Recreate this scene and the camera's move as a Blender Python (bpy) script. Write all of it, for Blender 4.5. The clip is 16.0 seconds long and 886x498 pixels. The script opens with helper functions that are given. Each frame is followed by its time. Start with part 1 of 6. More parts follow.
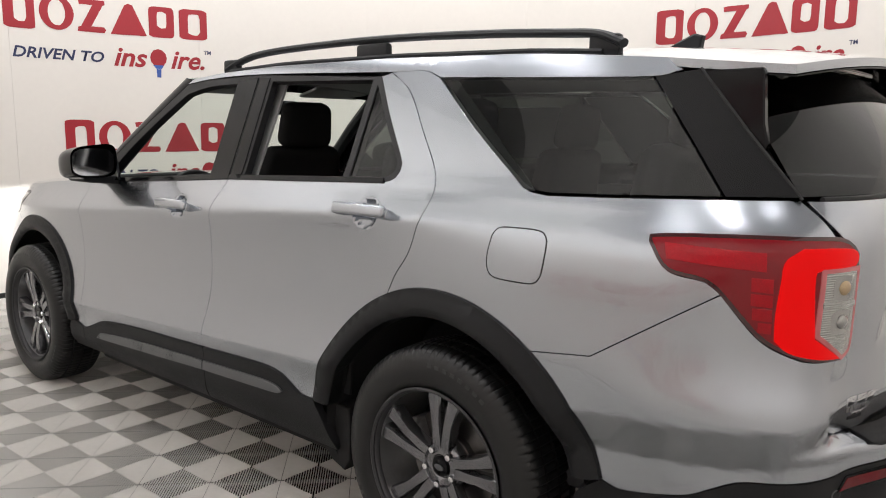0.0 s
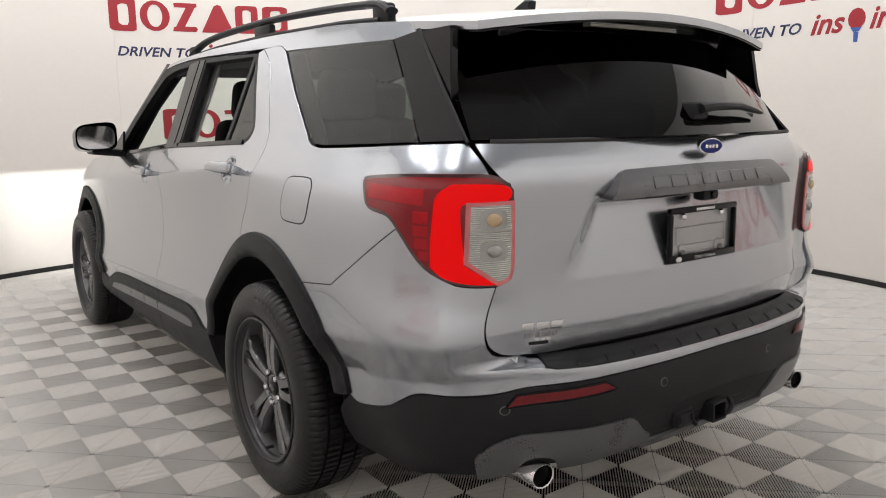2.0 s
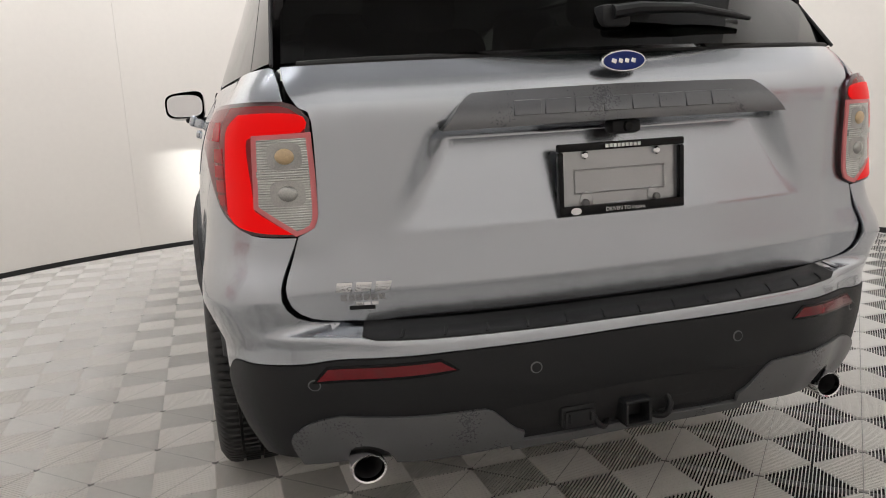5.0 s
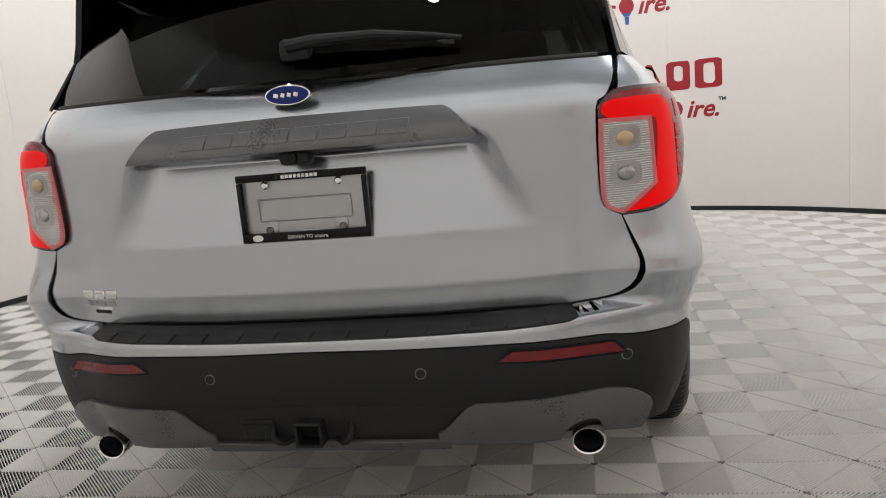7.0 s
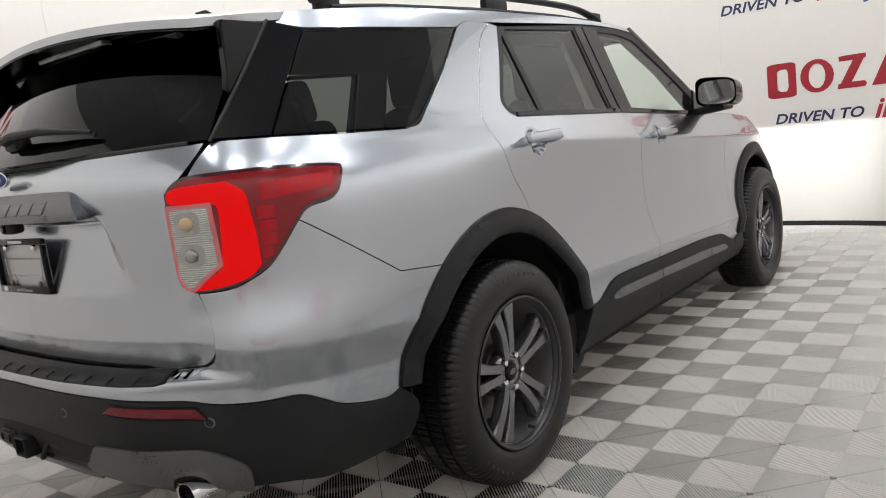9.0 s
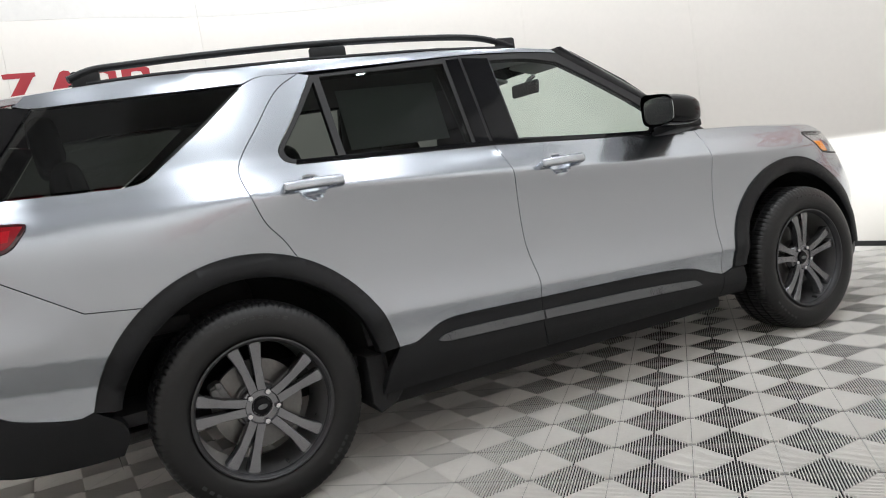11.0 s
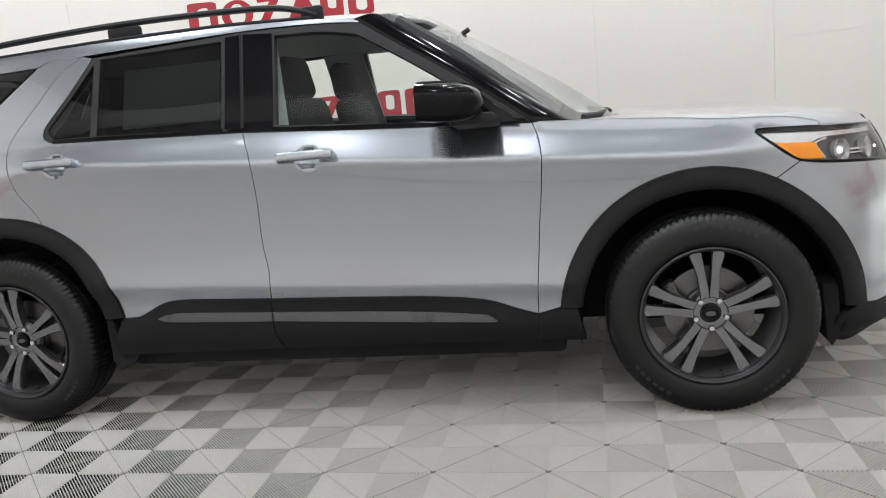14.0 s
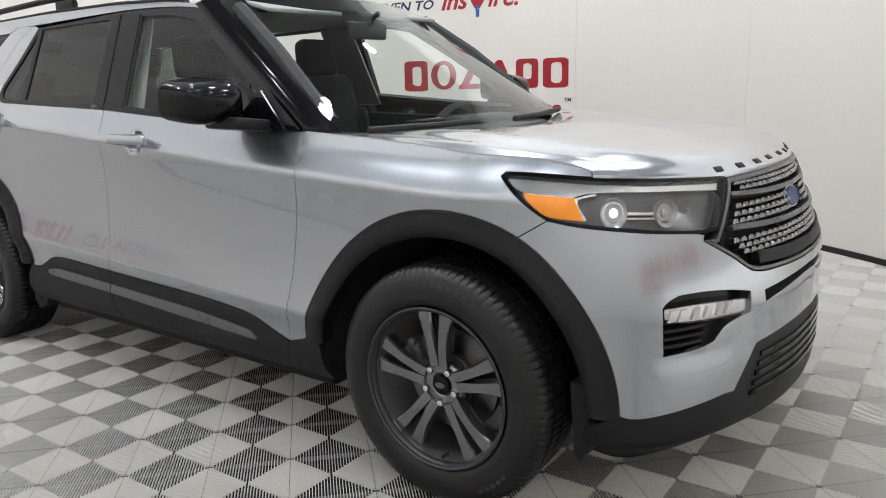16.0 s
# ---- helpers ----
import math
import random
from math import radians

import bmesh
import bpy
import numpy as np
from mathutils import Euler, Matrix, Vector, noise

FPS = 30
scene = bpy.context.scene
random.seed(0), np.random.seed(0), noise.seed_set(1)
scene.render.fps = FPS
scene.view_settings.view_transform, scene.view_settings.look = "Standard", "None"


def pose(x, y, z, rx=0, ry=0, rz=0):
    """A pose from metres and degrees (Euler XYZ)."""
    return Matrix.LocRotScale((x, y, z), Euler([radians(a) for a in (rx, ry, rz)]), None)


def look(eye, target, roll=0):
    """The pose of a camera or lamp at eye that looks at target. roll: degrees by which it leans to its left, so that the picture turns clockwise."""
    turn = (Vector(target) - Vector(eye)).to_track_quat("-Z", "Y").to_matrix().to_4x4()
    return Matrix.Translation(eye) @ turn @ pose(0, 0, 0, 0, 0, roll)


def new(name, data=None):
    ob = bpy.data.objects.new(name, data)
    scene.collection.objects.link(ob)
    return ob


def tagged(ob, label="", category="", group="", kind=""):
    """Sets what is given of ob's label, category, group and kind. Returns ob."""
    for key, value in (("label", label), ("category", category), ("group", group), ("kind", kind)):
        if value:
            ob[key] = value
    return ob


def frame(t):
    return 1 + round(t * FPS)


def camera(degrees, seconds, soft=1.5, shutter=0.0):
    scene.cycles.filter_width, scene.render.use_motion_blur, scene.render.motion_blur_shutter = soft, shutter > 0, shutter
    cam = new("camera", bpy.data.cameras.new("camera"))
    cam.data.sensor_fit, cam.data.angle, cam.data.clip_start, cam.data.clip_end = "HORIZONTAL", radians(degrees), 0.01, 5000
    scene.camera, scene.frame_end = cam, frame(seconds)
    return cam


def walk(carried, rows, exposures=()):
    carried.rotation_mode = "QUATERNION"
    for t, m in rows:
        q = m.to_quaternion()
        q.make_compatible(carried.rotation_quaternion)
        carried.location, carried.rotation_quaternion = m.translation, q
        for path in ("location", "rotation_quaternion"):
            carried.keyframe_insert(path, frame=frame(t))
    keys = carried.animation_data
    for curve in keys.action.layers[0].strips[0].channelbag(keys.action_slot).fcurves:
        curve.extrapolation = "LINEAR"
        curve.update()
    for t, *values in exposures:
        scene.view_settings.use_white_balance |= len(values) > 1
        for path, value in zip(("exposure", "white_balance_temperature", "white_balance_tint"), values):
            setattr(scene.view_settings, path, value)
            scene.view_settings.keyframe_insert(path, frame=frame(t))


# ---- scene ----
cam = camera(60.0, 16.0, soft=1.0)
PATH = [
    (0, (-2.638, -2.904, 1.421), (-1.127, -1.631, 1.113), 0.5),
    (0.5, (-2.786, -3.208, 1.391), (-1.329, -1.872, 1.087), 1.2),
    (1, (-2.670, -3.532, 1.356), (-1.292, -2.117, 1.043), 1.0),
    (1.5, (-2.320, -3.765, 1.355), (-1.039, -2.263, 1.034), 0.0),
    (2, (-1.993, -3.950, 1.325), (-0.822, -2.363, 0.994), -0.9),
    (2.5, (-1.768, -3.952, 1.279), (-0.688, -2.304, 0.934), -2.1),
    (3, (-1.681, -3.903, 1.226), (-0.667, -2.218, 0.864), -3.0),
    (3.2, (-1.658, -3.902, 1.214), (-0.668, -2.201, 0.853), -3.2),
    (5.3, (-0.742, -4.207, 1.150), (-0.293, -2.289, 0.809), -3.4),
    (5.5, (-0.613, -4.256, 1.165), (-0.251, -2.318, 0.831), -3.6),
    (6, (-0.246, -4.291, 1.174), (-0.107, -2.325, 0.835), -4.0),
    (6.5, (0.158, -4.308, 1.174), (0.051, -2.343, 0.818), -4.7),
    (7, (0.580, -4.289, 1.166), (0.242, -2.348, 0.821), -5.2),
    (7.5, (1.015, -4.199, 1.170), (0.436, -2.315, 0.832), -5.8),
    (8, (1.450, -4.062, 1.192), (0.630, -2.267, 0.866), -6.2),
    (8.5, (1.868, -3.850, 1.201), (0.848, -2.156, 0.902), -6.7),
    (9, (2.308, -3.596, 1.214), (1.089, -2.038, 0.922), -7.0),
    (9.5, (2.698, -3.284, 1.238), (1.323, -1.860, 0.955), -7.5),
    (9.7, (2.850, -3.182, 1.210), (1.428, -1.799, 0.951), -7.7),
    (11.8, (3.968, -1.263, 1.130), (2.060, -0.709, 0.904), -8.1),
    (12, (4.008, -1.069, 1.138), (2.079, -0.597, 0.899), -7.7),
    (12.5, (4.063, -0.540, 1.167), (2.100, -0.278, 0.885), -7.0),
    (13, (4.069, -0.019, 1.186), (2.092, 0.040, 0.886), -6.4),
    (13.5, (3.984, 0.568, 1.224), (2.020, 0.394, 0.886), -6.1),
    (14, (3.825, 1.097, 1.236), (1.896, 0.712, 0.877), -5.6),
    (14.5, (3.655, 1.582, 1.210), (1.768, 1.019, 0.857), -4.5),
    (15, (3.363, 2.063, 1.262), (1.557, 1.305, 0.857), -3.8),
    (15.5, (3.036, 2.485, 1.289), (1.333, 1.536, 0.842), -2.8),
    (16, (2.733, 2.823, 1.327), (1.142, 1.695, 0.886), -1.4),
]
EXPOSURES = [(0, .09, 6500, 10), (2, .07, 6480, 10), (3.2, .07, 6480, 10), (6, .07, 6460, 9), (8, .07, 6330, 8), (9.5, .07, 6260, 8), (12.5, .11, 6130, 6), (16, .12, 6130, 7)]
walk(cam, [(t, look(eye, target, roll)) for t, eye, target, roll in PATH], EXPOSURES)

# ---- light ----
world = bpy.data.worlds.new("world")
scene.world = world
world.use_nodes = True
world.node_tree.nodes["Background"].inputs[0].default_value = (1.0, 0.98, 0.95, 1)
world.node_tree.nodes["Background"].inputs[1].default_value = 0.02

ROOM_X, ROOM_Y, ROOM_R, ROOM_H = 0.173, -0.187, 4.14, 4.2
def flood_lamp(r, a):
    """A small LED flood under the dark ceiling."""
    data = bpy.data.lights.new("flood_lamp", "AREA")
    data.shape, data.size, data.energy, data.color = "DISK", 0.14, 13.8, (1.0, 0.985, 0.985)
    new("flood_lamp", data).matrix_world = pose(ROOM_X + r * math.cos(a), ROOM_Y + r * math.sin(a), ROOM_H - .08)


for k in range(16):
    flood_lamp(1.2 if k < 5 else 2.5, 2 * math.pi * (k / 5 if k < 5 else (k - 4.5) / 11))


def cove_lamp(a):
    """An unseen long lamp near the wall, turned outwards, added to brighten the top of the wall."""
    data = bpy.data.lights.new("cove_lamp", "AREA")
    data.shape, data.size, data.size_y, data.energy, data.color = "RECTANGLE", 1.35, 0.10, 11, (1.0, 0.985, 0.985)
    p = Vector((ROOM_X + 3.30 * math.cos(a), ROOM_Y + 3.30 * math.sin(a), 3.70))
    new("cove_lamp", data).matrix_world = look(p, p + Vector((math.cos(a), math.sin(a), -.10)))


for k in range(16):
    cove_lamp(2 * math.pi * (k + .5) / 16)
scene.view_settings.exposure = 0.0

# ---- materials ----
def material(name, colour, rough=0.5, metal=0.0, coat=0.0, coat_rough=0.05, spec=0.5, grain=0.0, grain_scale=60.0, bump=0.0, bump_scale=300.0, rough_var=0.0, emit=None, emit_strength=0.0):
    """A principled material with colour variation at two scales and a fine relief."""
    m = bpy.data.materials.new(name)
    m.use_nodes = True
    nt = m.node_tree
    b = nt.nodes["Principled BSDF"]
    b.inputs["Base Color"].default_value = (*colour, 1)
    b.inputs["Roughness"].default_value = rough
    b.inputs["Metallic"].default_value = metal
    b.inputs["Coat Weight"].default_value = coat
    b.inputs["Coat Roughness"].default_value = coat_rough
    b.inputs["Specular IOR Level"].default_value = spec
    if emit:
        b.inputs["Emission Color"].default_value = (*emit, 1)
        b.inputs["Emission Strength"].default_value = emit_strength
    co = nt.nodes.new("ShaderNodeTexCoord")
    if grain or rough_var:
        fine = nt.nodes.new("ShaderNodeTexNoise")
        fine.inputs["Scale"].default_value = grain_scale
        fine.inputs["Detail"].default_value = 4
        wide = nt.nodes.new("ShaderNodeTexNoise")
        wide.inputs["Scale"].default_value = grain_scale / 22
        wide.inputs["Detail"].default_value = 3
        both = nt.nodes.new("ShaderNodeMath")
        both.operation = "ADD"
        for n in (fine, wide):
            nt.links.new(co.outputs["Object"], n.inputs["Vector"])
        nt.links.new(fine.outputs["Fac"], both.inputs[0])
        nt.links.new(wide.outputs["Fac"], both.inputs[1])
        if grain:
            rng = nt.nodes.new("ShaderNodeMapRange")
            rng.inputs["From Min"].default_value, rng.inputs["From Max"].default_value = .6, 1.4
            rng.inputs["To Min"].default_value, rng.inputs["To Max"].default_value = 1 - grain, 1 + grain
            nt.links.new(both.outputs[0], rng.inputs["Value"])
            mix = nt.nodes.new("ShaderNodeMix")
            mix.data_type, mix.blend_type = "RGBA", "MULTIPLY"
            mix.inputs["Factor"].default_value = 1
            mix.inputs["A"].default_value = (*colour, 1)
            nt.links.new(rng.outputs["Result"], mix.inputs["B"])
            nt.links.new(mix.outputs["Result"], b.inputs["Base Color"])
        if rough_var:
            rr = nt.nodes.new("ShaderNodeMapRange")
            rr.inputs["From Min"].default_value, rr.inputs["From Max"].default_value = .6, 1.4
            rr.inputs["To Min"].default_value, rr.inputs["To Max"].default_value = max(rough - rough_var, 0), min(rough + rough_var, 1)
            nt.links.new(both.outputs[0], rr.inputs["Value"])
            nt.links.new(rr.outputs["Result"], b.inputs["Roughness"])
    if bump:
        nz = nt.nodes.new("ShaderNodeTexNoise")
        nz.inputs["Scale"].default_value = bump_scale
        nz.inputs["Detail"].default_value = 3
        bp = nt.nodes.new("ShaderNodeBump")
        bp.inputs["Strength"].default_value = bump
        bp.inputs["Distance"].default_value = 0.002
        nt.links.new(co.outputs["Object"], nz.inputs["Vector"])
        nt.links.new(nz.outputs["Fac"], bp.inputs["Height"])
        nt.links.new(bp.outputs["Normal"], b.inputs["Normal"])
    return m


def glass(name, tint, rough=0.0, ior=1.45):
    """A thin pane: tinted see-through with a mirror gloss on top."""
    m = bpy.data.materials.new(name)
    m.use_nodes = True
    nt = m.node_tree
    nt.nodes.remove(nt.nodes["Principled BSDF"])
    out = nt.nodes["Material Output"]
    see, gl, mix, fr, p5, lay = (nt.nodes.new("ShaderNode" + k) for k in ("BsdfTransparent", "BsdfGlossy", "MixShader", "LayerWeight", "Math", "MapRange"))
    see.inputs["Color"].default_value = (*tint, 1)
    gl.inputs["Roughness"].default_value = rough
    gl.inputs["Color"].default_value = (.9, .9, .9, 1)
    fr.inputs["Blend"].default_value = .5
    p5.operation = "POWER"
    p5.inputs[1].default_value = 5.0
    lay.inputs["To Min"].default_value = ((ior - 1) / (ior + 1)) ** 2 * 1.25
    lay.inputs["To Max"].default_value = 1.0
    nt.links.new(fr.outputs["Facing"], p5.inputs[0])
    nt.links.new(p5.outputs[0], lay.inputs["Value"])
    nt.links.new(lay.outputs["Result"], mix.inputs[0])
    nt.links.new(see.outputs[0], mix.inputs[1])
    nt.links.new(gl.outputs[0], mix.inputs[2])
    nt.links.new(mix.outputs[0], out.inputs["Surface"])
    return m


PAINT = material("silver_metallic_paint", (.45, .475, .515), rough=.26, metal=1.0, coat=1.0, coat_rough=.02, grain=.015, grain_scale=500)
BLACK_GLOSS = material("gloss_black_plastic", (.004, .004, .005), rough=.10, spec=.22, rough_var=.02, grain_scale=30)
CLAD = material("black_grained_plastic", (.013, .0135, .015), rough=.5, spec=.28, grain=.12, grain_scale=160, bump=.25, bump_scale=900, rough_var=.07)
TRIM_GREY = material("grey_satin_plastic", (.135, .137, .143), rough=.30, metal=.4, grain=.06, grain_scale=200, rough_var=.05)
RUBBER_SEAL = material("black_rubber_seal", (.012, .012, .013), rough=.6, grain=.15, grain_scale=80)
TYRE_RUBBER = material("tyre_rubber", (.0058, .0058, .0063), rough=.40, grain=.2, grain_scale=60, bump=.2, bump_scale=420, rough_var=.1)
TYRE_MARK = material("tyre_raised_mark", (.035, .035, .036), rough=.5, grain=.1, grain_scale=100)
RIM = material("dark_grey_wheel_paint", (.245, .245, .258), rough=.22, metal=.9, coat=.25, coat_rough=.08, grain=.06, grain_scale=400, rough_var=.05)
RIM_LIP = material("dark_rim_flange", (.07, .07, .074), rough=.42, metal=.7, grain=.06, grain_scale=300)
RIM_BARREL = material("wheel_barrel_grey", (.40, .40, .405), rough=.34, metal=.85, grain=.1, grain_scale=60, rough_var=.08)
STEEL = material("machined_steel", (.20, .195, .19), rough=.36, metal=1, grain=.15, grain_scale=90, rough_var=.1)
CAST = material("cast_iron", (.19, .19, .19), rough=.55, metal=.8, grain=.2, grain_scale=120, bump=.3)
CHROME = material("chrome", (.78, .78, .80), rough=.07, metal=1, rough_var=.03, grain_scale=60)
DARK_CHROME = material("dark_brushed_metal", (.36, .36, .37), rough=.28, metal=1, rough_var=.06, grain_scale=90)
UNDER = material("underbody_black", (.012, .012, .013), rough=.85, grain=.25, grain_scale=40, bump=.3, bump_scale=90)
LINER = material("wheel_well_felt", (.014, .014, .015), rough=.95, grain=.2, grain_scale=120, bump=.3, bump_scale=400)
CLEAR = glass("front_glass", (.86, .93, .89))
TINTED = glass("privacy_glass", (.13, .145, .135))
REAR_TINTED = glass("rear_privacy_glass", (.016, .018, .017))
LENS = glass("lamp_lens", (.90, .90, .90))
RED_LENS = material("red_lens", (.22, .002, .008), rough=.18, spec=.3, coat=.35, coat_rough=.03)
RED_DARK = material("dark_red_lens", (.05, .001, .003), rough=.12, coat=.6, coat_rough=.03)
RED_LIT = material("lit_red_lamp_band", (.10, .001, .001), rough=.3, spec=.1, coat=.08, emit=(1.0, .0, .001), emit_strength=.62)
REFLECTOR = material("red_reflector", (.14, .002, .007), rough=.2, spec=.3, coat=.3, coat_rough=.04, grain=.3, grain_scale=700)
RED_FIELD = material("bright_red_lens", (.42, .002, .010), rough=.2, spec=.2, coat=.25, coat_rough=.03, grain=.2, grain_scale=260)
PINK_RIM = material("pink_lens_rim", (.62, .16, .17), rough=.15, spec=.4, coat=.6, coat_rough=.04)
BULB_GREY = material("grey_bulb_bowl", (.36, .36, .345), rough=.2, metal=.6, coat=.6, grain=.3, grain_scale=300)
CLEAR_LAMP = material("ribbed_clear_lens", (.46, .46, .44), rough=.14, metal=.6, coat=1, coat_rough=.05, grain=.25, grain_scale=350)

def ribbed(m, scale, depth):
    """Fine parallel ribs moulded into a lens."""
    nt = m.node_tree
    co, wave, bp = (nt.nodes.new("ShaderNode" + k) for k in ("TexCoord", "TexWave", "Bump"))
    wave.wave_type, wave.bands_direction = "BANDS", "Z"
    wave.inputs["Scale"].default_value = scale
    bp.inputs["Strength"].default_value = 1.0
    bp.inputs["Distance"].default_value = depth
    nt.links.new(co.outputs["Object"], wave.inputs["Vector"])
    nt.links.new(wave.outputs["Fac"], bp.inputs["Height"])
    nt.links.new(bp.outputs["Normal"], nt.nodes["Principled BSDF"].inputs["Normal"])


ribbed(CLEAR_LAMP, 60, .0009)
AMBER = material("amber_lens", (.90, .27, .0), rough=.2, coat=.2, coat_rough=.04, grain=.15, grain_scale=260, emit=(1, .36, .0), emit_strength=.26)
AMBER_DIM = material("dim_amber_bulb", (.52, .38, .22), rough=.25, coat=.6, grain=.2, grain_scale=300)
LAMP_SILVER = material("lamp_reflector", (.72, .72, .73), rough=.2, metal=1, grain=.1, grain_scale=200, rough_var=.05)
LAMP_WHITE = material("lit_white_lens", (.8, .8, .8), rough=.1, emit=(1, 1, .98), emit_strength=1.1)
LENS_GLASS = material("grey_projector_lens", (.50, .51, .52), rough=.08, metal=.5, coat=1)
LAMP_DARK = material("lamp_housing", (.11, .11, .115), rough=.3, metal=.6, coat=.3, grain=.2, grain_scale=90)
SEAT = material("black_seat_cloth", (.014, .014, .015), rough=.9, grain=.2, grain_scale=300, bump=.4, bump_scale=900)
CABIN_DARK = material("dark_cabin_plastic", (.020, .020, .022), rough=.65, grain=.15, grain_scale=150, bump=.2)
CABIN_GREY = material("light_grey_cabin_trim", (.32, .325, .32), rough=.7, grain=.06, grain_scale=150, bump=.1)
BLUE = material("blue_enamel", (.006, .022, .16), rough=.3, spec=.3, grain=.05, grain_scale=60)
WHITE_INK = material("white_ink", (.75, .75, .75), rough=.5, grain=.03, grain_scale=80)
PLATE = material("bare_plate_recess", (.42, .425, .435), rough=.32, metal=.8, coat=.5, grain=.03, grain_scale=300)
WALL_PAINT = material("warm_white_wall_paint", (.74, .705, .66), rough=.42, spec=.4, grain=.02, grain_scale=22, bump=.04, bump_scale=140, rough_var=.05)
CEILING_PAINT = material("ceiling_grey", (.24, .24, .242), rough=.8, grain=.04, grain_scale=20, bump=.1)
# wall out of view, greyed to set what the car's paint and glass reflect
WALL_TOP = material("grey_upper_wall", (.64, .625, .60), rough=.7, grain=.05, grain_scale=22, bump=.04, bump_scale=140)
BASE_BLACK = material("black_skirting", (.012, .012, .012), rough=.5, grain=.2, grain_scale=40)
TILE = material("grey_floor_tile_plastic", (.80, .78, .745), rough=.40, grain=.05, grain_scale=40, rough_var=.08)
# same plastic as TILE, darkened in colour for the shade between the ribs
SHADED_STRUT = material("tile_strut_plastic", (.22, .215, .205), rough=.55, grain=.08, grain_scale=60)
# near black, which keeps the gaps between the tile ribs dark
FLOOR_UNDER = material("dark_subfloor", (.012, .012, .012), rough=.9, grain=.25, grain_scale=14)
LOGO_RED = material("red_wall_vinyl", (.33, .012, .022), rough=.4, grain=.05, grain_scale=50)
LOGO_NAVY = material("navy_wall_vinyl", (.018, .026, .085), rough=.4, grain=.05, grain_scale=50)
LOGO_BLUE = material("blue_wall_vinyl", (.04, .10, .36), rough=.4, grain=.05, grain_scale=50)

# ---- mesh tools ----
from mathutils.geometry import delaunay_2d_cdt


def part(name, mesh, mat, parent=None, label=""):
    """Links a mesh or bmesh as one object under a thing or a part."""
    if isinstance(mesh, bmesh.types.BMesh):
        bm = mesh
        mesh = bpy.data.meshes.new(name)
        bmesh.ops.recalc_face_normals(bm, faces=bm.faces)
        bm.to_mesh(mesh)
        bm.free()
        mesh.shade_smooth()
        mesh.set_sharp_from_angle(angle=radians(32))
    if mat and not mesh.materials:
        mesh.materials.append(mat)
    ob = new(name, mesh)
    ob.parent = parent
    return tagged(ob, label=label)


def empty(name, parent=None, m=None):
    ob = new(name)
    ob.empty_display_size = .1
    ob.parent = parent
    if m is not None:
        ob.matrix_basis = m
    return ob


def smooth_curve(pts, n=24):
    """Catmull-Rom through the points."""
    p = np.array(pts, float)
    p = np.vstack([2 * p[0] - p[1], p, 2 * p[-1] - p[-2]])
    t = (np.arange(n) / n)[:, None]
    out = [.5 * (2 * b + (c - a) * t + (2 * a - 5 * b + 4 * c - d) * t * t + (3 * b - a - 3 * c + d) * t ** 3) for a, b, c, d in zip(p, p[1:], p[2:], p[3:])]
    return np.vstack(out + [p[-2:-1]])


def resample(c, step):
    d = np.r_[0, np.cumsum(np.hypot(*np.diff(c, axis=0).T))]
    n = max(int(round(d[-1] / step)), 1)
    t = np.linspace(0, d[-1], n + 1)
    return np.stack([np.interp(t, d, c[:, k]) for k in range(c.shape[1])], 1)


def outline(*segments, step=.022):
    """A closed line from curves that meet at corners. Each curve is smooth inside."""
    out = []
    for i, seg in enumerate(segments):
        nxt = segments[(i + 1) % len(segments)][0]
        seg = [tuple(p) for p in seg]
        if np.hypot(seg[-1][0] - nxt[0], seg[-1][1] - nxt[1]) > 1e-6:
            c = smooth_curve(seg, 10) if len(seg) > 2 else np.array(seg, float)
            out.append(resample(c, step) if len(seg) > 1 else c)
            out.append(resample(np.array([seg[-1], nxt], float), step)[1:-1])
        else:
            c = smooth_curve(seg, 10) if len(seg) > 2 else np.array(seg, float)
            out.append(resample(c, step)[:-1])
    return np.vstack([o for o in out if len(o)])


def area(p):
    return .5 * float(np.sum(p[:, 0] * np.roll(p[:, 1], -1) - np.roll(p[:, 0], -1) * p[:, 1]))


def ccw(p):
    return p if area(p) > 0 else p[::-1]


def grown(p, d):
    """A counter-clockwise line moved outwards by d."""
    e = np.roll(p, -1, 0) - p
    e /= np.maximum(np.hypot(e[:, 0], e[:, 1]), 1e-9)[:, None]
    n = np.stack([e[:, 1], -e[:, 0]], 1)
    m = n + np.roll(n, 1, 0)
    m /= np.maximum((m * m).sum(1) / 2, .5)[:, None]
    return p + d * m


def inside(q, p):
    x, y = q[:, 0][:, None], q[:, 1][:, None]
    a, b = p, np.roll(p, -1, 0)
    cross = (a[:, 1] > y) != (b[:, 1] > y)
    with np.errstate(divide="ignore", invalid="ignore"):
        at = (b[:, 0] - a[:, 0]) * (y - a[:, 1]) / (b[:, 1] - a[:, 1]) + a[:, 0]
    return (np.sum(cross & (x < at), 1) % 2) == 1


def far_from(q, p, d):
    return np.array([np.min(np.hypot(p[:, 0] - x, p[:, 1] - y)) > d for x, y in q]) if len(q) else np.zeros(0, bool)


# ---- the car's skin: a plan line, and by how much each height lies inside it ----
PLAN = smooth_curve([(0, -2.600), (.25, -2.594), (.48, -2.565), (.64, -2.522), (.755, -2.440), (.84, -2.30), (.895, -2.12), (.932, -1.88), (.945, -1.5), (.945, -1.0), (.945, -.4),
                     (.945, .3), (.943, .9), (.935, 1.3), (.915, 1.65), (.875, 1.93), (.79, 2.13), (.63, 2.26), (.42, 2.34), (.2, 2.39), (0, 2.405)])
ALONG = np.r_[0, np.cumsum(np.hypot(*np.diff(PLAN, axis=0).T))]
TOTAL = ALONG[-1]


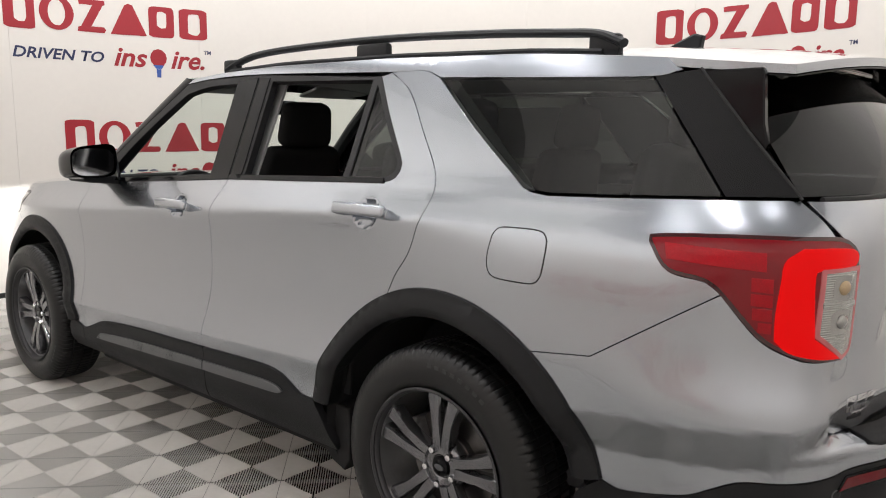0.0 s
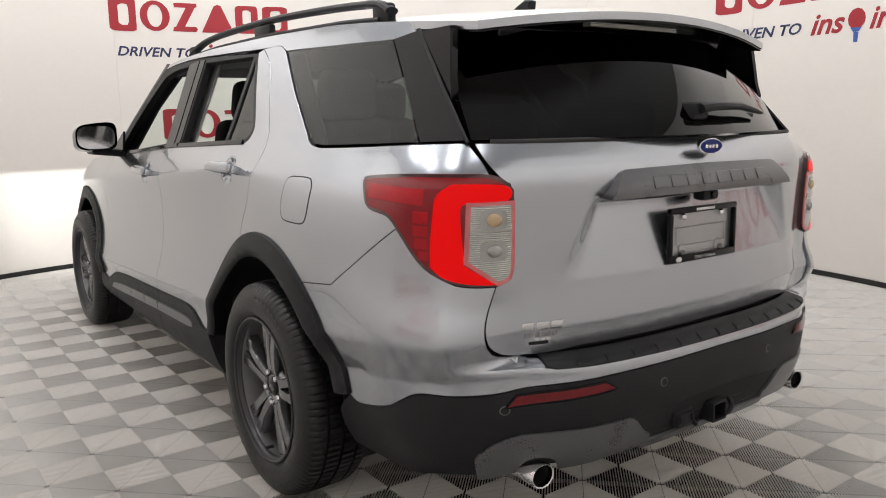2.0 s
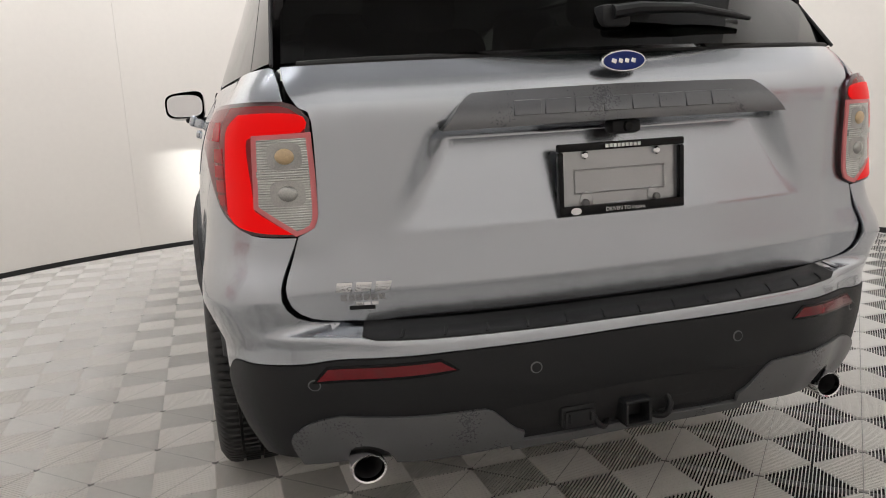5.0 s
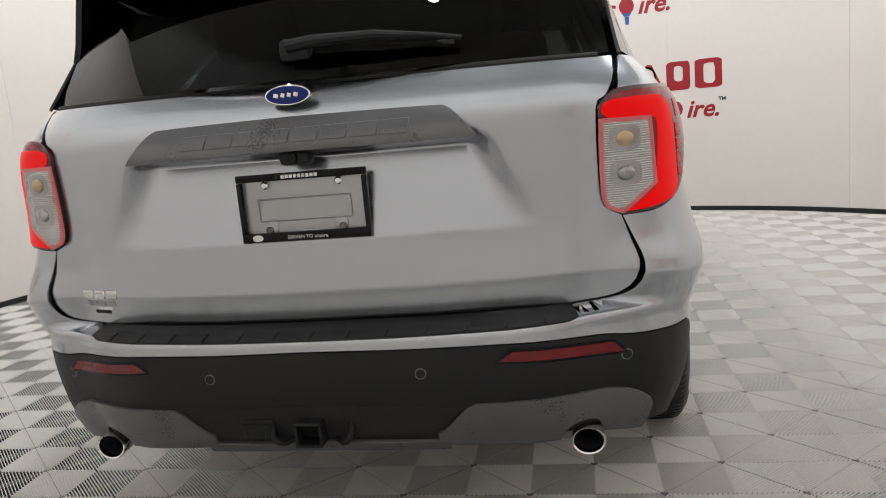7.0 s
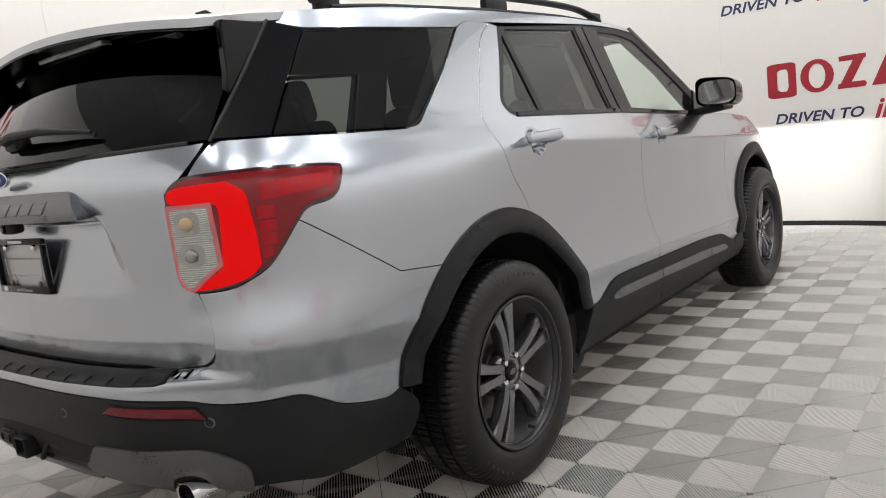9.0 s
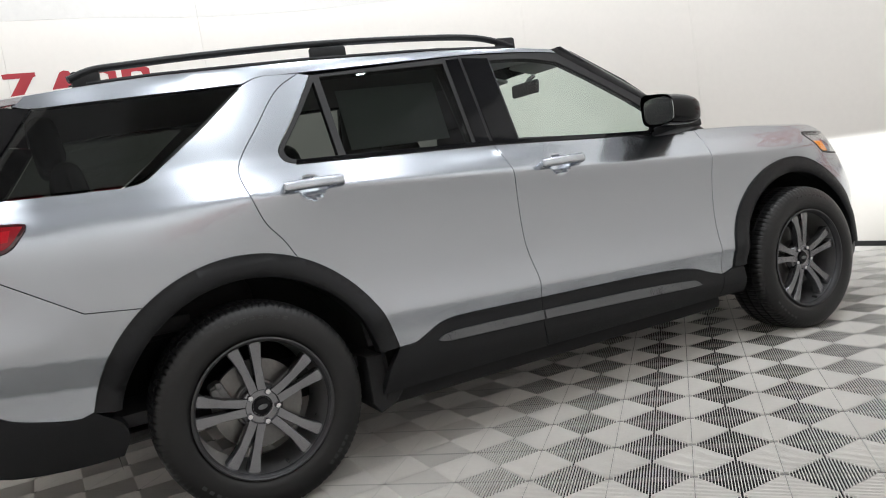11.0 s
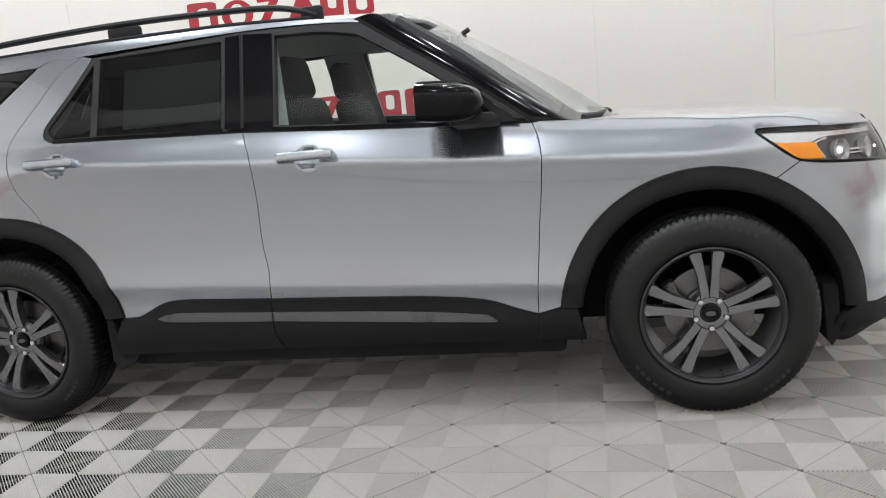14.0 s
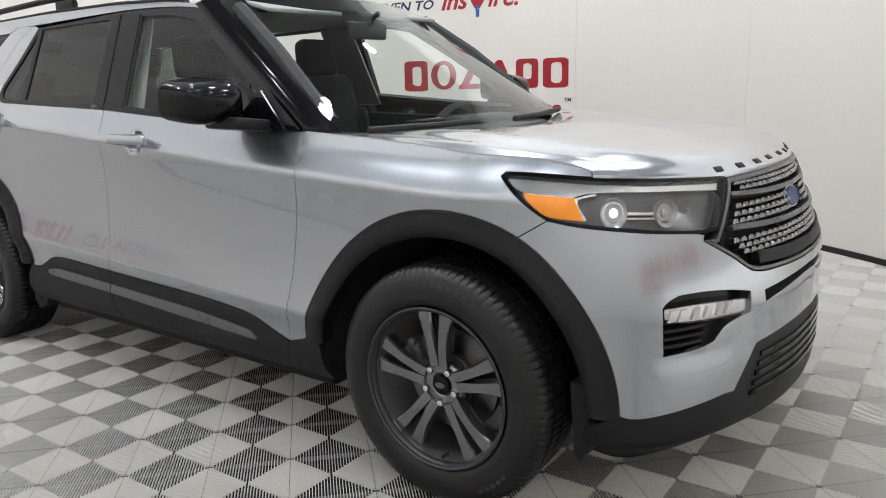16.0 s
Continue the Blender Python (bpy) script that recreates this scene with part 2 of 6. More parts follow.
def prof(*knots):
    c = smooth_curve([(d, z) for z, d in knots], 10)
    return lambda z: np.interp(z, c[:, 1], c[:, 0])


def ease(t):
    t = np.clip(t, 0, 1)
    return t * t * (3 - 2 * t)


GLASS = ((1.185, .091), (1.21, .1035), (1.26, .1255), (1.40, .1768), (1.6, .250), (1.66, .274), (1.75, .33))
SIDE_LOW = prof((.2, .10), (.30, .055), (.36, .022), (.42, .012), (.48, .014), (.52, .012), (.565, .003), (.585, .0), (.60, .003), (.64, .0145), (.70, .029), (.78, .041), (.86, .047), (.92, .0485), (.98, .047), (1.03, .043),
                (1.075, .0382), (1.09, .0385), (1.105, .0445), (1.14, .063), (1.165, .0768), *GLASS)
SIDE_QUARTER = prof((.2, .09), (.30, .040), (.40, .006), (.48, .001), (.56, .0), (.64, .0), (.74, .0015), (.86, .010), (.96, .018), (1.03, .031), (1.08, .046), (1.12, .062), (1.145, .073), (1.165, .082), *GLASS)
REAR = prof((.2, .022), (.45, .012), (.56, .0), (.66, -.002), (.785, -.002), (.80, -.002), (.90, .006), (1.05, .002), (1.15, -.003), (1.19, .005), (1.22, .018), (1.25, .036), (1.275, .052), (1.30, .0685), (1.45, .168), (1.60, .27),
            (1.66, .33), (1.75, .45))
GATE = prof((.2, .022), (.45, .022), (.66, .016), (.70, .013), (.74, .007), (.775, .001), (.785, -.003), (.795, -.003), (.90, .006), (1.05, .002), (1.15, -.003), (1.19, .005), (1.22, .018), (1.25, .036), (1.275, .052), (1.30, .0685), (1.45, .168), (1.60, .27),
            (1.66, .33), (1.75, .45))
FRONT = prof((.15, .14), (.22, .10), (.28, .02), (.34, .0), (.45, -.002), (.60, .0), (.70, .0), (.80, .02), (.90, .055), (.97, .085), (1.04, .13), (1.12, .2), (1.3, .4), (1.75, .6))
TILT = prof((.1, 0), (.3, 0), (.45, .036), (.6, .044), (.8, .052), (1.0, .066), (1.1, .070), (1.2, .055), (1.3, .055), (1.8, .055))
# the rear bumper stands proud: under the tailgate, and round the corner
BUMP_MID = prof((.2, -.09), (.30, -.025), (.36, .014), (.45, .060), (.56, .074), (.64, .069), (.68, .063), (.694, .039), (.704, -.004), (.716, .0), (.8, 0), (1.8, 0))
BUMP_CORNER = prof((.2, -.03), (.30, .02), (.36, .060), (.45, .096), (.56, .104), (.61, .106), (.66, .107), (.70, .1075), (.735, .1075), (.765, .106), (.80, .097), (.86, .077), (.92, .065), (1.0, .058), (1.08, .054), (1.14, .046), (1.19, .032), (1.23, .018), (1.27, .006), (1.31, 0), (1.8, 0))


def plan(s):
    s = np.clip(s, 0, TOTAL)
    x, y = np.interp(s, ALONG, PLAN[:, 0]), np.interp(s, ALONG, PLAN[:, 1])
    a, b = np.clip(s - .03, 0, TOTAL), np.clip(s + .03, 0, TOTAL)
    tx = np.interp(b, ALONG, PLAN[:, 0]) - np.interp(a, ALONG, PLAN[:, 0])
    ty = np.interp(b, ALONG, PLAN[:, 1]) - np.interp(a, ALONG, PLAN[:, 1])
    fade = np.clip(np.minimum(s, TOTAL - s) / .03, 0, 1)
    ty = ty * fade
    n = np.hypot(tx, ty)
    return x, y, ty / n, -tx / n


def along(x, y):
    """The arc length of the place of the plan line nearest to (x, y)."""
    return float(ALONG[np.argmin(np.hypot(PLAN[:, 0] - x, PLAN[:, 1] - y))])


def s_side(y):
    return float(np.interp(y, PLAN[72:408, 1], ALONG[72:408]))


def s_rear(x):
    return float(np.interp(x, PLAN[:168, 0], ALONG[:168]))


def s_front(x):
    return float(np.interp(-x, -PLAN[360:, 0], ALONG[360:]))


S_REAR, S_FRONT = s_side(-2.06), s_side(1.62)


def level(z, y):
    """Height on the side profile: the creases climb to the rear; the glass above the belt is flat."""
    k = np.clip(y, -1.0, 1.5) + .2
    belt = 1.22 - .055 * k
    return np.where(z > belt, 1.22 + (z - belt) * .38 / (1.6 - belt), z + TILT(z) * k)


CORNER = [1.0]  # how far the rear corner's bulge counts below the lamps
S_LAMP, S_EDGE, S_ARCH = s_rear(.62), along(.74, -2.453), s_side(-1.90)


def undercut(s, z, y):
    """Below the crease that runs from the tailgate to the wheel arch the skin turns under."""
    crease = np.interp(s, (S_EDGE, S_ARCH), (.770, .694))
    return (CORNER[0] == 1) * .38 * np.clip(crease - z, 0, .108) * ease((s - S_EDGE + .32) / .25) * ease((-1.2 - y) / .5)


def offset(s, z):
    _, y, _, _ = plan(s)
    q, r, f = ease((-1.0 - y) / .8), ease((S_REAR - s) / .42), ease((s - S_FRONT) / .55)
    w = level(z, y)
    up = ease((z - .84) / .07)
    c = CORNER[0] * (1 - up) * ease((s - S_LAMP) / .22) + up * ease((s - S_LAMP) / .20)
    bump = ease((S_ARCH - s) / .55) * ((1 - c) * BUMP_MID(z) + c * BUMP_CORNER(z))
    return ((1 - q) * SIDE_LOW(w) + q * SIDE_QUARTER(w - .05 * q * (1 - ease((w - .78) / .2)))) * (1 - r - f) + r * (REAR(z) if CORNER[0] == 1 else GATE(z)) + f * FRONT(z) - bump + undercut(s, z, y)


def skin(s, z, out=0.0):
    """Places on the skin, moved outwards by out."""
    s, z = np.atleast_1d(np.asarray(s, float)), np.atleast_1d(np.asarray(z, float))
    x, y, nx, ny = plan(s)
    d = offset(s, z) - out
    return np.stack([x - nx * d, y - ny * d, z], 1)


def skin_normal(s, z):
    e = .004
    a = skin(s + e, z) - skin(s - e, z)
    b = skin(s, z + e) - skin(s, z - e)
    n = np.cross(a, b)
    n /= np.linalg.norm(n, axis=1)[:, None]
    x, y, nx, ny = plan(s)
    return n * np.sign(n[:, 0] * nx + n[:, 1] * ny)[:, None]


def lift(s, z, out):
    p = skin(s, z)
    return p + skin_normal(s, z) * np.reshape(out, (-1, 1)) if np.any(out) else p


def folded(s):
    """Places beyond either middle lie on the other side of the car: (place, sign of x)."""
    a, sign = np.abs(s), np.where(s < 0, -1.0, 1.0)
    over = a > TOTAL
    return np.where(over, 2 * TOTAL - a, a), np.where(over, -sign, sign)


LEVELS = np.unique(np.round(np.r_[np.arange(.2, 1.76, .04), .55, .575, .585, .595, .61, 1.05, 1.075, 1.085, 1.095, 1.11, 1.13, 1.16, 1.19, .69, .70, .71, 1.25, 1.26, 1.275], 4))


def flipped(verts, faces, norms, side):
    if side > 0:
        return verts, faces, norms
    m = np.array([-1, 1, 1.0])
    return verts * m, [f[::-1] for f in faces], norms * m


def mesh_of(name, verts, faces, norms):
    me = bpy.data.meshes.new(name)
    me.from_pydata(verts.tolist(), [], faces)
    me.shade_smooth()
    me.normals_split_custom_set_from_vertices(norms.tolist())
    return me


def panel(name, poly, holes=(), side=1, out=0.0, lip=.022, gap=.0022, step=.05, shape=None, fine=False):
    """A sheet of the skin inside poly (places along, heights) with turned-in edges. shape: a further outward offset by place."""
    poly = grown(ccw(np.asarray(poly)), -gap)
    holes = [grown(ccw(np.asarray(h)), gap) for h in holes]
    lo, hi = poly.min(0), poly.max(0)
    gs = np.arange(lo[0] + step / 2, hi[0], step)
    gl = LEVELS if not fine else np.arange(.2, 1.8, step)
    grid = []
    for s in gs:
        y = plan(folded(np.array([s]))[0])[1]
        zz = np.arange(.15, 1.8, .01)
        zs = np.interp(gl, level(zz, np.full_like(zz, y[0])), zz) if not fine else gl
        grid += [(s, z) for z in zs if lo[1] < z < hi[1]]
    grid = np.array(grid).reshape(-1, 2)
    keep = inside(grid, poly) if len(grid) else np.zeros(0, bool)
    for h in holes:
        keep &= ~inside(grid, h)
    grid = grid[keep]
    for p in (poly, *holes):
        grid = grid[far_from(grid, p, min(step * .32, .014))] if len(grid) else grid
    pts, edges = [], []
    for p in (poly, *holes):
        k = len(pts)
        pts += [tuple(v) for v in p]
        edges += [(k + i, k + (i + 1) % len(p)) for i in range(len(p))]
    pts += [tuple(v) for v in grid]
    v2, _, tris, *_ = delaunay_2d_cdt([Vector(p) for p in pts], edges, [], 0, 1e-6)
    v2 = np.array([tuple(v) for v in v2])
    tris = np.array([t for t in tris if len(t) == 3])
    mid = v2[tris].mean(1)
    ok = inside(mid, poly)
    for h in holes:
        ok &= ~inside(mid, h)
    tris = tris[ok]

    def raised(p, o):
        a, sign = folded(p[:, 0])
        extra = o + (shape(a, p[:, 1]) if shape is not None else 0)
        r = skin(a, p[:, 1]) + skin_normal(a, p[:, 1]) * np.reshape(np.broadcast_to(extra, len(p)), (-1, 1))
        r[:, 0] *= sign
        return r

    def normals(p):
        a, sign = folded(p[:, 0])
        n = skin_normal(a, p[:, 1])
        n[:, 0] *= sign
        if shape is not None:
            e = .003
            q = np.cross(raised(p + [e, 0], out) - raised(p - [e, 0], out), raised(p + [0, e], out) - raised(p - [0, e], out))
            q /= np.linalg.norm(q, axis=1)[:, None]
            n = q * np.sign((q * n).sum(1))[:, None]
        return n

    verts, norms = [raised(v2, out)], [normals(v2)]
    ref = norms[0]
    n0 = np.cross(verts[0][tris[:, 1]] - verts[0][tris[:, 0]], verts[0][tris[:, 2]] - verts[0][tris[:, 0]])
    turn = (n0 * ref[tris[:, 0]]).sum(1) < 0
    faces = [tuple(int(i) for i in (t[::-1] if f else t)) for t, f in zip(tris, turn)]
    count = len(v2)
    for p, sign in [(poly, 1)] + [(h, -1) for h in holes]:
        rings = [(p, 0.0), (grown(p, sign * .0012), -.0025), (grown(p, sign * .0012), -lip)]
        n = len(p)
        nn = normals(p)
        for j, (q, o) in enumerate(rings):
            verts.append(raised(q, out + o))
            flat = raised(grown(p, sign * .004), out) - raised(p, out)
            flat /= np.maximum(np.linalg.norm(flat, axis=1), 1e-9)[:, None]
            norms.append(nn if j == 0 else flat)
        for j in range(2):
            for i in range(n):
                a, b = count + j * n + i, count + j * n + (i + 1) % n
                f = (a, a + n, b + n, b)
                faces.append(f if sign > 0 else f[::-1])
        count += 3 * n
    v, f, n = flipped(np.vstack(verts), faces, np.vstack(norms), side)
    return mesh_of(name, v, f, n)


def sheet(name, poly, at, side=1, out=0.0, lip=.012, gap=.0015, step=.06, swap=False):
    """A smooth sheet over the plane of two coordinates: at(u, v) gives the third. swap: the sheet faces the rear, not the side."""
    poly = grown(ccw(np.asarray(poly, float)), -gap)
    lo, hi = poly.min(0), poly.max(0)
    grid = np.array([(u, v) for u in np.arange(lo[0] + step / 2, hi[0], step) for v in np.arange(lo[1] + step / 2, hi[1], step)])
    grid = grid[inside(grid, poly)]
    grid = grid[far_from(grid, poly, step * .3)]
    n = len(poly)
    v2, _, tris, *_ = delaunay_2d_cdt([Vector(p) for p in np.vstack([poly, grid])], [(i, (i + 1) % n) for i in range(n)], [], 0, 1e-6)
    v2 = np.array([tuple(v) for v in v2])
    tris = np.array([t for t in tris if len(t) == 3])
    tris = tris[inside(v2[tris].mean(1), poly)]

    def place(p, o):
        e = 1e-3
        w = at(p[:, 0], p[:, 1])
        du, dv = (at(p[:, 0] + e, p[:, 1]) - w) / e, (at(p[:, 0], p[:, 1] + e) - w) / e
        nrm = np.stack([np.ones_like(w), -du, -dv], 1)
        nrm /= np.linalg.norm(nrm, axis=1)[:, None]
        q = np.stack([w, p[:, 0], p[:, 1]], 1) + nrm * o
        if swap:
            q, nrm = q[:, [1, 0, 2]] * [1, -1, 1], nrm[:, [1, 0, 2]] * [1, -1, 1]
        return q * [side, 1, 1], nrm * [side, 1, 1]
    V, N = place(v2, out)
    W, _ = place(poly, out - lip)
    n0 = np.cross(V[tris[:, 1]] - V[tris[:, 0]], V[tris[:, 2]] - V[tris[:, 0]])
    turn = (n0 * N[tris[:, 0]]).sum(1) < 0
    faces = [tuple(int(i) for i in (t[::-1] if f else t)) for t, f in zip(tris, turn)]
    E, _ = place(poly, out)
    k = len(V)
    mid = E.mean(0)
    M = (E - mid) / np.linalg.norm(E - mid, axis=1)[:, None]
    wind = turn[0]
    for i in range(n):
        j = (i + 1) % n
        f = (k + i, k + n + i, k + n + j, k + j)
        faces.append(f[::-1] if wind else f)
    return mesh_of(name, np.vstack([V, E, W]), faces, np.vstack([N, M, M]))


def surface_through(pts, values):
    """A quadratic surface through places (least squares)."""
    p, v = np.asarray(pts, float), np.asarray(values, float)
    terms = lambda a, b: np.stack([np.ones_like(a), a, b, a * a, a * b, b * b], -1)  # noqa: E731
    k = np.linalg.lstsq(terms(p[:, 0], p[:, 1]), v, rcond=None)[0]
    return lambda a, b: terms(np.asarray(a, float), np.asarray(b, float)) @ k


def both_ways(half, front=False):
    """A half line that starts and ends on the middle of the rear (or front), closed by its mirror image."""
    p = np.asarray(half, float)
    m = p[::-1][1:-1]
    return np.vstack([p, np.stack([(2 * TOTAL if front else 0) - m[:, 0], m[:, 1]], 1)])


def open_line(*segments, step=.022):
    out = [resample(smooth_curve(g, 10) if len(g) > 2 else np.array(g, float), step) for g in segments]
    return np.vstack([o if i == 0 else o[1:] for i, o in enumerate(out)])


def coons(a, b, c, d, n=24, m=24, bulge=0.0):
    """A patch between four curves: a and b run along u, c and d across. Returns rows of places."""
    ev = lambda k, t: np.stack([np.interp(t, np.linspace(0, 1, len(k)), np.asarray(k)[:, i]) for i in range(3)], -1)  # noqa: E731
    u, v = np.linspace(0, 1, n)[:, None], np.linspace(0, 1, m)[None, :]
    A, B, C, D = ev(a, u[:, 0])[:, None], ev(b, u[:, 0])[:, None], ev(c, v[0])[None], ev(d, v[0])[None]
    u, v = u[..., None], v[..., None]
    P = (1 - v) * A + v * B + (1 - u) * C + u * D
    P = P - ((1 - u) * (1 - v) * A[0, 0] + u * (1 - v) * A[-1, 0] + (1 - u) * v * B[0, 0] + u * v * B[-1, 0])
    P[..., 2:3] += bulge * 4 * u * (1 - u) * np.ones_like(v)
    return P


def grid_mesh(name, rows, thick=.012, mirror=True):
    """A sheet from rows of places whose last column lies on the middle plane; mirrored and given thickness."""
    P = np.asarray(rows)
    if mirror:
        Q = P[:, ::-1][:, 1:] * [-1, 1, 1]
        P = np.concatenate([P, Q], 1)
    n, m = P.shape[:2]
    bm = bmesh.new()
    vs = [[bm.verts.new(p) for p in r] for r in P]
    for i in range(n - 1):
        for j in range(m - 1):
            bm.faces.new((vs[i][j], vs[i + 1][j], vs[i + 1][j + 1], vs[i][j + 1]))
    bmesh.ops.recalc_face_normals(bm, faces=bm.faces)
    if sum(f.normal.z for f in bm.faces) < 0:
        bmesh.ops.reverse_faces(bm, faces=bm.faces)
    me = bpy.data.meshes.new(name)
    rim = [e for e in bm.edges if e.is_boundary]
    if thick:
        r = bmesh.ops.extrude_edge_only(bm, edges=rim)
        for v in [g for g in r["geom"] if isinstance(g, bmesh.types.BMVert)]:
            v.co.z -= thick
    bm.to_mesh(me)
    bm.free()
    me.shade_smooth()
    me.set_sharp_from_angle(angle=radians(40))
    return me


def add_box(bm, c, size, rot=None, bevel=0.0, seg=2, taper=None):
    r = bmesh.ops.create_cube(bm, size=1)
    vs = r["verts"]
    for v in vs:
        v.co = Vector((v.co.x * size[0], v.co.y * size[1], v.co.z * size[2]))
        if taper and v.co.z > 0:
            v.co.x *= taper[0]
            v.co.y *= taper[1]
    if bevel:
        es = {e for v in vs for e in v.link_edges}
        g = bmesh.ops.bevel(bm, geom=list(es), offset=bevel, segments=seg, profile=.5, affect="EDGES")
        vs = list({v for f in g["faces"] for v in f.verts} | {v for v in vs if v.is_valid})
    m = Matrix.Translation(c) @ (rot.to_4x4() if rot else Matrix())
    bmesh.ops.transform(bm, matrix=m, verts=vs)
    return vs


def box_part(name, c, size, mat, parent, rot=None, bevel=.004, label="", seg=2, taper=None):
    bm = bmesh.new()
    add_box(bm, c, size, rot, bevel, seg, taper)
    return part(name, bm, mat, parent, label)


def lathe(profile, segs=48, axis="x", cut=None):
    """A turned body: profile of (along, radius). cut(i, j): a change of radius."""
    bm = bmesh.new()
    rings = []
    for i in range(segs):
        a = 2 * math.pi * i / segs
        ring = []
        for j, (h, r) in enumerate(profile):
            r = r + (cut(i, j) if cut else 0)
            co = {"x": (h, r * math.cos(a), r * math.sin(a)), "y": (r * math.cos(a), h, r * math.sin(a)), "z": (r * math.cos(a), r * math.sin(a), h)}[axis]
            ring.append(bm.verts.new(co))
        rings.append(ring)
    for i in range(segs):
        for j in range(len(profile) - 1):
            bm.faces.new((rings[i][j], rings[(i + 1) % segs][j], rings[(i + 1) % segs][j + 1], rings[i][j + 1]))
    bmesh.ops.remove_doubles(bm, verts=bm.verts, dist=1e-5)
    return bm


def prism(bm, pts, thick, to3, bevel=0.0, back=True):
    """A plate from a flat outline; to3(u, v, h) gives its places, h from 0 (front) to thick (back)."""
    pts = ccw(np.asarray(pts, float))
    rings = [(pts, 0.0)] if not bevel else [(grown(pts, -bevel), 0.0), (pts, bevel)]
    rings.append((pts, thick))
    vs = [[bm.verts.new(to3(u, v, h)) for u, v in p] for p, h in rings]
    n = len(pts)
    bm.faces.new(vs[0])
    if back:
        bm.faces.new(vs[-1][::-1])
    for a, b in zip(vs, vs[1:]):
        for i in range(n):
            bm.faces.new((a[i], b[i], b[(i + 1) % n], a[(i + 1) % n]))
    return vs


def tube(bm, pts, radius, segs=10, flat=1.0, cap=True):
    """A bent rod along places; flat squeezes its height."""
    pts = [Vector(p) for p in pts]
    rings = []
    for i, p in enumerate(pts):
        d = (pts[min(i + 1, len(pts) - 1)] - pts[max(i - 1, 0)]).normalized()
        side = d.cross(Vector((0, 0, 1)))
        side = side.normalized() if side.length > 1e-4 else Vector((1, 0, 0))
        up = side.cross(d)
        r = radius(i / (len(pts) - 1)) if callable(radius) else radius
        rings.append([bm.verts.new(p + (side * math.cos(a) + up * math.sin(a) * flat) * r) for a in (2 * math.pi * k / segs for k in range(segs))])
    for a, b in zip(rings, rings[1:]):
        for k in range(segs):
            bm.faces.new((a[k], a[(k + 1) % segs], b[(k + 1) % segs], b[k]))
    if cap:
        bm.faces.new(rings[0][::-1])
        bm.faces.new(rings[-1])


def Y(*pts):
    """Side-view places (y, z) as places on the skin (along, height)."""
    return [(s_side(y), z) for y, z in pts]


def X(*pts):
    """Plan and height (x, y, z) as places on the skin."""
    return [(along(x, y), z) for x, y, z in pts]


def arc(cy, cz, r, a0, a1, n=16):
    """Part of a circle in side view, degrees from the front, upwards."""
    return [(cy + r * math.cos(radians(a)), cz + r * math.sin(radians(a))) for a in np.linspace(a0, a1, n)]


def words_mesh(name, text, size, to3, width=None, shear=0.0, bold=0.0):
    """Lettering in the built-in font, laid on a surface by to3(u, v)."""
    cu = bpy.data.curves.new(name, "FONT")
    cu.body, cu.size, cu.align_x, cu.resolution_u, cu.shear, cu.offset = text, size, "LEFT", 3, shear, size * bold
    ob = bpy.data.objects.new(name, cu)
    scene.collection.objects.link(ob)
    bpy.context.view_layer.update()
    me = bpy.data.meshes.new_from_object(ob.evaluated_get(bpy.context.evaluated_depsgraph_get()))
    bpy.data.objects.remove(ob)
    co = np.array([v.co[:] for v in me.vertices])
    k = width / (co[:, 0].max() - co[:, 0].min()) if width else 1.0
    for v, (x, y, _) in zip(me.vertices, co):
        v.co = to3(x * k, y)
    return me


def words(parent, name, text, size, to3, mat, width=None, shear=0.0):
    return part(name, words_mesh(name, text, size, to3, width, shear), mat, parent)

# ---- the car ----
car = tagged(empty("sport_utility_vehicle", None, pose(-.003, 0, 0, 0, 0, -.66)), "silver metallic sport utility vehicle with black cladding on the tiled floor", "car")

RY, FY, HUB_Z = -1.462, 1.523, .378
R_OUT, R_IN, F_OUT, F_IN = .570, .485, .556, .474
FD_SEAM = Y((.905, 1.152), (.927, 1.09), (.935, 1.02), (.926, .90), (.912, .78), (.900, .65), (.887, .50), (.884, .42))
BC_SEAM = Y((-.283, 1.222), (-.256, 1.15), (-.238, 1.09), (-.233, .95), (-.230, .77), (-.206, .63), (-.210, .533))
RD_SEAM = Y((-1.05, 1.612), (-1.16, 1.545), (-1.272, 1.411), (-1.362, 1.30), (-1.387, 1.235), (-1.372, 1.158), (-1.335, 1.05), (-1.275, .97), (-1.239, .900))
CLAD_F = Y((.884, .42), (.80, .446), (.712, .478), (.60, .498), (.339, .516), (-.210, .533))
CLAD_R = Y((-.210, .533), (-.587, .545), (-.70, .535), (-.77, .505), (-.828, .480), (-.901, .478))
BELT_F, BELT_R = Y((-.283, 1.222), (.37, 1.181), (.905, 1.152)), Y((-1.165, 1.252), (-.283, 1.222))


def angle_at(cy, r, y):
    return math.degrees(math.acos(max(-1, min(1, (y - cy) / r))))


A_RD, A_RB = angle_at(RY, R_OUT, -1.239), 127.0
A_FB = 62.7
Z_SEAM = HUB_Z + R_OUT * math.sin(radians(A_RD))
RD_SEAM[-1] = (RD_SEAM[-1][0], Z_SEAM)
RB_POINT = Y(*arc(RY, HUB_Z, R_OUT, A_RB, A_RB, 1))[0]
FB_POINT = Y(*arc(FY, HUB_Z, F_OUT, A_FB, A_FB, 1))[0]

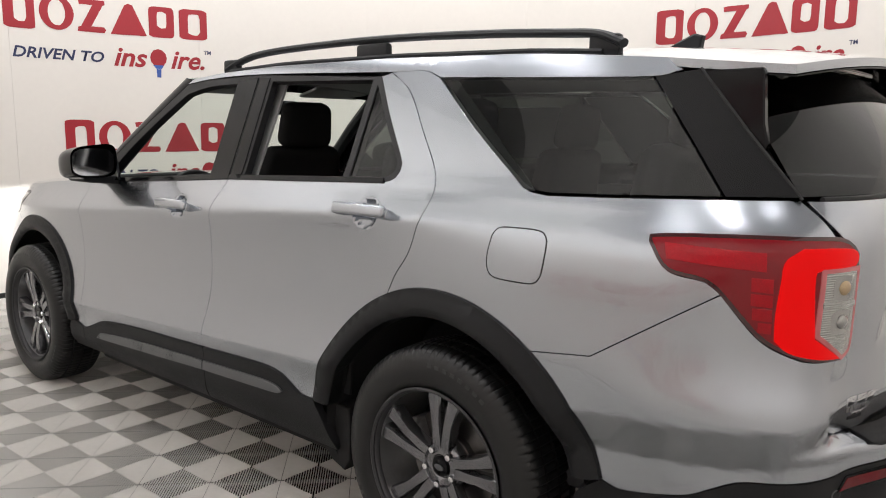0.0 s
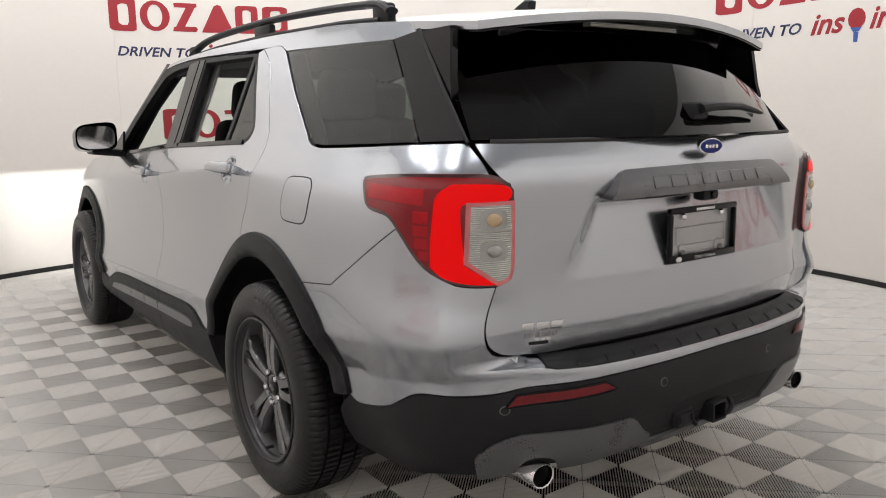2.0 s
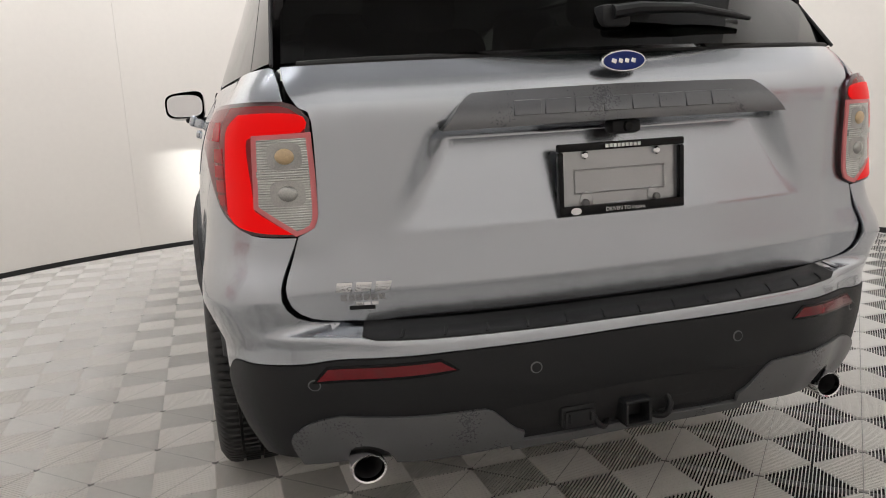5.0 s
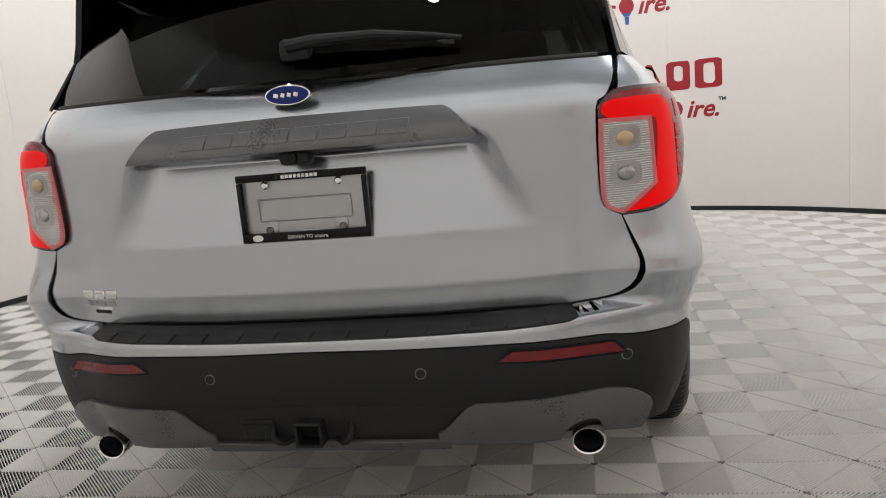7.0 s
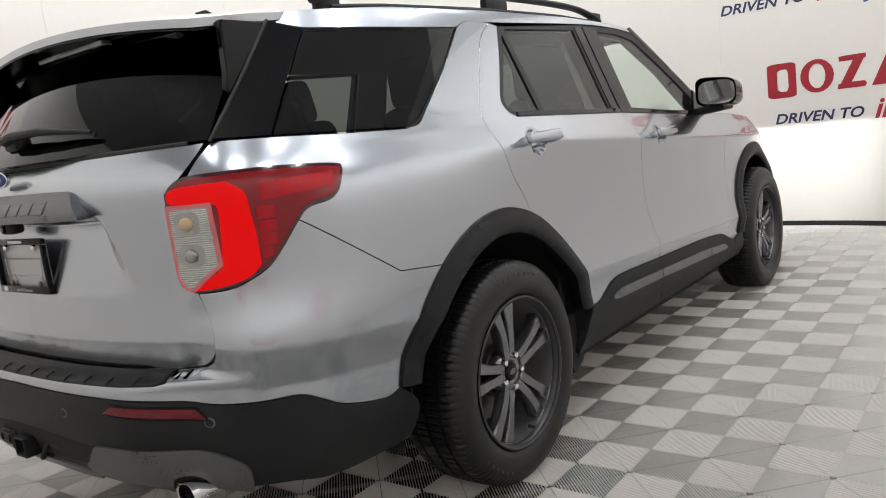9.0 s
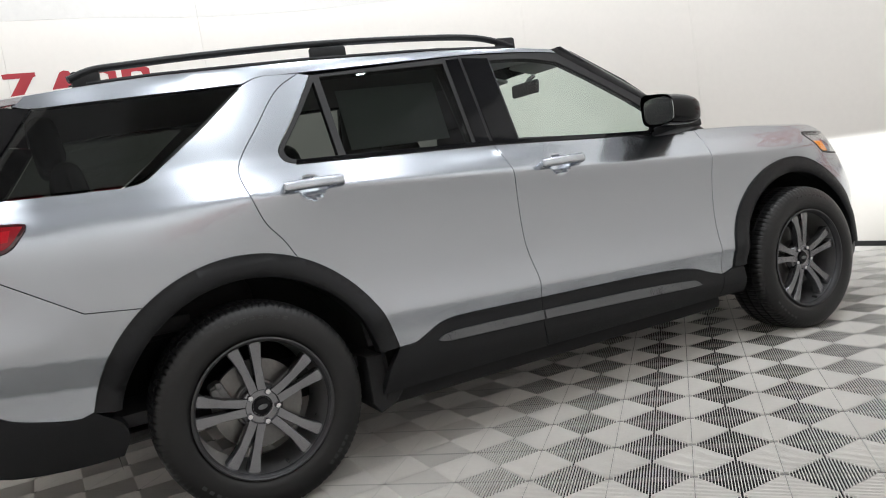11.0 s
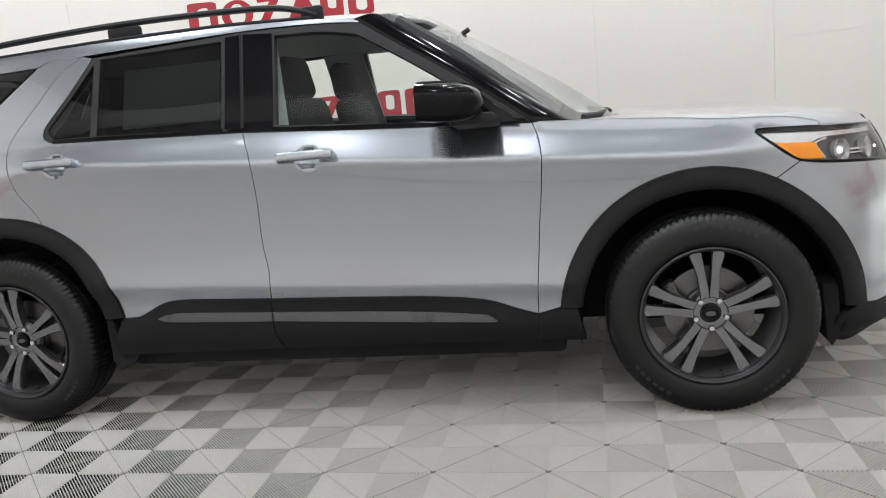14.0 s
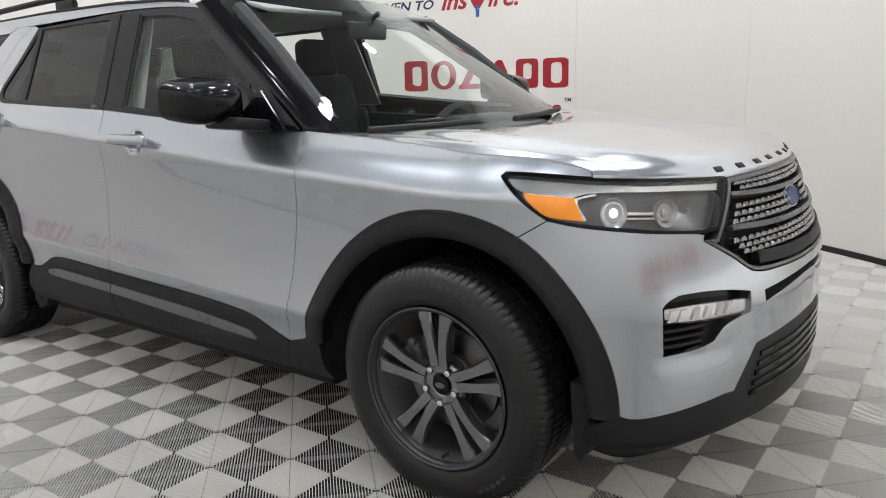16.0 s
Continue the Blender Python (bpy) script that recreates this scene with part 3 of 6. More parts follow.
HL_TOP = X((.827, 1.706, 1.042), (.814, 1.726, 1.054), (.744, 1.96, 1.041), (.593, 2.139, 1.032), (.419, 2.222, 1.022))
HL_BOTTOM = X((.543, 2.244, .889), (.613, 2.213, .885), (.756, 2.082, .901), (.813, 1.946, .912), (.837, 1.856, .926), (.849, 1.801, .96), (.84, 1.738, 1.018), (.827, 1.706, 1.042))
TL_TOP = X((.680, -2.518, 1.151), (.699, -2.510, 1.170), (.726, -2.492, 1.185), (.793, -2.437, 1.187), (.843, -2.292, 1.184), (.846, -2.109, 1.170), (.855, -2.104, 1.152))
TL_OUT = X((.855, -2.104, 1.152), (.878, -2.164, 1.092), (.881, -2.248, 1.077), (.880, -2.292, 1.051), (.861, -2.379, .959), (.829, -2.440, .924), (.804, -2.474, .912), (.724, -2.510, .907))
TL_IN = X((.724, -2.510, .907), (.696, -2.513, .920), (.683, -2.513, .939), (.680, -2.515, 1.02), (.680, -2.518, 1.151))
TL_CORNER = TL_OUT[3]


def letter_blocks(parent, name, s0, s1, z0, z1, count, mat, out, side=1, slant=.0, skip=(), front=False):
    """Plain raised bars in a row, in place of a name."""
    pitch = (s1 - s0) / count
    for k in range(count):
        if k in skip:
            continue
        a, b = s0 + pitch * (k + .10), s0 + pitch * (k + .86)
        poly = np.array([(a, z0), (b, z0), (b + slant, z1), (a + slant, z1)])
        part(name, panel(name, outline(*[[tuple(p)] for p in poly], step=.02), side=side, out=out, lip=out + .004, gap=0, step=.03), mat, parent)


def cup_line(y, z):
    s = s_side(y)
    return outline([(s - .056, z), (s - .048, z + .032), (s - .02, z + .050), (s + .02, z + .050), (s + .048, z + .032), (s + .056, z)], [(s + .056, z), (s + .048, z - .032), (s + .02, z - .050), (s - .02, z - .050), (s - .048, z - .032), (s - .056, z)], step=.012)


def door_handle(y, z, side, parent):
    s = s_side(y)
    cup = panel("handle_cup", cup_line(y, z), side=side, out=-.0005, lip=.008, gap=-.0005, step=.012, fine=True, shape=lambda a, h: -.020 * np.clip(1 - ((a - s) / .056) ** 2 - ((h - z) / .050) ** 2, 0, 1) ** .6)
    grip = part("door_handle", cup, PAINT, parent, "silver painted pull handle")
    bm = bmesh.new()
    p, nrm = lift(np.array([s]), np.array([z]), .036)[0], skin_normal(np.array([s]), np.array([z]))[0]
    m = Vector((side * nrm[0], nrm[1], nrm[2] * .6)).to_track_quat("X", "Z").to_matrix()
    add_box(bm, p * [side, 1, 1], (.024, .238, .040), m, .0115, 4)
    for e in (-1, 1):
        q = lift(np.array([s_side(y + e * .102)]), np.array([z]), .014)[0]
        add_box(bm, q * [side, 1, 1], (.034, .036, .032), m, .006, 2)
    part("grip", bm, PAINT, grip)


def glass_pane(name, poly, mat, parent, side, out=-.007, label=""):
    ob = part(name, panel(name, poly, side=side, out=out, lip=.004, gap=-.004, step=.09), mat, parent, label)
    return ob


def doors(side):
    # front door
    fd = part("front_door", panel("front_door", outline(FD_SEAM, CLAD_F, BC_SEAM[::-1], BELT_F), [cup_line(.008, 1.091)], side=side), PAINT, car)
    frame_line = outline(Y((.905, 1.156), (.65, 1.341), (.409, 1.494), (.23, 1.610)), Y((.23, 1.610), (.05, 1.626), (-.30, 1.633)), Y((-.30, 1.633), (-.283, 1.224)), Y((-.283, 1.224), (.37, 1.183), (.905, 1.156)))
    pane = outline(Y((-.135, 1.236), (.37, 1.199), (.77, 1.178)), Y((.77, 1.178), (.60, 1.318), (.39, 1.458), (.21, 1.566)), Y((.21, 1.566), (.05, 1.593), (-.148, 1.600)), Y((-.148, 1.600), (-.135, 1.236)))
    fr = part("window_frame", panel("window_frame", frame_line, [pane], side=side, out=-.001, lip=.03), RUBBER_SEAL, fd, "black window surround")
    if side > 0:
        glass_pane("window_pane", pane, CLEAR, fd, side)
    part("pillar_cover", panel("pillar_cover", outline(Y((-.145, 1.225), (-.158, 1.612)), Y((-.158, 1.612), (-.292, 1.622)), Y((-.292, 1.622), (-.276, 1.232)), Y((-.276, 1.232), (-.145, 1.225))), side=side, out=.003, lip=.006), BLACK_GLOSS, fd, "gloss black pillar cover")
    part("belt_strip", panel("belt_strip", outline(Y((-.283, 1.216), (.37, 1.175), (.90, 1.148)), Y((.90, 1.148), (.88, 1.170)), Y((.88, 1.170), (.37, 1.195), (-.283, 1.236)), Y((-.283, 1.236), (-.283, 1.216))), side=side, out=.006, lip=.012), BLACK_GLOSS, fd)
    door_handle(.008, 1.091, side, fd)
    part("door_cladding", panel("door_cladding", outline(CLAD_F[::-1], Y((.884, .42), (.880, .36), (.868, .306)), Y((.868, .306), (-.186, .310)), Y((-.186, .310), (-.214, .40), (-.210, .533))), side=side, out=.008, lip=.03), CLAD, fd, "black grained lower cladding")
    part("trim_strip", panel("trim_strip", outline(Y((-.207, .478), (.35, .456), (.66, .431), (.70, .420), (.722, .405)), Y((.722, .405), (.69, .399), (.30, .415), (-.207, .438)), Y((-.207, .438), (-.207, .478)), step=.015), side=side, out=.017, lip=.012, fine=True, step=.02), TRIM_GREY, fd, "grey satin trim strip")
    # rear door
    fa = Y(*arc(RY, HUB_Z, R_OUT, 10.2, A_RD, 20))
    fa[0], fa[-1] = CLAD_R[-1], RD_SEAM[-1]
    win_rear = Y((-1.005, 1.600), (-1.10, 1.462), (-1.200, 1.335), (-1.218, 1.298), (-1.203, 1.264), (-1.165, 1.252))
    rd = part("rear_door", panel("rear_door", outline(BC_SEAM, CLAD_R, fa, RD_SEAM[::-1], Y((-1.05, 1.612), (-1.005, 1.600)), win_rear, BELT_R), [cup_line(-1.135, 1.150)], side=side), PAINT, car)
    frame = outline(BELT_R[::-1] and Y((-.283, 1.224), (-1.165, 1.254)), [tuple(p) for p in win_rear[::-1]], Y((-1.005, 1.600), (-.30, 1.633)), Y((-.30, 1.633), (-.283, 1.224)))
    main = outline(Y((-.378, 1.242), (-.390, 1.602)), Y((-.390, 1.602), (-.965, 1.588)), Y((-.965, 1.588), (-.955, 1.262)), Y((-.955, 1.262), (-.378, 1.242)))
    small = outline(Y((-.988, 1.264), (-.996, 1.570)), Y((-.996, 1.570), (-1.09, 1.440), (-1.185, 1.322), (-1.194, 1.298), (-1.180, 1.276), (-1.155, 1.268)), Y((-1.155, 1.268), (-.988, 1.264)))
    part("window_frame", panel("window_frame", frame, [main, small], side=side, out=-.001, lip=.03), RUBBER_SEAL, rd, "black window surround")
    if side > 0:
        glass_pane("window_pane", main, TINTED, rd, side, label="dark privacy glass")
    glass_pane("fixed_pane", small, TINTED, rd, side, label="dark fixed corner glass")
    part("pillar_cover", panel("pillar_cover", outline(Y((-.290, 1.232), (-.305, 1.622)), Y((-.305, 1.622), (-.372, 1.618)), Y((-.372, 1.618), (-.362, 1.238)), Y((-.362, 1.238), (-.290, 1.232))), side=side, out=.003, lip=.006), BLACK_GLOSS, rd, "gloss black pillar cover")
    part("belt_strip", panel("belt_strip", outline(Y((-1.165, 1.246), (-.283, 1.216)), Y((-.283, 1.216), (-.283, 1.236)), Y((-.283, 1.236), (-1.16, 1.264)), Y((-1.16, 1.264), (-1.165, 1.246))), side=side, out=.006, lip=.012), BLACK_GLOSS, rd)
    door_handle(-1.135, 1.150, side, rd)
    part("door_cladding", panel("door_cladding", outline(CLAD_R[::-1], Y((-.210, .533), (-.214, .40), (-.190, .310)), Y((-.190, .310), (-.985, .302)), Y((-.985, .302), (-.955, .40), (-.901, .478))), side=side, out=.008, lip=.03), CLAD, rd, "black grained lower cladding")
    part("trim_strip", panel("trim_strip", outline(Y((-.213, .438), (-.60, .450), (-.70, .455), (-.735, .468)), Y((-.735, .468), (-.70, .484), (-.60, .490), (-.213, .478)), Y((-.213, .478), (-.213, .438)), step=.015), side=side, out=.017, lip=.012, fine=True, step=.02), TRIM_GREY, rd, "grey satin trim strip")


_g = [(y, z) for y in (-1.3, -1.5, -1.7, -1.9) for z in (1.3, 1.42, 1.55)]
SIDE_GLASS = surface_through(_g + [(-2.018, 1.556), (-2.248, 1.266), (-2.135, 1.565), (-2.405, 1.27), (-2.30, 1.385)], [float(skin(np.array([s_side(y)]), np.array([z]))[0, 0]) for y, z in _g] + [.712, .782, .692, .735, .718])


def quarter(side):
    low = Y(*arc(RY, HUB_Z, R_OUT, A_RD, A_RB, 14))
    low[0], low[-1] = RD_SEAM[-1], RB_POINT
    gate = X((.726, -2.492, 1.185), (.722, -2.452, 1.225), (.729, -2.405, 1.268))
    sill = X((.729, -2.405, 1.268)) + Y((-2.254, 1.262), (-2.0, 1.252), (-1.788, 1.247))
    front = Y((-1.788, 1.247), (-1.72, 1.258), (-1.66, 1.296), (-1.46, 1.440), (-1.279, 1.584))
    q = part("quarter_panel", panel("quarter_panel", outline(RD_SEAM, low, [RB_POINT] + X((.909, -1.983, .852)), X((.909, -1.983, .852)) + [TL_CORNER], [tuple(p) for p in TL_OUT[:4]][::-1], [tuple(p) for p in TL_TOP[2:]][::-1], gate, sill, front,
                                                       Y((-1.279, 1.584), (-1.20, 1.612), (-1.05, 1.612))), side=side, fine=True, step=.02), PAINT, car)
    qw = outline([(-2.243, 1.266), (-2.0, 1.258), (-1.788, 1.252)], [(-1.788, 1.252), (-1.725, 1.263), (-1.665, 1.300), (-1.465, 1.444), (-1.290, 1.583)], [(-1.290, 1.583), (-1.7, 1.572), (-2.012, 1.562)], [(-2.012, 1.562), (-2.243, 1.266)])
    part("quarter_window", sheet("quarter_window", qw, SIDE_GLASS, side, out=.001), TINTED, q, "dark privacy glass")
    pil = outline([(-2.247, 1.266), (-2.016, 1.562)], [(-2.016, 1.562), (-2.075, 1.570), (-2.134, 1.578)], [(-2.134, 1.578), (-2.410, 1.272)], [(-2.410, 1.272), (-2.247, 1.266)])
    part("rear_pillar_cover", sheet("rear_pillar_cover", pil, SIDE_GLASS, side, out=.001, lip=.03), BLACK_GLOSS, q, "gloss black pillar cover")
    if side < 0:
        sf, zf = s_side(-1.738), 1.083
        flap = outline([(sf - .088, zf + .02), (sf - .084, zf + .05), (sf - .06, zf + .068), (sf + .02, zf + .07), (sf + .072, zf + .066), (sf + .088, zf + .045)],
                       [(sf + .088, zf + .045), (sf + .094, zf - .01), (sf + .088, zf - .045), (sf + .065, zf - .064), (sf, zf - .068), (sf - .06, zf - .066), (sf - .08, zf - .05), (sf - .086, zf - .02), (sf - .088, zf + .02)], step=.012)
        part("fuel_flap", panel("fuel_flap", flap, side=side, out=.0015, lip=.006, gap=0, step=.03), PAINT, q, "closed fuel filler flap")
        rim = grown(ccw(flap), .004)
        part("flap_gap", panel("flap_gap", rim, [ccw(flap)], side=side, out=.0008, lip=.003, gap=0, step=.03), RUBBER_SEAL, q)


def fender(side):
    hood_line = Y((.905, 1.152), (1.2, 1.137), (1.45, 1.117)) + X((.82, 1.60, 1.10), (.775, 1.80, 1.088), (.744, 1.93, 1.062), (.742, 1.952, 1.043))
    low = Y(*arc(FY, HUB_Z, F_OUT, A_FB, 173.2, 26))
    low[0] = FB_POINT
    tip = [(HL_BOTTOM[4][0], HL_BOTTOM[4][1])] + [tuple(p) for p in HL_BOTTOM[5:]]
    top = [tuple(p) for p in HL_TOP[:3]]
    f = part("front_fender", panel("front_fender", outline(FD_SEAM[::-1], hood_line[:-1] + [hood_line[-1]], [hood_line[-1]] + top[::-1][1:], tip[::-1], [tip[0], FB_POINT], low, [low[-1]] + Y((.884, .42))), side=side), PAINT, car)
    part("sill_end", panel("sill_end", outline(Y((.884, .42), (.966, .438), (1.035, .435)), Y((1.035, .435), (1.062, .30)), Y((1.062, .30), (.868, .306)), Y((.868, .306), (.880, .36), (.884, .42))), side=side, out=.008, lip=.03), CLAD, f, "black grained lower cladding")


def flares(side):
    ring = lambda cy, ro, ri, a0, a1, b0, b1: outline(Y(*arc(cy, HUB_Z, ro, a0, a1, 34)), Y(*arc(cy, HUB_Z, ro, a1, a1, 1), *arc(cy, HUB_Z, ri, b1, b1, 1)), Y(*arc(cy, HUB_Z, ri, b1, b0, 34)), Y(*arc(cy, HUB_Z, ri, b0, b0, 1), *arc(cy, HUB_Z, ro, a0, a0, 1)))  # noqa: E731

    def bulge(cy, ro, ri):
        def f(a, z):
            _, y, _, _ = plan(a)
            t = np.clip((np.hypot(y - cy, z - HUB_Z) - ri) / (ro - ri), 0, 1)
            return .010 + .016 * np.sin(np.pi * np.clip(t * 1.05, 0, 1)) ** .5 * (1 - .35 * t)
        return f
    for cy, ro, ri, a0, a1, b0, b1, name in ((FY, F_OUT, F_IN, .5, 173.5, 1, 172.2, "front_wheel_arch"), (RY, R_OUT, R_IN, 10.4, 166, 12, 165, "rear_wheel_arch")):
        part(name, panel(name, ring(cy, ro, ri, a0, a1, b0, b1), side=side, lip=.05, gap=.001, step=.03, fine=True, shape=bulge(cy, ro, ri)), CLAD, car, "black grained wheel arch moulding")
        # the liner inside the arch
        bm = bmesh.new()
        rows = []
        for a in np.linspace(-12, 192, 30):
            yy, zz = cy + (ri + .02) * math.cos(radians(a)), HUB_Z + (ri + .02) * math.sin(radians(a))
            xo = float(skin(np.array([s_side(max(min(yy, 2.25), -2.4))]), np.array([max(zz, .3)]))[0, 0]) - .005
            rows.append([bm.verts.new((side * x, yy, zz)) for x in (xo, .62, .5)])
        for p, q in zip(rows, rows[1:]):
            for i in range(2):
                bm.faces.new((p[i], q[i], q[i + 1], p[i + 1]))
        bm.faces.new([r[-1] for r in rows])
        part("arch_liner", bm, LINER, car, "black felt wheel well liner")


# tailgate, rear bumper and rear lamps
BAR_TOP = [(0, 1.192), (s_rear(.321), 1.187), (s_rear(.362), 1.176), (s_rear(.418), 1.113)]


def gate_dish(a, z):
    x = np.abs(plan(a)[0])
    edge = .425 + (1.113 - z) * .50
    return -.056 * ease((edge + .025 - x) / .075) * np.clip((z - .90) / .21, 0, 1) * np.clip((1.124 - z) / .03, 0, 1)


def grip_shape(a, z):
    return .006 + .034 * ease((1.196 - z) / .075)


def rear_end():
    glass_line = [(0, 1.262), (s_rear(.45), 1.264)] + X((.722, -2.415, 1.266))
    gate_edge = X((.722, -2.415, 1.266), (.715, -2.460, 1.222), (.702, -2.508, 1.174))
    lower = X((.724, -2.510, .907), (.733, -2.480, .825), (.728, -2.475, .765), (.708, -2.482, .730), (.668, -2.515, .714), (.600, -2.54, .709))
    half = open_line(glass_line, gate_edge, [gate_edge[-1]] + [tuple(p) for p in TL_IN[::-1]], lower, [lower[-1], (0, .709)])
    CORNER[0] = .8
    gate = part("tailgate", panel("tailgate", both_ways(half), side=1, shape=gate_dish, step=.012, fine=True), PAINT, car)
    CORNER[0] = 1.0
    bar = both_ways(open_line(BAR_TOP, [BAR_TOP[-1], (0, 1.116)]))
    handle = part("handle_bar", panel("handle_bar", bar, out=.0, lip=.05, step=.03, fine=True, shape=grip_shape), TRIM_GREY, gate, "dark grey moulded grip bar with raised bars")
    for k in range(8):
        a0 = s_rear(.27) * (-1 + .25 * (k + .08))
        a1 = a0 + s_rear(.27) * .21
        bar = outline([(a0, 1.137)], [(a1, 1.137)], [(a1 + .006, 1.163)], [(a0 + .006, 1.163)], step=.012)
        part("raised_bar", panel("raised_bar", bar, out=.0022, lip=.006, gap=0, step=.012, fine=True, shape=grip_shape), TRIM_GREY, handle)
    box_part("camera_pod", (.0, -2.600, 1.098), (.075, .045, .032), CLAD, gate, bevel=.012, label="black rear camera housing")
    bm = lathe([(-2.629, 0), (-2.629, .009), (-2.62, .011), (-2.60, .011)], 20, "y")
    bmesh.ops.translate(bm, verts=bm.verts, vec=(0, 0, 1.098))
    part("camera_eye", bm, BLACK_GLOSS, gate)
    # maker's oval
    for name, rx, rz, d, mat in (("oval_rim", .054, .0235, .010, CHROME), ("oval_field", .050, .0200, .012, BLUE)):
        bm = bmesh.new()
        yb = -2.603
        prism(bm, [(rx * math.cos(a), rz * math.sin(a)) for a in np.linspace(0, 2 * math.pi, 41)[:-1]], .012, lambda u, v, h, d=d: (u, yb - d + h + abs(u) * .02, 1.239 + v), .0015)
        part(name, bm, mat, gate)
    bm = bmesh.new()
    for u, w in ((-.026, .012), (-.010, .010), (.005, .010), (.021, .011)):
        add_box(bm, (u, yb - .0126, 1.239), (w, .002, .010), Euler((0, .3, 0)).to_matrix(), .0008, 1)
    part("oval_bar", bm, CHROME, gate)
    CORNER[0] = .8
    letter_blocks(gate, "badge_bar", -s_rear(.655), -s_rear(.535), .781, .800, 3, CHROME, .003, slant=.004)
    letter_blocks(gate, "decal_bar", -s_rear(.645), -s_rear(.55), .759, .772, 6, DARK_CHROME, .0012)
    letter_blocks(gate, "decal_bar", -s_rear(.635), -s_rear(.565), .738, .746, 1, CLAD, .0015)
    letter_blocks(gate, "decal_bar", -s_rear(.615), -s_rear(.565), .748, .754, 3, CHROME, .0015)
    CORNER[0] = 1.0
    # plate frame
    zc, yc = .986, -2.582
    frame = empty("plate_frame", gate)
    bm = bmesh.new()
    rr = lambda w, h, r: [(sx * (w - r) + r * math.cos(a), sz * (h - r) + r * math.sin(a)) for sx, sz, a0 in ((1, 1, 0), (-1, 1, 90), (-1, -1, 180), (1, -1, 270)) for a in np.radians(np.linspace(a0, a0 + 90, 6))]  # noqa: E731
    prism(bm, rr(.150, .072, .012), .004, lambda u, v, h: (u, yc - .004 + h, zc + v), .001)
    part("plate_backing", bm, PLATE, frame, "bare silver recess without a plate")
    for (c, sz) in (((0, zc + .0715), (.315, .017)), ((0, zc - .0690), (.315, .022)), ):
        box_part("frame_rail", (c[0], yc - .012, c[1]), (sz[0], .016, sz[1]), BLACK_GLOSS, frame, bevel=.003)
    for sx in (-1, 1):
        box_part("frame_side", (sx * .1515, yc - .012, zc), (.012, .016, .124), BLACK_GLOSS, frame, bevel=.003)
        for sz in (-1, 1):
            bm = lathe([(yc - .016, 0), (yc - .016, .006), (yc - .013, .009), (yc - .004, .009)], 18, "y")
            bmesh.ops.translate(bm, verts=bm.verts, vec=(sx * .09, 0, zc + sz * .053))
            part("frame_screw", bm, CHROME if sz > 0 else CAST, frame)
    bm = bmesh.new()
    prism(bm, [(.013 * math.cos(a), .008 * math.sin(a)) for a in np.linspace(0, 2 * math.pi, 25)[:-1]], .003, lambda u, v, h: (-.118 + u, yc - .0212 + h, zc - .069 + v), .0004)
    part("frame_oval", bm, WHITE_INK, frame)
    for sx in (-1, 1):
        bm = lathe([(yc - .008, 0), (yc - .008, .012), (yc - .006, .016), (yc - .003, .017)], 24, "y")
        bmesh.ops.transform(bm, matrix=Matrix.Translation((sx * .085, 0, zc - .047)) @ Matrix.Diagonal((1, 1, 1.25, 1)), verts=bm.verts)
        part("screw_boss", bm, PLATE, frame)
    bm = bmesh.new()
    for k in range(9):
        add_box(bm, (-.040 + .010 * k, yc - .0205, zc + .0715), (.0075, .001, .008))
    part("printed_bar", bm, WHITE_INK, frame)
    bm = bmesh.new()
    add_box(bm, (0, yc - .0075, zc + .02), (.225, .003, .003), None, .001, 1)
    add_box(bm, (0, yc - .0075, zc - .032), (.225, .003, .002), None, .001, 1)
    for sx in (-1, 1):
        add_box(bm, (sx * .113, yc - .0075, zc - .005), (.003, .003, .055), None, .001, 1)
    part("recess_rib", bm, PLATE, frame)
    words(frame, "printed_words", "DRIVEN TO inspire.", .0125, lambda u, v: (u - .045, yc - .0205, zc - .074 + v), WHITE_INK, .10)
    # rear window with wiper, set in the tailgate
    pts = [(x, z) for x in (-.5, -.25, 0, .25, .5) for z in (1.28, 1.38, 1.48, 1.58)]
    depth = [-float(skin(np.array([s_rear(abs(x))]), np.array([z]))[0, 1]) for x, z in pts]
    at_rear = surface_through(pts + [(-.715, 1.27), (.715, 1.27), (-.68, 1.565), (.68, 1.565)] * 2, depth + [2.412, 2.412, 2.14, 2.14] * 2)
    rg = np.vstack([resample(np.array(k, float), .05)[:-1] for k in (((-.718, 1.271), (.718, 1.271)), ((.718, 1.271), (.675, 1.575)), ((.675, 1.575), (-.675, 1.575)), ((-.675, 1.575), (-.718, 1.271)))])
    part("rear_window", sheet("rear_window", rg, at_rear, swap=True, out=.001), REAR_TINTED, gate, "dark privacy glass")
    for side in (-1, 1):
        bm = bmesh.new()
        prism(bm, [(-2.139, 1.572), (-2.285, 1.574), (-2.292, 1.562), (-2.306, 1.44), (-2.318, 1.396), (-2.312, 1.376)], .022, lambda u, v, h: (side * (.716 - (v - 1.39) * .12 - h), u, v), .004)
        part("spoiler_fin", bm, BLACK_GLOSS, gate, "gloss black side fin")
        bm = bmesh.new()
        tube(bm, [(side * .692, -2.136, 1.578), (side * .716, -2.27, 1.424), (side * .738, -2.412, 1.268)], .0045, 8)
        part("gate_seal", bm, RUBBER_SEAL, gate)
    bm = bmesh.new()
    tube(bm, [tuple(p) for p in np.vstack([skin(np.array([s_rear(abs(x))]), np.array([1.267]), -.004) * [math.copysign(1, x), 1, 1] for x in np.linspace(-.715, .715, 31)])], .0075, 8)
    part("gate_seal", bm, RUBBER_SEAL, gate)
    wiper = empty("rear_wiper", gate)
    wiper.location = (0, -.035, .022)
    bm = bmesh.new()
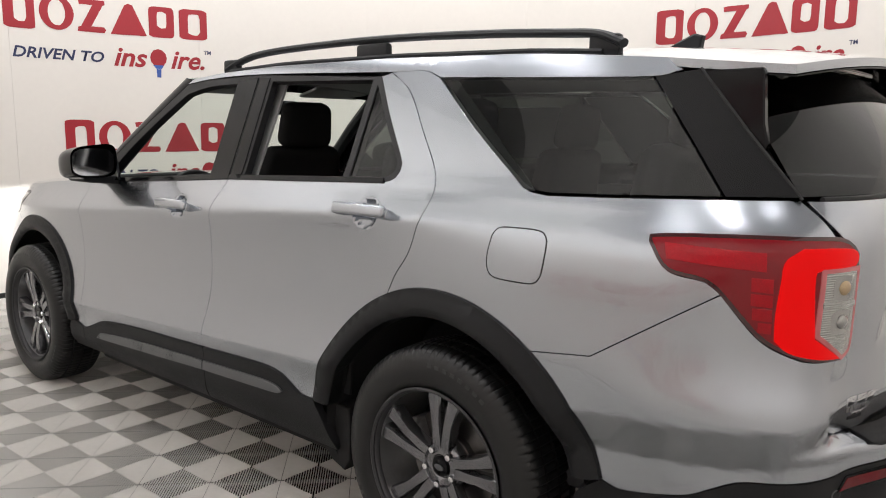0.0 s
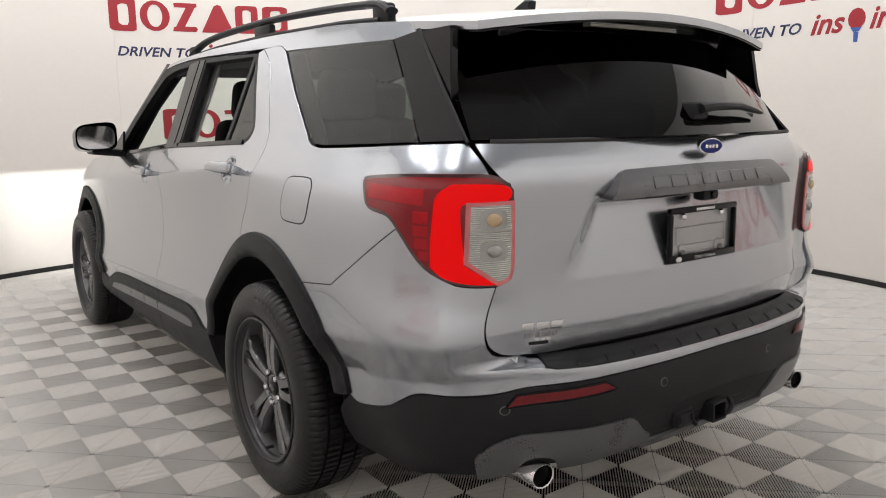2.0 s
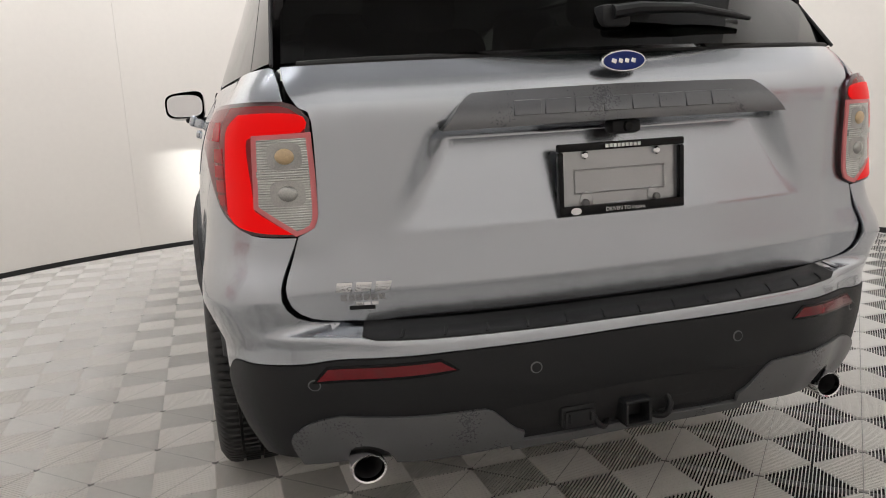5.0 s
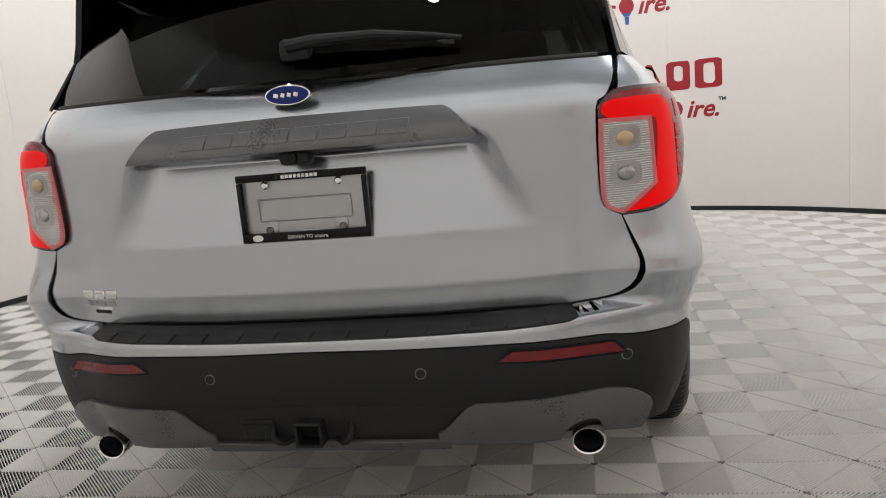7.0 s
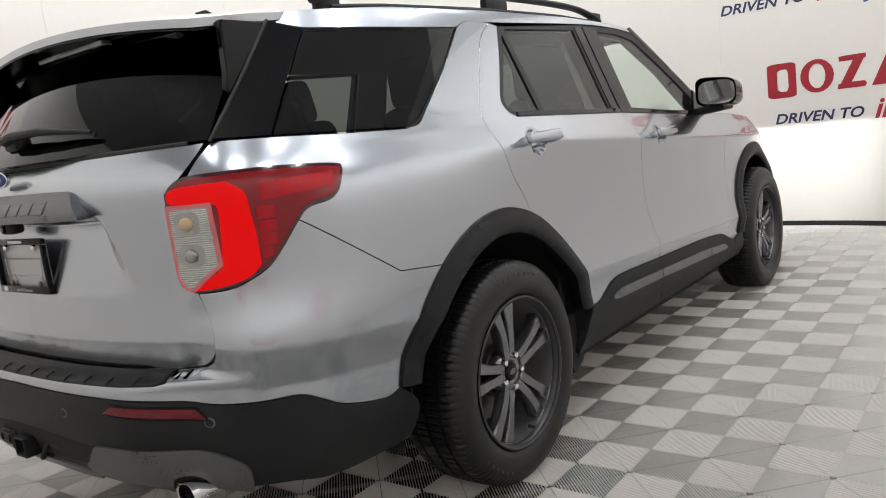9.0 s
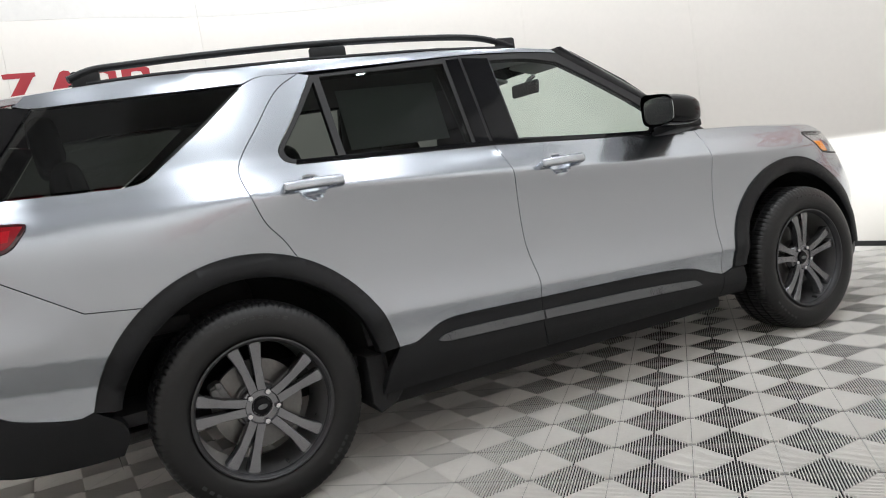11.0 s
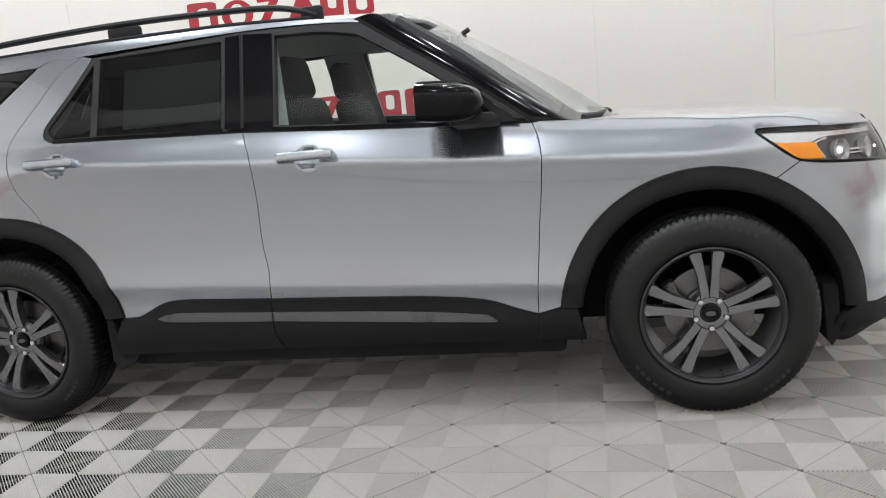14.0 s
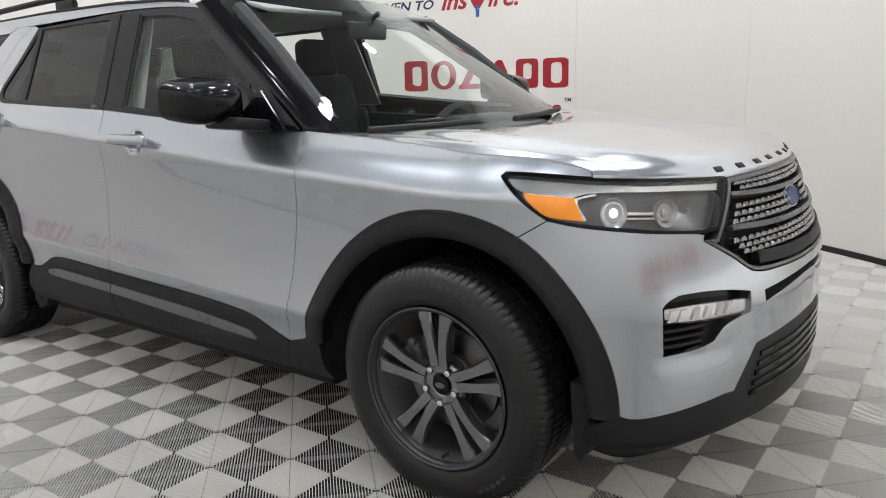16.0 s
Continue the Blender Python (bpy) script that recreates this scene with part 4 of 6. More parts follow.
    tube(bm, [(.0, -2.53, 1.325), (.06, -2.54, 1.332), (.2, -2.530, 1.332), (.33, -2.500, 1.318), (.39, -2.485, 1.310)], lambda t: .024 - .017 * t, 10, .7)
    part("wiper_arm", bm, CLAD, wiper)
    bm = bmesh.new()
    tube(bm, [(-.005, -2.478, 1.302), (.15, -2.484, 1.302), (.37, -2.463, 1.303)], .0075, 8, 1.2)
    part("wiper_blade", bm, RUBBER_SEAL, wiper)
    box_part("wiper_pivot", (.01, -2.497, 1.318), (.075, .075, .052), CLAD, wiper, bevel=.014)
    # rear bumper
    upper_top = [(0, .7035), (s_rear(.600), .7035)]
    pts_gate = X((.600, -2.54, .7035), (.670, -2.515, .7095), (.711, -2.481, .7265), (.7315, -2.4745, .764), (.7365, -2.479, .825), (.728, -2.510, .905))
    tl_low = X((.728, -2.510, .905), (.804, -2.474, .910), (.829, -2.440, .922), (.861, -2.379, .957)) + [TL_CORNER]
    seam = [TL_CORNER] + X((.909, -1.983, .852)), X((.909, -1.983, .852)) + [RB_POINT]
    low = Y(*arc(RY, HUB_Z, R_OUT, A_RB, 166, 12))
    low[0] = RB_POINT
    clad = [low[-1]] + X((.892, -2.073, .505), (.902, -2.234, .545), (.901, -2.310, .584), (.889, -2.372, .615), (.835, -2.464, .622), (.747, -2.545, .628), (.676, -2.583, .637), (.517, -2.63, .646), (.395, -2.65, .650)) + [(0, .655)]
    half = open_line(upper_top, [upper_top[-1]] + pts_gate[1:], tl_low, seam[0], seam[1], low, clad)
    bumper = part("rear_bumper", panel("rear_bumper", both_ways(half), fine=True, step=.012, lip=.028), PAINT, car)
    bottom = [(0, .428), (s_rear(.28), .416), (s_rear(.537), .405), (s_rear(.69), .388)] + X((.806, -2.406, .382), (.85, -2.28, .345), (.86, -2.10, .325)) + Y((-1.955, .328))
    half = open_line(clad[::-1], [low[-1]] + Y((-1.935, .45), (-1.925, .39), (-1.955, .328)), bottom[::-1])
    part("lower_bumper", panel("lower_bumper", both_ways(half), out=.002, lip=.05), CLAD, bumper, "black grained lower bumper")
    strip = both_ways(open_line([(0, .404), (s_rear(.30), .398)], [(s_rear(.30), .398), (s_rear(.30), .424)], [(s_rear(.30), .424), (0, .432)]))
    part("skid_strip", panel("skid_strip", strip, out=.011, lip=.03, step=.03, fine=True), TRIM_GREY, bumper, "grey satin strip under the tow bar")
    for side in (-1, 1):
        skid = outline([(s_rear(.745), .374), (s_rear(.748), .44), (s_rear(.733), .470), (s_rear(.70), .496), (s_rear(.654), .510)], [(s_rear(.654), .510), (s_rear(.38), .517)], [(s_rear(.38), .517), (s_rear(.347), .511), (s_rear(.296), .460), (s_rear(.272), .446)],
                       [(s_rear(.272), .446), (s_rear(.275), .412)], [(s_rear(.275), .412), (s_rear(.55), .388)], [(s_rear(.55), .388), (s_rear(.565), .42), (s_rear(.60), .435), (s_rear(.64), .425), (s_rear(.66), .385)], [(s_rear(.66), .385), (s_rear(.745), .374)], step=.018)
        part("skid_plate", panel("skid_plate", skid, side=side, out=.010, lip=.02, step=.04, fine=True), TRIM_GREY, bumper, "grey satin skid moulding")
        refl = outline([(s_rear(.69), .590), (s_rear(.668), .618)], [(s_rear(.668), .618), (s_rear(.45), .633)], [(s_rear(.45), .633), (s_rear(.418), .612)], [(s_rear(.418), .612), (s_rear(.69), .590)], step=.02)
        part("rear_reflector", panel("rear_reflector", refl, side=side, out=.0075, lip=.01, step=.04, gap=.002), REFLECTOR, bumper, "dark red reflector strip")
        part("reflector_rim", panel("reflector_rim", grown(ccw(refl), .004), [ccw(refl)], side=side, out=.0055, lip=.006, step=.04, gap=.0), BLACK_GLOSS, bumper)
        for s, z in ((s_rear(.250), .597), (along(.735, -2.56), .582)):
            disc = np.array([(s + .0105 * math.cos(a), z + .0105 * math.sin(a)) for a in np.linspace(0, 2 * math.pi, 21)[:-1]])
            part("parking_sensor", panel("parking_sensor", disc, side=side, out=.0045, lip=.006, gap=.0008, step=.02), CLAD, bumper)
            part("sensor_ring", panel("sensor_ring", grown(disc, .0018), [grown(disc, -.0005)], side=side, out=.0035, lip=.004, gap=0, step=.02), TRIM_GREY, bumper)
        # exhaust
        bm = lathe([(-2.36, .034), (-2.52, .0375), (-2.566, .041), (-2.572, .0385), (-2.570, .0345), (-2.555, .0325)], 36, "y")
        bmesh.ops.transform(bm, matrix=Matrix.Translation((side * .618, 0, .386)) @ Matrix.Diagonal((1.0, 1, .86, 1)), verts=bm.verts)
        tip = part("exhaust_tip", bm, CHROME, car, "polished oval exhaust tip")
        bm = lathe([(-2.556, .0324), (-2.47, .030), (-2.44, 0)], 30, "y")
        bmesh.ops.transform(bm, matrix=Matrix.Translation((side * .618, 0, .386)) @ Matrix.Diagonal((1.0, 1, .86, 1)), verts=bm.verts)
        part("exhaust_bore", bm, UNDER, tip)
    # step pad on the bumper
    zpad = lambda t: .681 + .020 * t  # noqa: E731
    pad_half = open_line([(0, zpad(0)), (s_rear(.45), zpad(.05)), (s_rear(.575), .682)], [(s_rear(.575), .682), (s_rear(.606), .691), (s_rear(.600), .7045)], [(s_rear(.600), .7045), (0, .7045)])
    pad = part("step_pad", panel("step_pad", both_ways(pad_half), out=.007, lip=.012, gap=0, step=.008, fine=True), CLAD, bumper, "black ribbed step pad")
    for k in range(-6, 7):
        s0 = k * .088
        rib = outline([(s0, .684)], [(s0 + .004, .684)], [(s0 + .009, .692)], [(s0 + .005, .692)], step=.003)
        part("pad_rib", panel("pad_rib", rib, out=.0105, lip=.008, gap=0, step=.03), CLAD, pad)
    # flat black panel painted for the shade of the tow recess, with towing parts
    mouth = both_ways(open_line([(0, .438), (s_rear(.262), .446)], [(s_rear(.262), .446), (s_rear(.30), .475), (s_rear(.335), .508)], [(s_rear(.335), .508), (s_rear(.12), .524), (0, .526)]))
    part("tow_recess", panel("tow_recess", mouth, out=.003, lip=.004, gap=0, step=.05, fine=True), UNDER, bumper, "flat black panel for the shade of the recess round the tow bar")
    tow = empty("tow_bar", car)
    bm = bmesh.new()
    for c, s in (((-.02, .0265), (.066, .007)), ((-.02, -.0265), (.066, .007))):
        add_box(bm, (c[0], -2.645, .462 + c[1]), (s[0], .10, s[1]), None, .002, 1)
    for sx in (-1, 1):
        add_box(bm, (-.02 + sx * .0295, -2.645, .462), (.007, .10, .048), None, .002, 1)
    part("receiver_tube", bm, CLAD, tow)
    box_part("receiver_floor", (-.02, -2.605, .462), (.055, .01, .05), UNDER, tow)
    bm = bmesh.new()
    add_box(bm, (.06, -2.632, .468), (.05, .03, .018), None, .006, 2)
    tube(bm, [(.03, -2.63, .440), (.07, -2.645, .436), (.085, -2.63, .455)], .007, 8)
    part("safety_chain_loop", bm, CLAD, tow)
    for sx in (-1, 1):
        bm = bmesh.new()
        x0 = -.02 + sx * .062
        tube(bm, smooth_curve([(x0 - sx * .02, -2.63, .440), (x0 + sx * .012, -2.665, .432), (x0 + sx * .034, -2.668, .452), (x0 + sx * .030, -2.650, .478), (x0 - sx * .01, -2.625, .488)], 5), .0075, 8)
        part("chain_loop", bm, CLAD, tow)
    bm = bmesh.new()
    add_box(bm, (-.155, -2.642, .468), (.088, .05, .050), None, .008, 2)
    add_box(bm, (-.155, -2.668, .463), (.074, .012, .040), None, .006, 2)
    for sx in (-1, 1):
        add_box(bm, (-.155 + sx * .026, -2.674, .466), (.006, .010, .022), None, .002, 1)
    part("trailer_socket", bm, CLAD, tow, "black trailer socket with a closed lid")


def tail_lamp(side):
    base = outline(TL_TOP, TL_OUT, TL_IN)
    lamp = part("tail_lamp", panel("tail_lamp", base, side=side, out=.012, lip=.03, gap=.001, step=.03, fine=True), RED_DARK, car, "red tail lamp with a lit band")
    clear_out = X((.687, -2.517, 1.118), (.790, -2.478, 1.116)), X((.790, -2.478, 1.116), (.792, -2.478, .973)), X((.792, -2.478, .973), (.723, -2.509, .916)), X((.723, -2.509, .916), (.690, -2.513, .934), (.687, -2.515, 1.0), (.687, -2.517, 1.118))
    clear = outline(*clear_out, step=.015)
    lit = outline(X((.697, -2.516, 1.126), (.686, -2.517, 1.140), (.699, -2.513, 1.158), (.75, -2.485, 1.163), (.811, -2.441, 1.162)), X((.811, -2.441, 1.162), (.835, -2.415, 1.136), (.842, -2.406, 1.093), (.848, -2.405, 1.02), (.848, -2.405, .959)), X((.848, -2.405, .959), (.833, -2.433, .934), (.799, -2.478, .919), (.735, -2.508, .913)),
                  X((.735, -2.508, .913), (.745, -2.503, .921)), X((.745, -2.503, .921), (.803, -2.469, .965)), X((.803, -2.469, .965), (.802, -2.467, 1.101), (.795, -2.474, 1.120)), X((.795, -2.474, 1.120), (.697, -2.516, 1.126)), step=.012)
    part("lit_band", panel("lit_band", lit, side=side, out=.0146, lip=.004, gap=.0, step=.016, fine=True), RED_LIT, lamp, "glowing red band")
    part("red_lens", panel("red_lens", grown(ccw(base), -.010), side=side, out=.0134, lip=.004, gap=.0, step=.025, fine=True), RED_LENS, lamp)
    # the outer lens: a lighter inner field, and short bars beside the band, their glow painted as brighter red
    inner = outline(X((.858, -2.385, 1.150), (.905, -2.16, 1.152)), X((.905, -2.16, 1.152), (.905, -2.17, 1.118)), X((.905, -2.17, 1.118), (.858, -2.385, 1.112)), X((.858, -2.385, 1.112), (.858, -2.385, 1.150)), step=.02)
    part("lens_field", panel("lens_field", inner, side=side, out=.0146, lip=.003, gap=0, step=.025, fine=True), RED_FIELD, lamp)
    e = along(.852, -2.396)
    for z0, z1, w in ((1.066, 1.096, .040), (1.034, 1.061, .040), (1.002, 1.029, .036), (.974, .997, .024)):
        bar = outline([(e, z0)], [(e + w, z0 + .002)], [(e + w, z1)], [(e, z1)], step=.012)
        part("lens_bar", panel("lens_bar", bar, side=side, out=.0150, lip=.003, gap=0, step=.02, fine=True), RED_FIELD, lamp, "short lit bar, its glow painted as brighter red")
    clear = ccw(clear)
    part("lens_rim", panel("lens_rim", grown(clear, .006), [grown(clear, -.003)], side=side, out=.0150, lip=.005, gap=0, step=.02, fine=True), PINK_RIM, lamp, "pink rim round the clear lens")
    part("clear_lens", panel("clear_lens", clear, side=side, out=.0146, lip=.004, gap=.0, step=.02, fine=True), CLEAR_LAMP, lamp, "clear ribbed lens")
    s0, s1 = along(.706, -2.511), along(.768, -2.494)
    mid = (s0 + s1) / 2
    for zc, mat in ((1.078, AMBER_DIM), (1.000, BULB_GREY)):
        bowl = np.array([(mid + .030 * np.sign(math.cos(a)) * abs(math.cos(a)) ** .5, zc + .027 * np.sign(math.sin(a)) * abs(math.sin(a)) ** .5) for a in np.linspace(0, 2 * math.pi, 25)[:-1]])
        part("bulb_bowl", panel("bulb_bowl", bowl, side=side, out=.0152, lip=.003, gap=.0, step=.010, fine=True), BULB_GREY, lamp)
        dot = np.array([(mid + .016 * math.cos(a), zc + .016 * math.sin(a)) for a in np.linspace(0, 2 * math.pi, 19)[:-1]])
        part("bulb", panel("bulb", dot, side=side, out=.0156, lip=.003, gap=.0, step=.008, fine=True, shape=lambda a, z, c=mid, m=zc: .008 * np.sqrt(np.clip(1 - ((z - m) / .017) ** 2 - ((a - c) / .017) ** 2, 0, 1))), mat, lamp)
    bar = outline([(along(.688, -2.514), 1.034)], [(along(.788, -2.480), 1.036)], [(along(.788, -2.480), 1.048)], [(along(.688, -2.514), 1.046)], step=.02)
    part("lens_rib", panel("lens_rib", bar, side=side, out=.018, lip=.006, gap=0, step=.03), CLEAR_LAMP, lamp)


# roof, windscreen, bonnet
def roof_edge(y):
    return float(np.interp(y, [-2.1, -1.6, -1.0, -.4, 0, .23], [1.612, 1.645, 1.662, 1.664, 1.650, 1.628]))


def roof_mid(y):
    return float(np.interp(y, [-2.5, -2.1, -1.6, -1.0, -.4, .1, .36], [1.63, 1.672, 1.705, 1.722, 1.728, 1.708, 1.682]))


def cross_curve(p, q, n=24, power=2.3):
    """From an edge place p to a middle place q, domed."""
    out = []
    for t in np.linspace(0, 1, n):
        x = p[0] * (1 - t)
        w = (abs(x) / abs(p[0])) ** power
        out.append((x, q[1] + (p[1] - q[1]) * (abs(x) / abs(p[0])) ** 2, q[2] + (p[2] - q[2]) * w))
    return np.array(out)


def edge_at(y, dz=0.0):
    return skin(np.array([s_side(y)]), np.array([roof_edge(y) + dz]))[0]


WS_TOP = (.650, .295, 1.642)
WS_BOTTOM = (.775, 1.035, 1.150)


def upper_body():
    ys = np.linspace(.23, -2.08, 40)
    edge = np.array([edge_at(y) for y in ys])
    mid = smooth_curve([(0, y, roof_mid(y)) for y in (.36, .1, -.4, -1.0, -1.6, -2.08)], 10)
    front, back = cross_curve(edge[0], mid[0]), cross_curve(edge[-1], mid[-1])
    part("roof", grid_mesh("roof", coons(edge, mid, front, back, 48, 28)), PAINT, car)
    for side in (-1, 1):
        band = outline(Y((.23, 1.612), (.05, 1.628), (-.30, 1.635), (-1.05, 1.614), (-1.20, 1.612), (-1.279, 1.587)), Y((-1.279, 1.587), (-1.985, 1.565), (-2.128, 1.580)), Y((-2.128, 1.580), (-2.10, 1.611)), Y(*[(y, roof_edge(y)) for y in np.linspace(-2.10, .23, 14)]), Y((.23, 1.628), (.23, 1.612)))
        part("roof_side", panel("roof_side", band, side=side, gap=.0008), PAINT, car)
        # front pillar
        door_line = skin(*np.array(Y((.905, 1.156), (.78, 1.246), (.65, 1.341), (.409, 1.494), (.24, 1.606), (.20, 1.628))).T)
        ws_line = smooth_curve([WS_BOTTOM, (.742, .82, 1.292), (.708, .60, 1.440), WS_TOP], 10)
        p = coons(door_line, ws_line, np.linspace(door_line[0], ws_line[0], 8), np.linspace(door_line[-1], ws_line[-1], 8), 30, 8)
        mid_out = np.sin(np.linspace(0, math.pi, 8))[None, :, None] * np.array([.012, .010, .006])
        part("front_pillar", grid_mesh("front_pillar", (p + mid_out) * [side, 1, 1], .01, mirror=False), BLACK_GLOSS, car, "gloss black windscreen pillar")
        # roof rail
        rail = tagged(empty("roof_rail", car))
        bm = bmesh.new()
        path = [(.615, .03, 1.668), (.61, -.06, 1.700), (.60, -.20, 1.726), (.60, -.5, 1.737), (.60, -.95, 1.738), (.60, -1.4, 1.722), (.605, -1.68, 1.704), (.612, -1.80, 1.692), (.618, -1.88, 1.662)]
        tube(bm, [(side * x, y, z) for x, y, z in smooth_curve(path, 6)], lambda t: .022, 10, .62)
        part("rail_bar", bm, CLAD, rail, "black grained roof rail")
        for y in (.0, -.88, -1.82):
            box_part("rail_foot", (side * .610, y, roof_edge(y) + .030), (.034, .16 if abs(y + .88) < .1 else .10, .062), CLAD, rail, bevel=.012)
        bm = bmesh.new()
        tube(bm, [(side * .628, y, roof_edge(y) + .012) for y in np.linspace(.0, -1.82, 16)], .008, 6)
        part("rail_base", bm, CLAD, rail)
    # spoiler
    sp_mid = [(0, -2.08, roof_mid(-2.08)), (0, -2.25, 1.660), (0, -2.44, 1.628)]
    sp_edge = [edge_at(-2.08), np.array((.678, -2.20, 1.594)), np.array((.652, -2.350, 1.580))]
    top = coons(smooth_curve(sp_edge, 8), smooth_curve(sp_mid, 8), back, cross_curve(sp_edge[-1], np.array(sp_mid[-1]), power=2.0), 18, 28)
    spoiler = part("roof_spoiler", grid_mesh("roof_spoiler", top, .022), PAINT, car)
    low = top.copy()
    low[..., 2] -= .024
    low[:6, :, 2] -= np.linspace(.03, 0, 6)[:, None]
    low[..., 0] *= .985
    part("spoiler_underside", grid_mesh("spoiler_underside", low, .004), BLACK_GLOSS, spoiler, "gloss black underside")
    box_part("high_brake_lamp", (-.012, -2.315, 1.600), (.40, .035, .016), CLEAR_LAMP, spoiler, bevel=.004, label="clear high brake lamp")
    bm = bmesh.new()
    add_box(bm, (-.01, -2.250, 1.562), (1.02, .05, .085), Euler((.5, 0, 0)).to_matrix(), .02, 3)
    part("wiper_shroud", bm, BLACK_GLOSS, spoiler)
    fin = bmesh.new()
    prism(fin, [(-1.70, 0), (-1.84, 0), (-1.85, .058), (-1.82, .064), (-1.77, .04)], .03, lambda u, v, h: (h - .015, u, roof_mid(u) - .004 + v), .006)
    part("aerial_fin", fin, CLAD, car, "grey shark fin aerial")
    # windscreen
    top_line = cross_curve(np.array(WS_TOP), np.array((0, .385, 1.676)), power=2.2)
    low_line = cross_curve(np.array(WS_BOTTOM), np.array((0, 1.245, 1.122)), power=2.0)
    side_line = smooth_curve([WS_BOTTOM, (.742, .82, 1.292), (.708, .60, 1.440), WS_TOP], 10)
    ws_mid = smooth_curve([(0, 1.245, 1.122), (0, .98, 1.315), (0, .70, 1.488), (0, .385, 1.676)], 10)
    part("windscreen", grid_mesh("windscreen", coons(side_line, ws_mid, low_line, top_line, 30, 26), 0), CLEAR, car, "clear curved windscreen")
    band = coons(np.stack([side_line[-1] * [1, 1, 1], side_line[-4]]), np.stack([ws_mid[-1], ws_mid[-4]]), top_line, cross_curve(side_line[-4], ws_mid[-4], power=2.2), 4, 26)
    band[..., 2] -= .004
    part("windscreen_edge", grid_mesh("windscreen_edge", band, .002), BLACK_GLOSS, car)
    cow = coons(low_line, low_line + [0, .10, -.045], np.stack([low_line[0], low_line[0] + [0, .10, -.045]]), np.stack([low_line[-1], low_line[-1] + [0, .10, -.045]]), 26, 5)
    cow = cow.transpose(1, 0, 2)
    part("cowl", grid_mesh("cowl", cow - [0, 0, .012], .01), CLAD, car, "black cowl under the windscreen")
    for pts in ([(.70, 1.095, 1.150), (.45, 1.16, 1.150), (.1, 1.19, 1.148)], [(-.08, 1.215, 1.146), (-.3, 1.20, 1.150), (-.68, 1.11, 1.155)]):
        bm = bmesh.new()
        tube(bm, smooth_curve(pts, 6), .009, 8, 1.3)
        part("front_wiper", bm, RUBBER_SEAL, car, "black wiper at rest")
    # bonnet
    fen = skin(*np.array(Y((.93, 1.153), (1.2, 1.139), (1.45, 1.119)) + X((.82, 1.60, 1.102), (.775, 1.80, 1.090), (.744, 1.93, 1.064), (.742, 1.952, 1.047))).T)
    fen = smooth_curve(fen, 8)
    s0 = along(.742, 1.952)
    ss = np.linspace(s0, TOTAL, 26)
    lead = skin(ss, np.interp(ss, [s0, along(.593, 2.139), along(.42, 2.222), TOTAL], [1.047, 1.038, 1.028, 1.034]))
    lead[0] = fen[-1]
    lead[-1, 0] = 0
    back_line = cross_curve(fen[0], np.array((0, 1.30, 1.118)), power=2.0)
    mid = smooth_curve([(0, 1.30, 1.118), (0, 1.55, 1.124), (0, 1.85, 1.108), (0, 2.08, 1.078), (0, 2.2, 1.055), tuple(lead[-1])], 8)
    P = coons(fen, mid, back_line, lead, 46, 40)
    u, v = np.linspace(0, 1, 46)[:, None], np.linspace(0, 1, 40)[None, :]
    P[..., 2] += .014 * ease((v - .14) / .22) * ease(u / .1) * ease((1 - u) / .25) + .012 * np.sin(math.pi * u) * ease(v / .1)
    part("bonnet", grid_mesh("bonnet", P, .02), PAINT, car)
    # raised bars along the lead of the bonnet
    bm_mat = CLAD
    for k in range(8):
        x = -.35 + .1 * k
        t = abs(x) / .742
        i, j = 42, int(round((1 - t) * 39))
        p = P[i, j]
        n = np.cross(P[i + 1, j] - P[i - 1, j], P[i, min(j + 1, 39)] - P[i, j - 1])
        n = n / np.linalg.norm(n) * (1 if n[2] > 0 else -1)
        sx = math.copysign(1, x)
        rot = Vector((sx * n[0], n[1], n[2])).to_track_quat("Z", "Y").to_matrix()
        box_part("raised_bar", (sx * p[0], p[1], p[2] + .001), (.038, .019, .003), bm_mat, bpy.data.objects["bonnet"], rot=rot, bevel=.001)


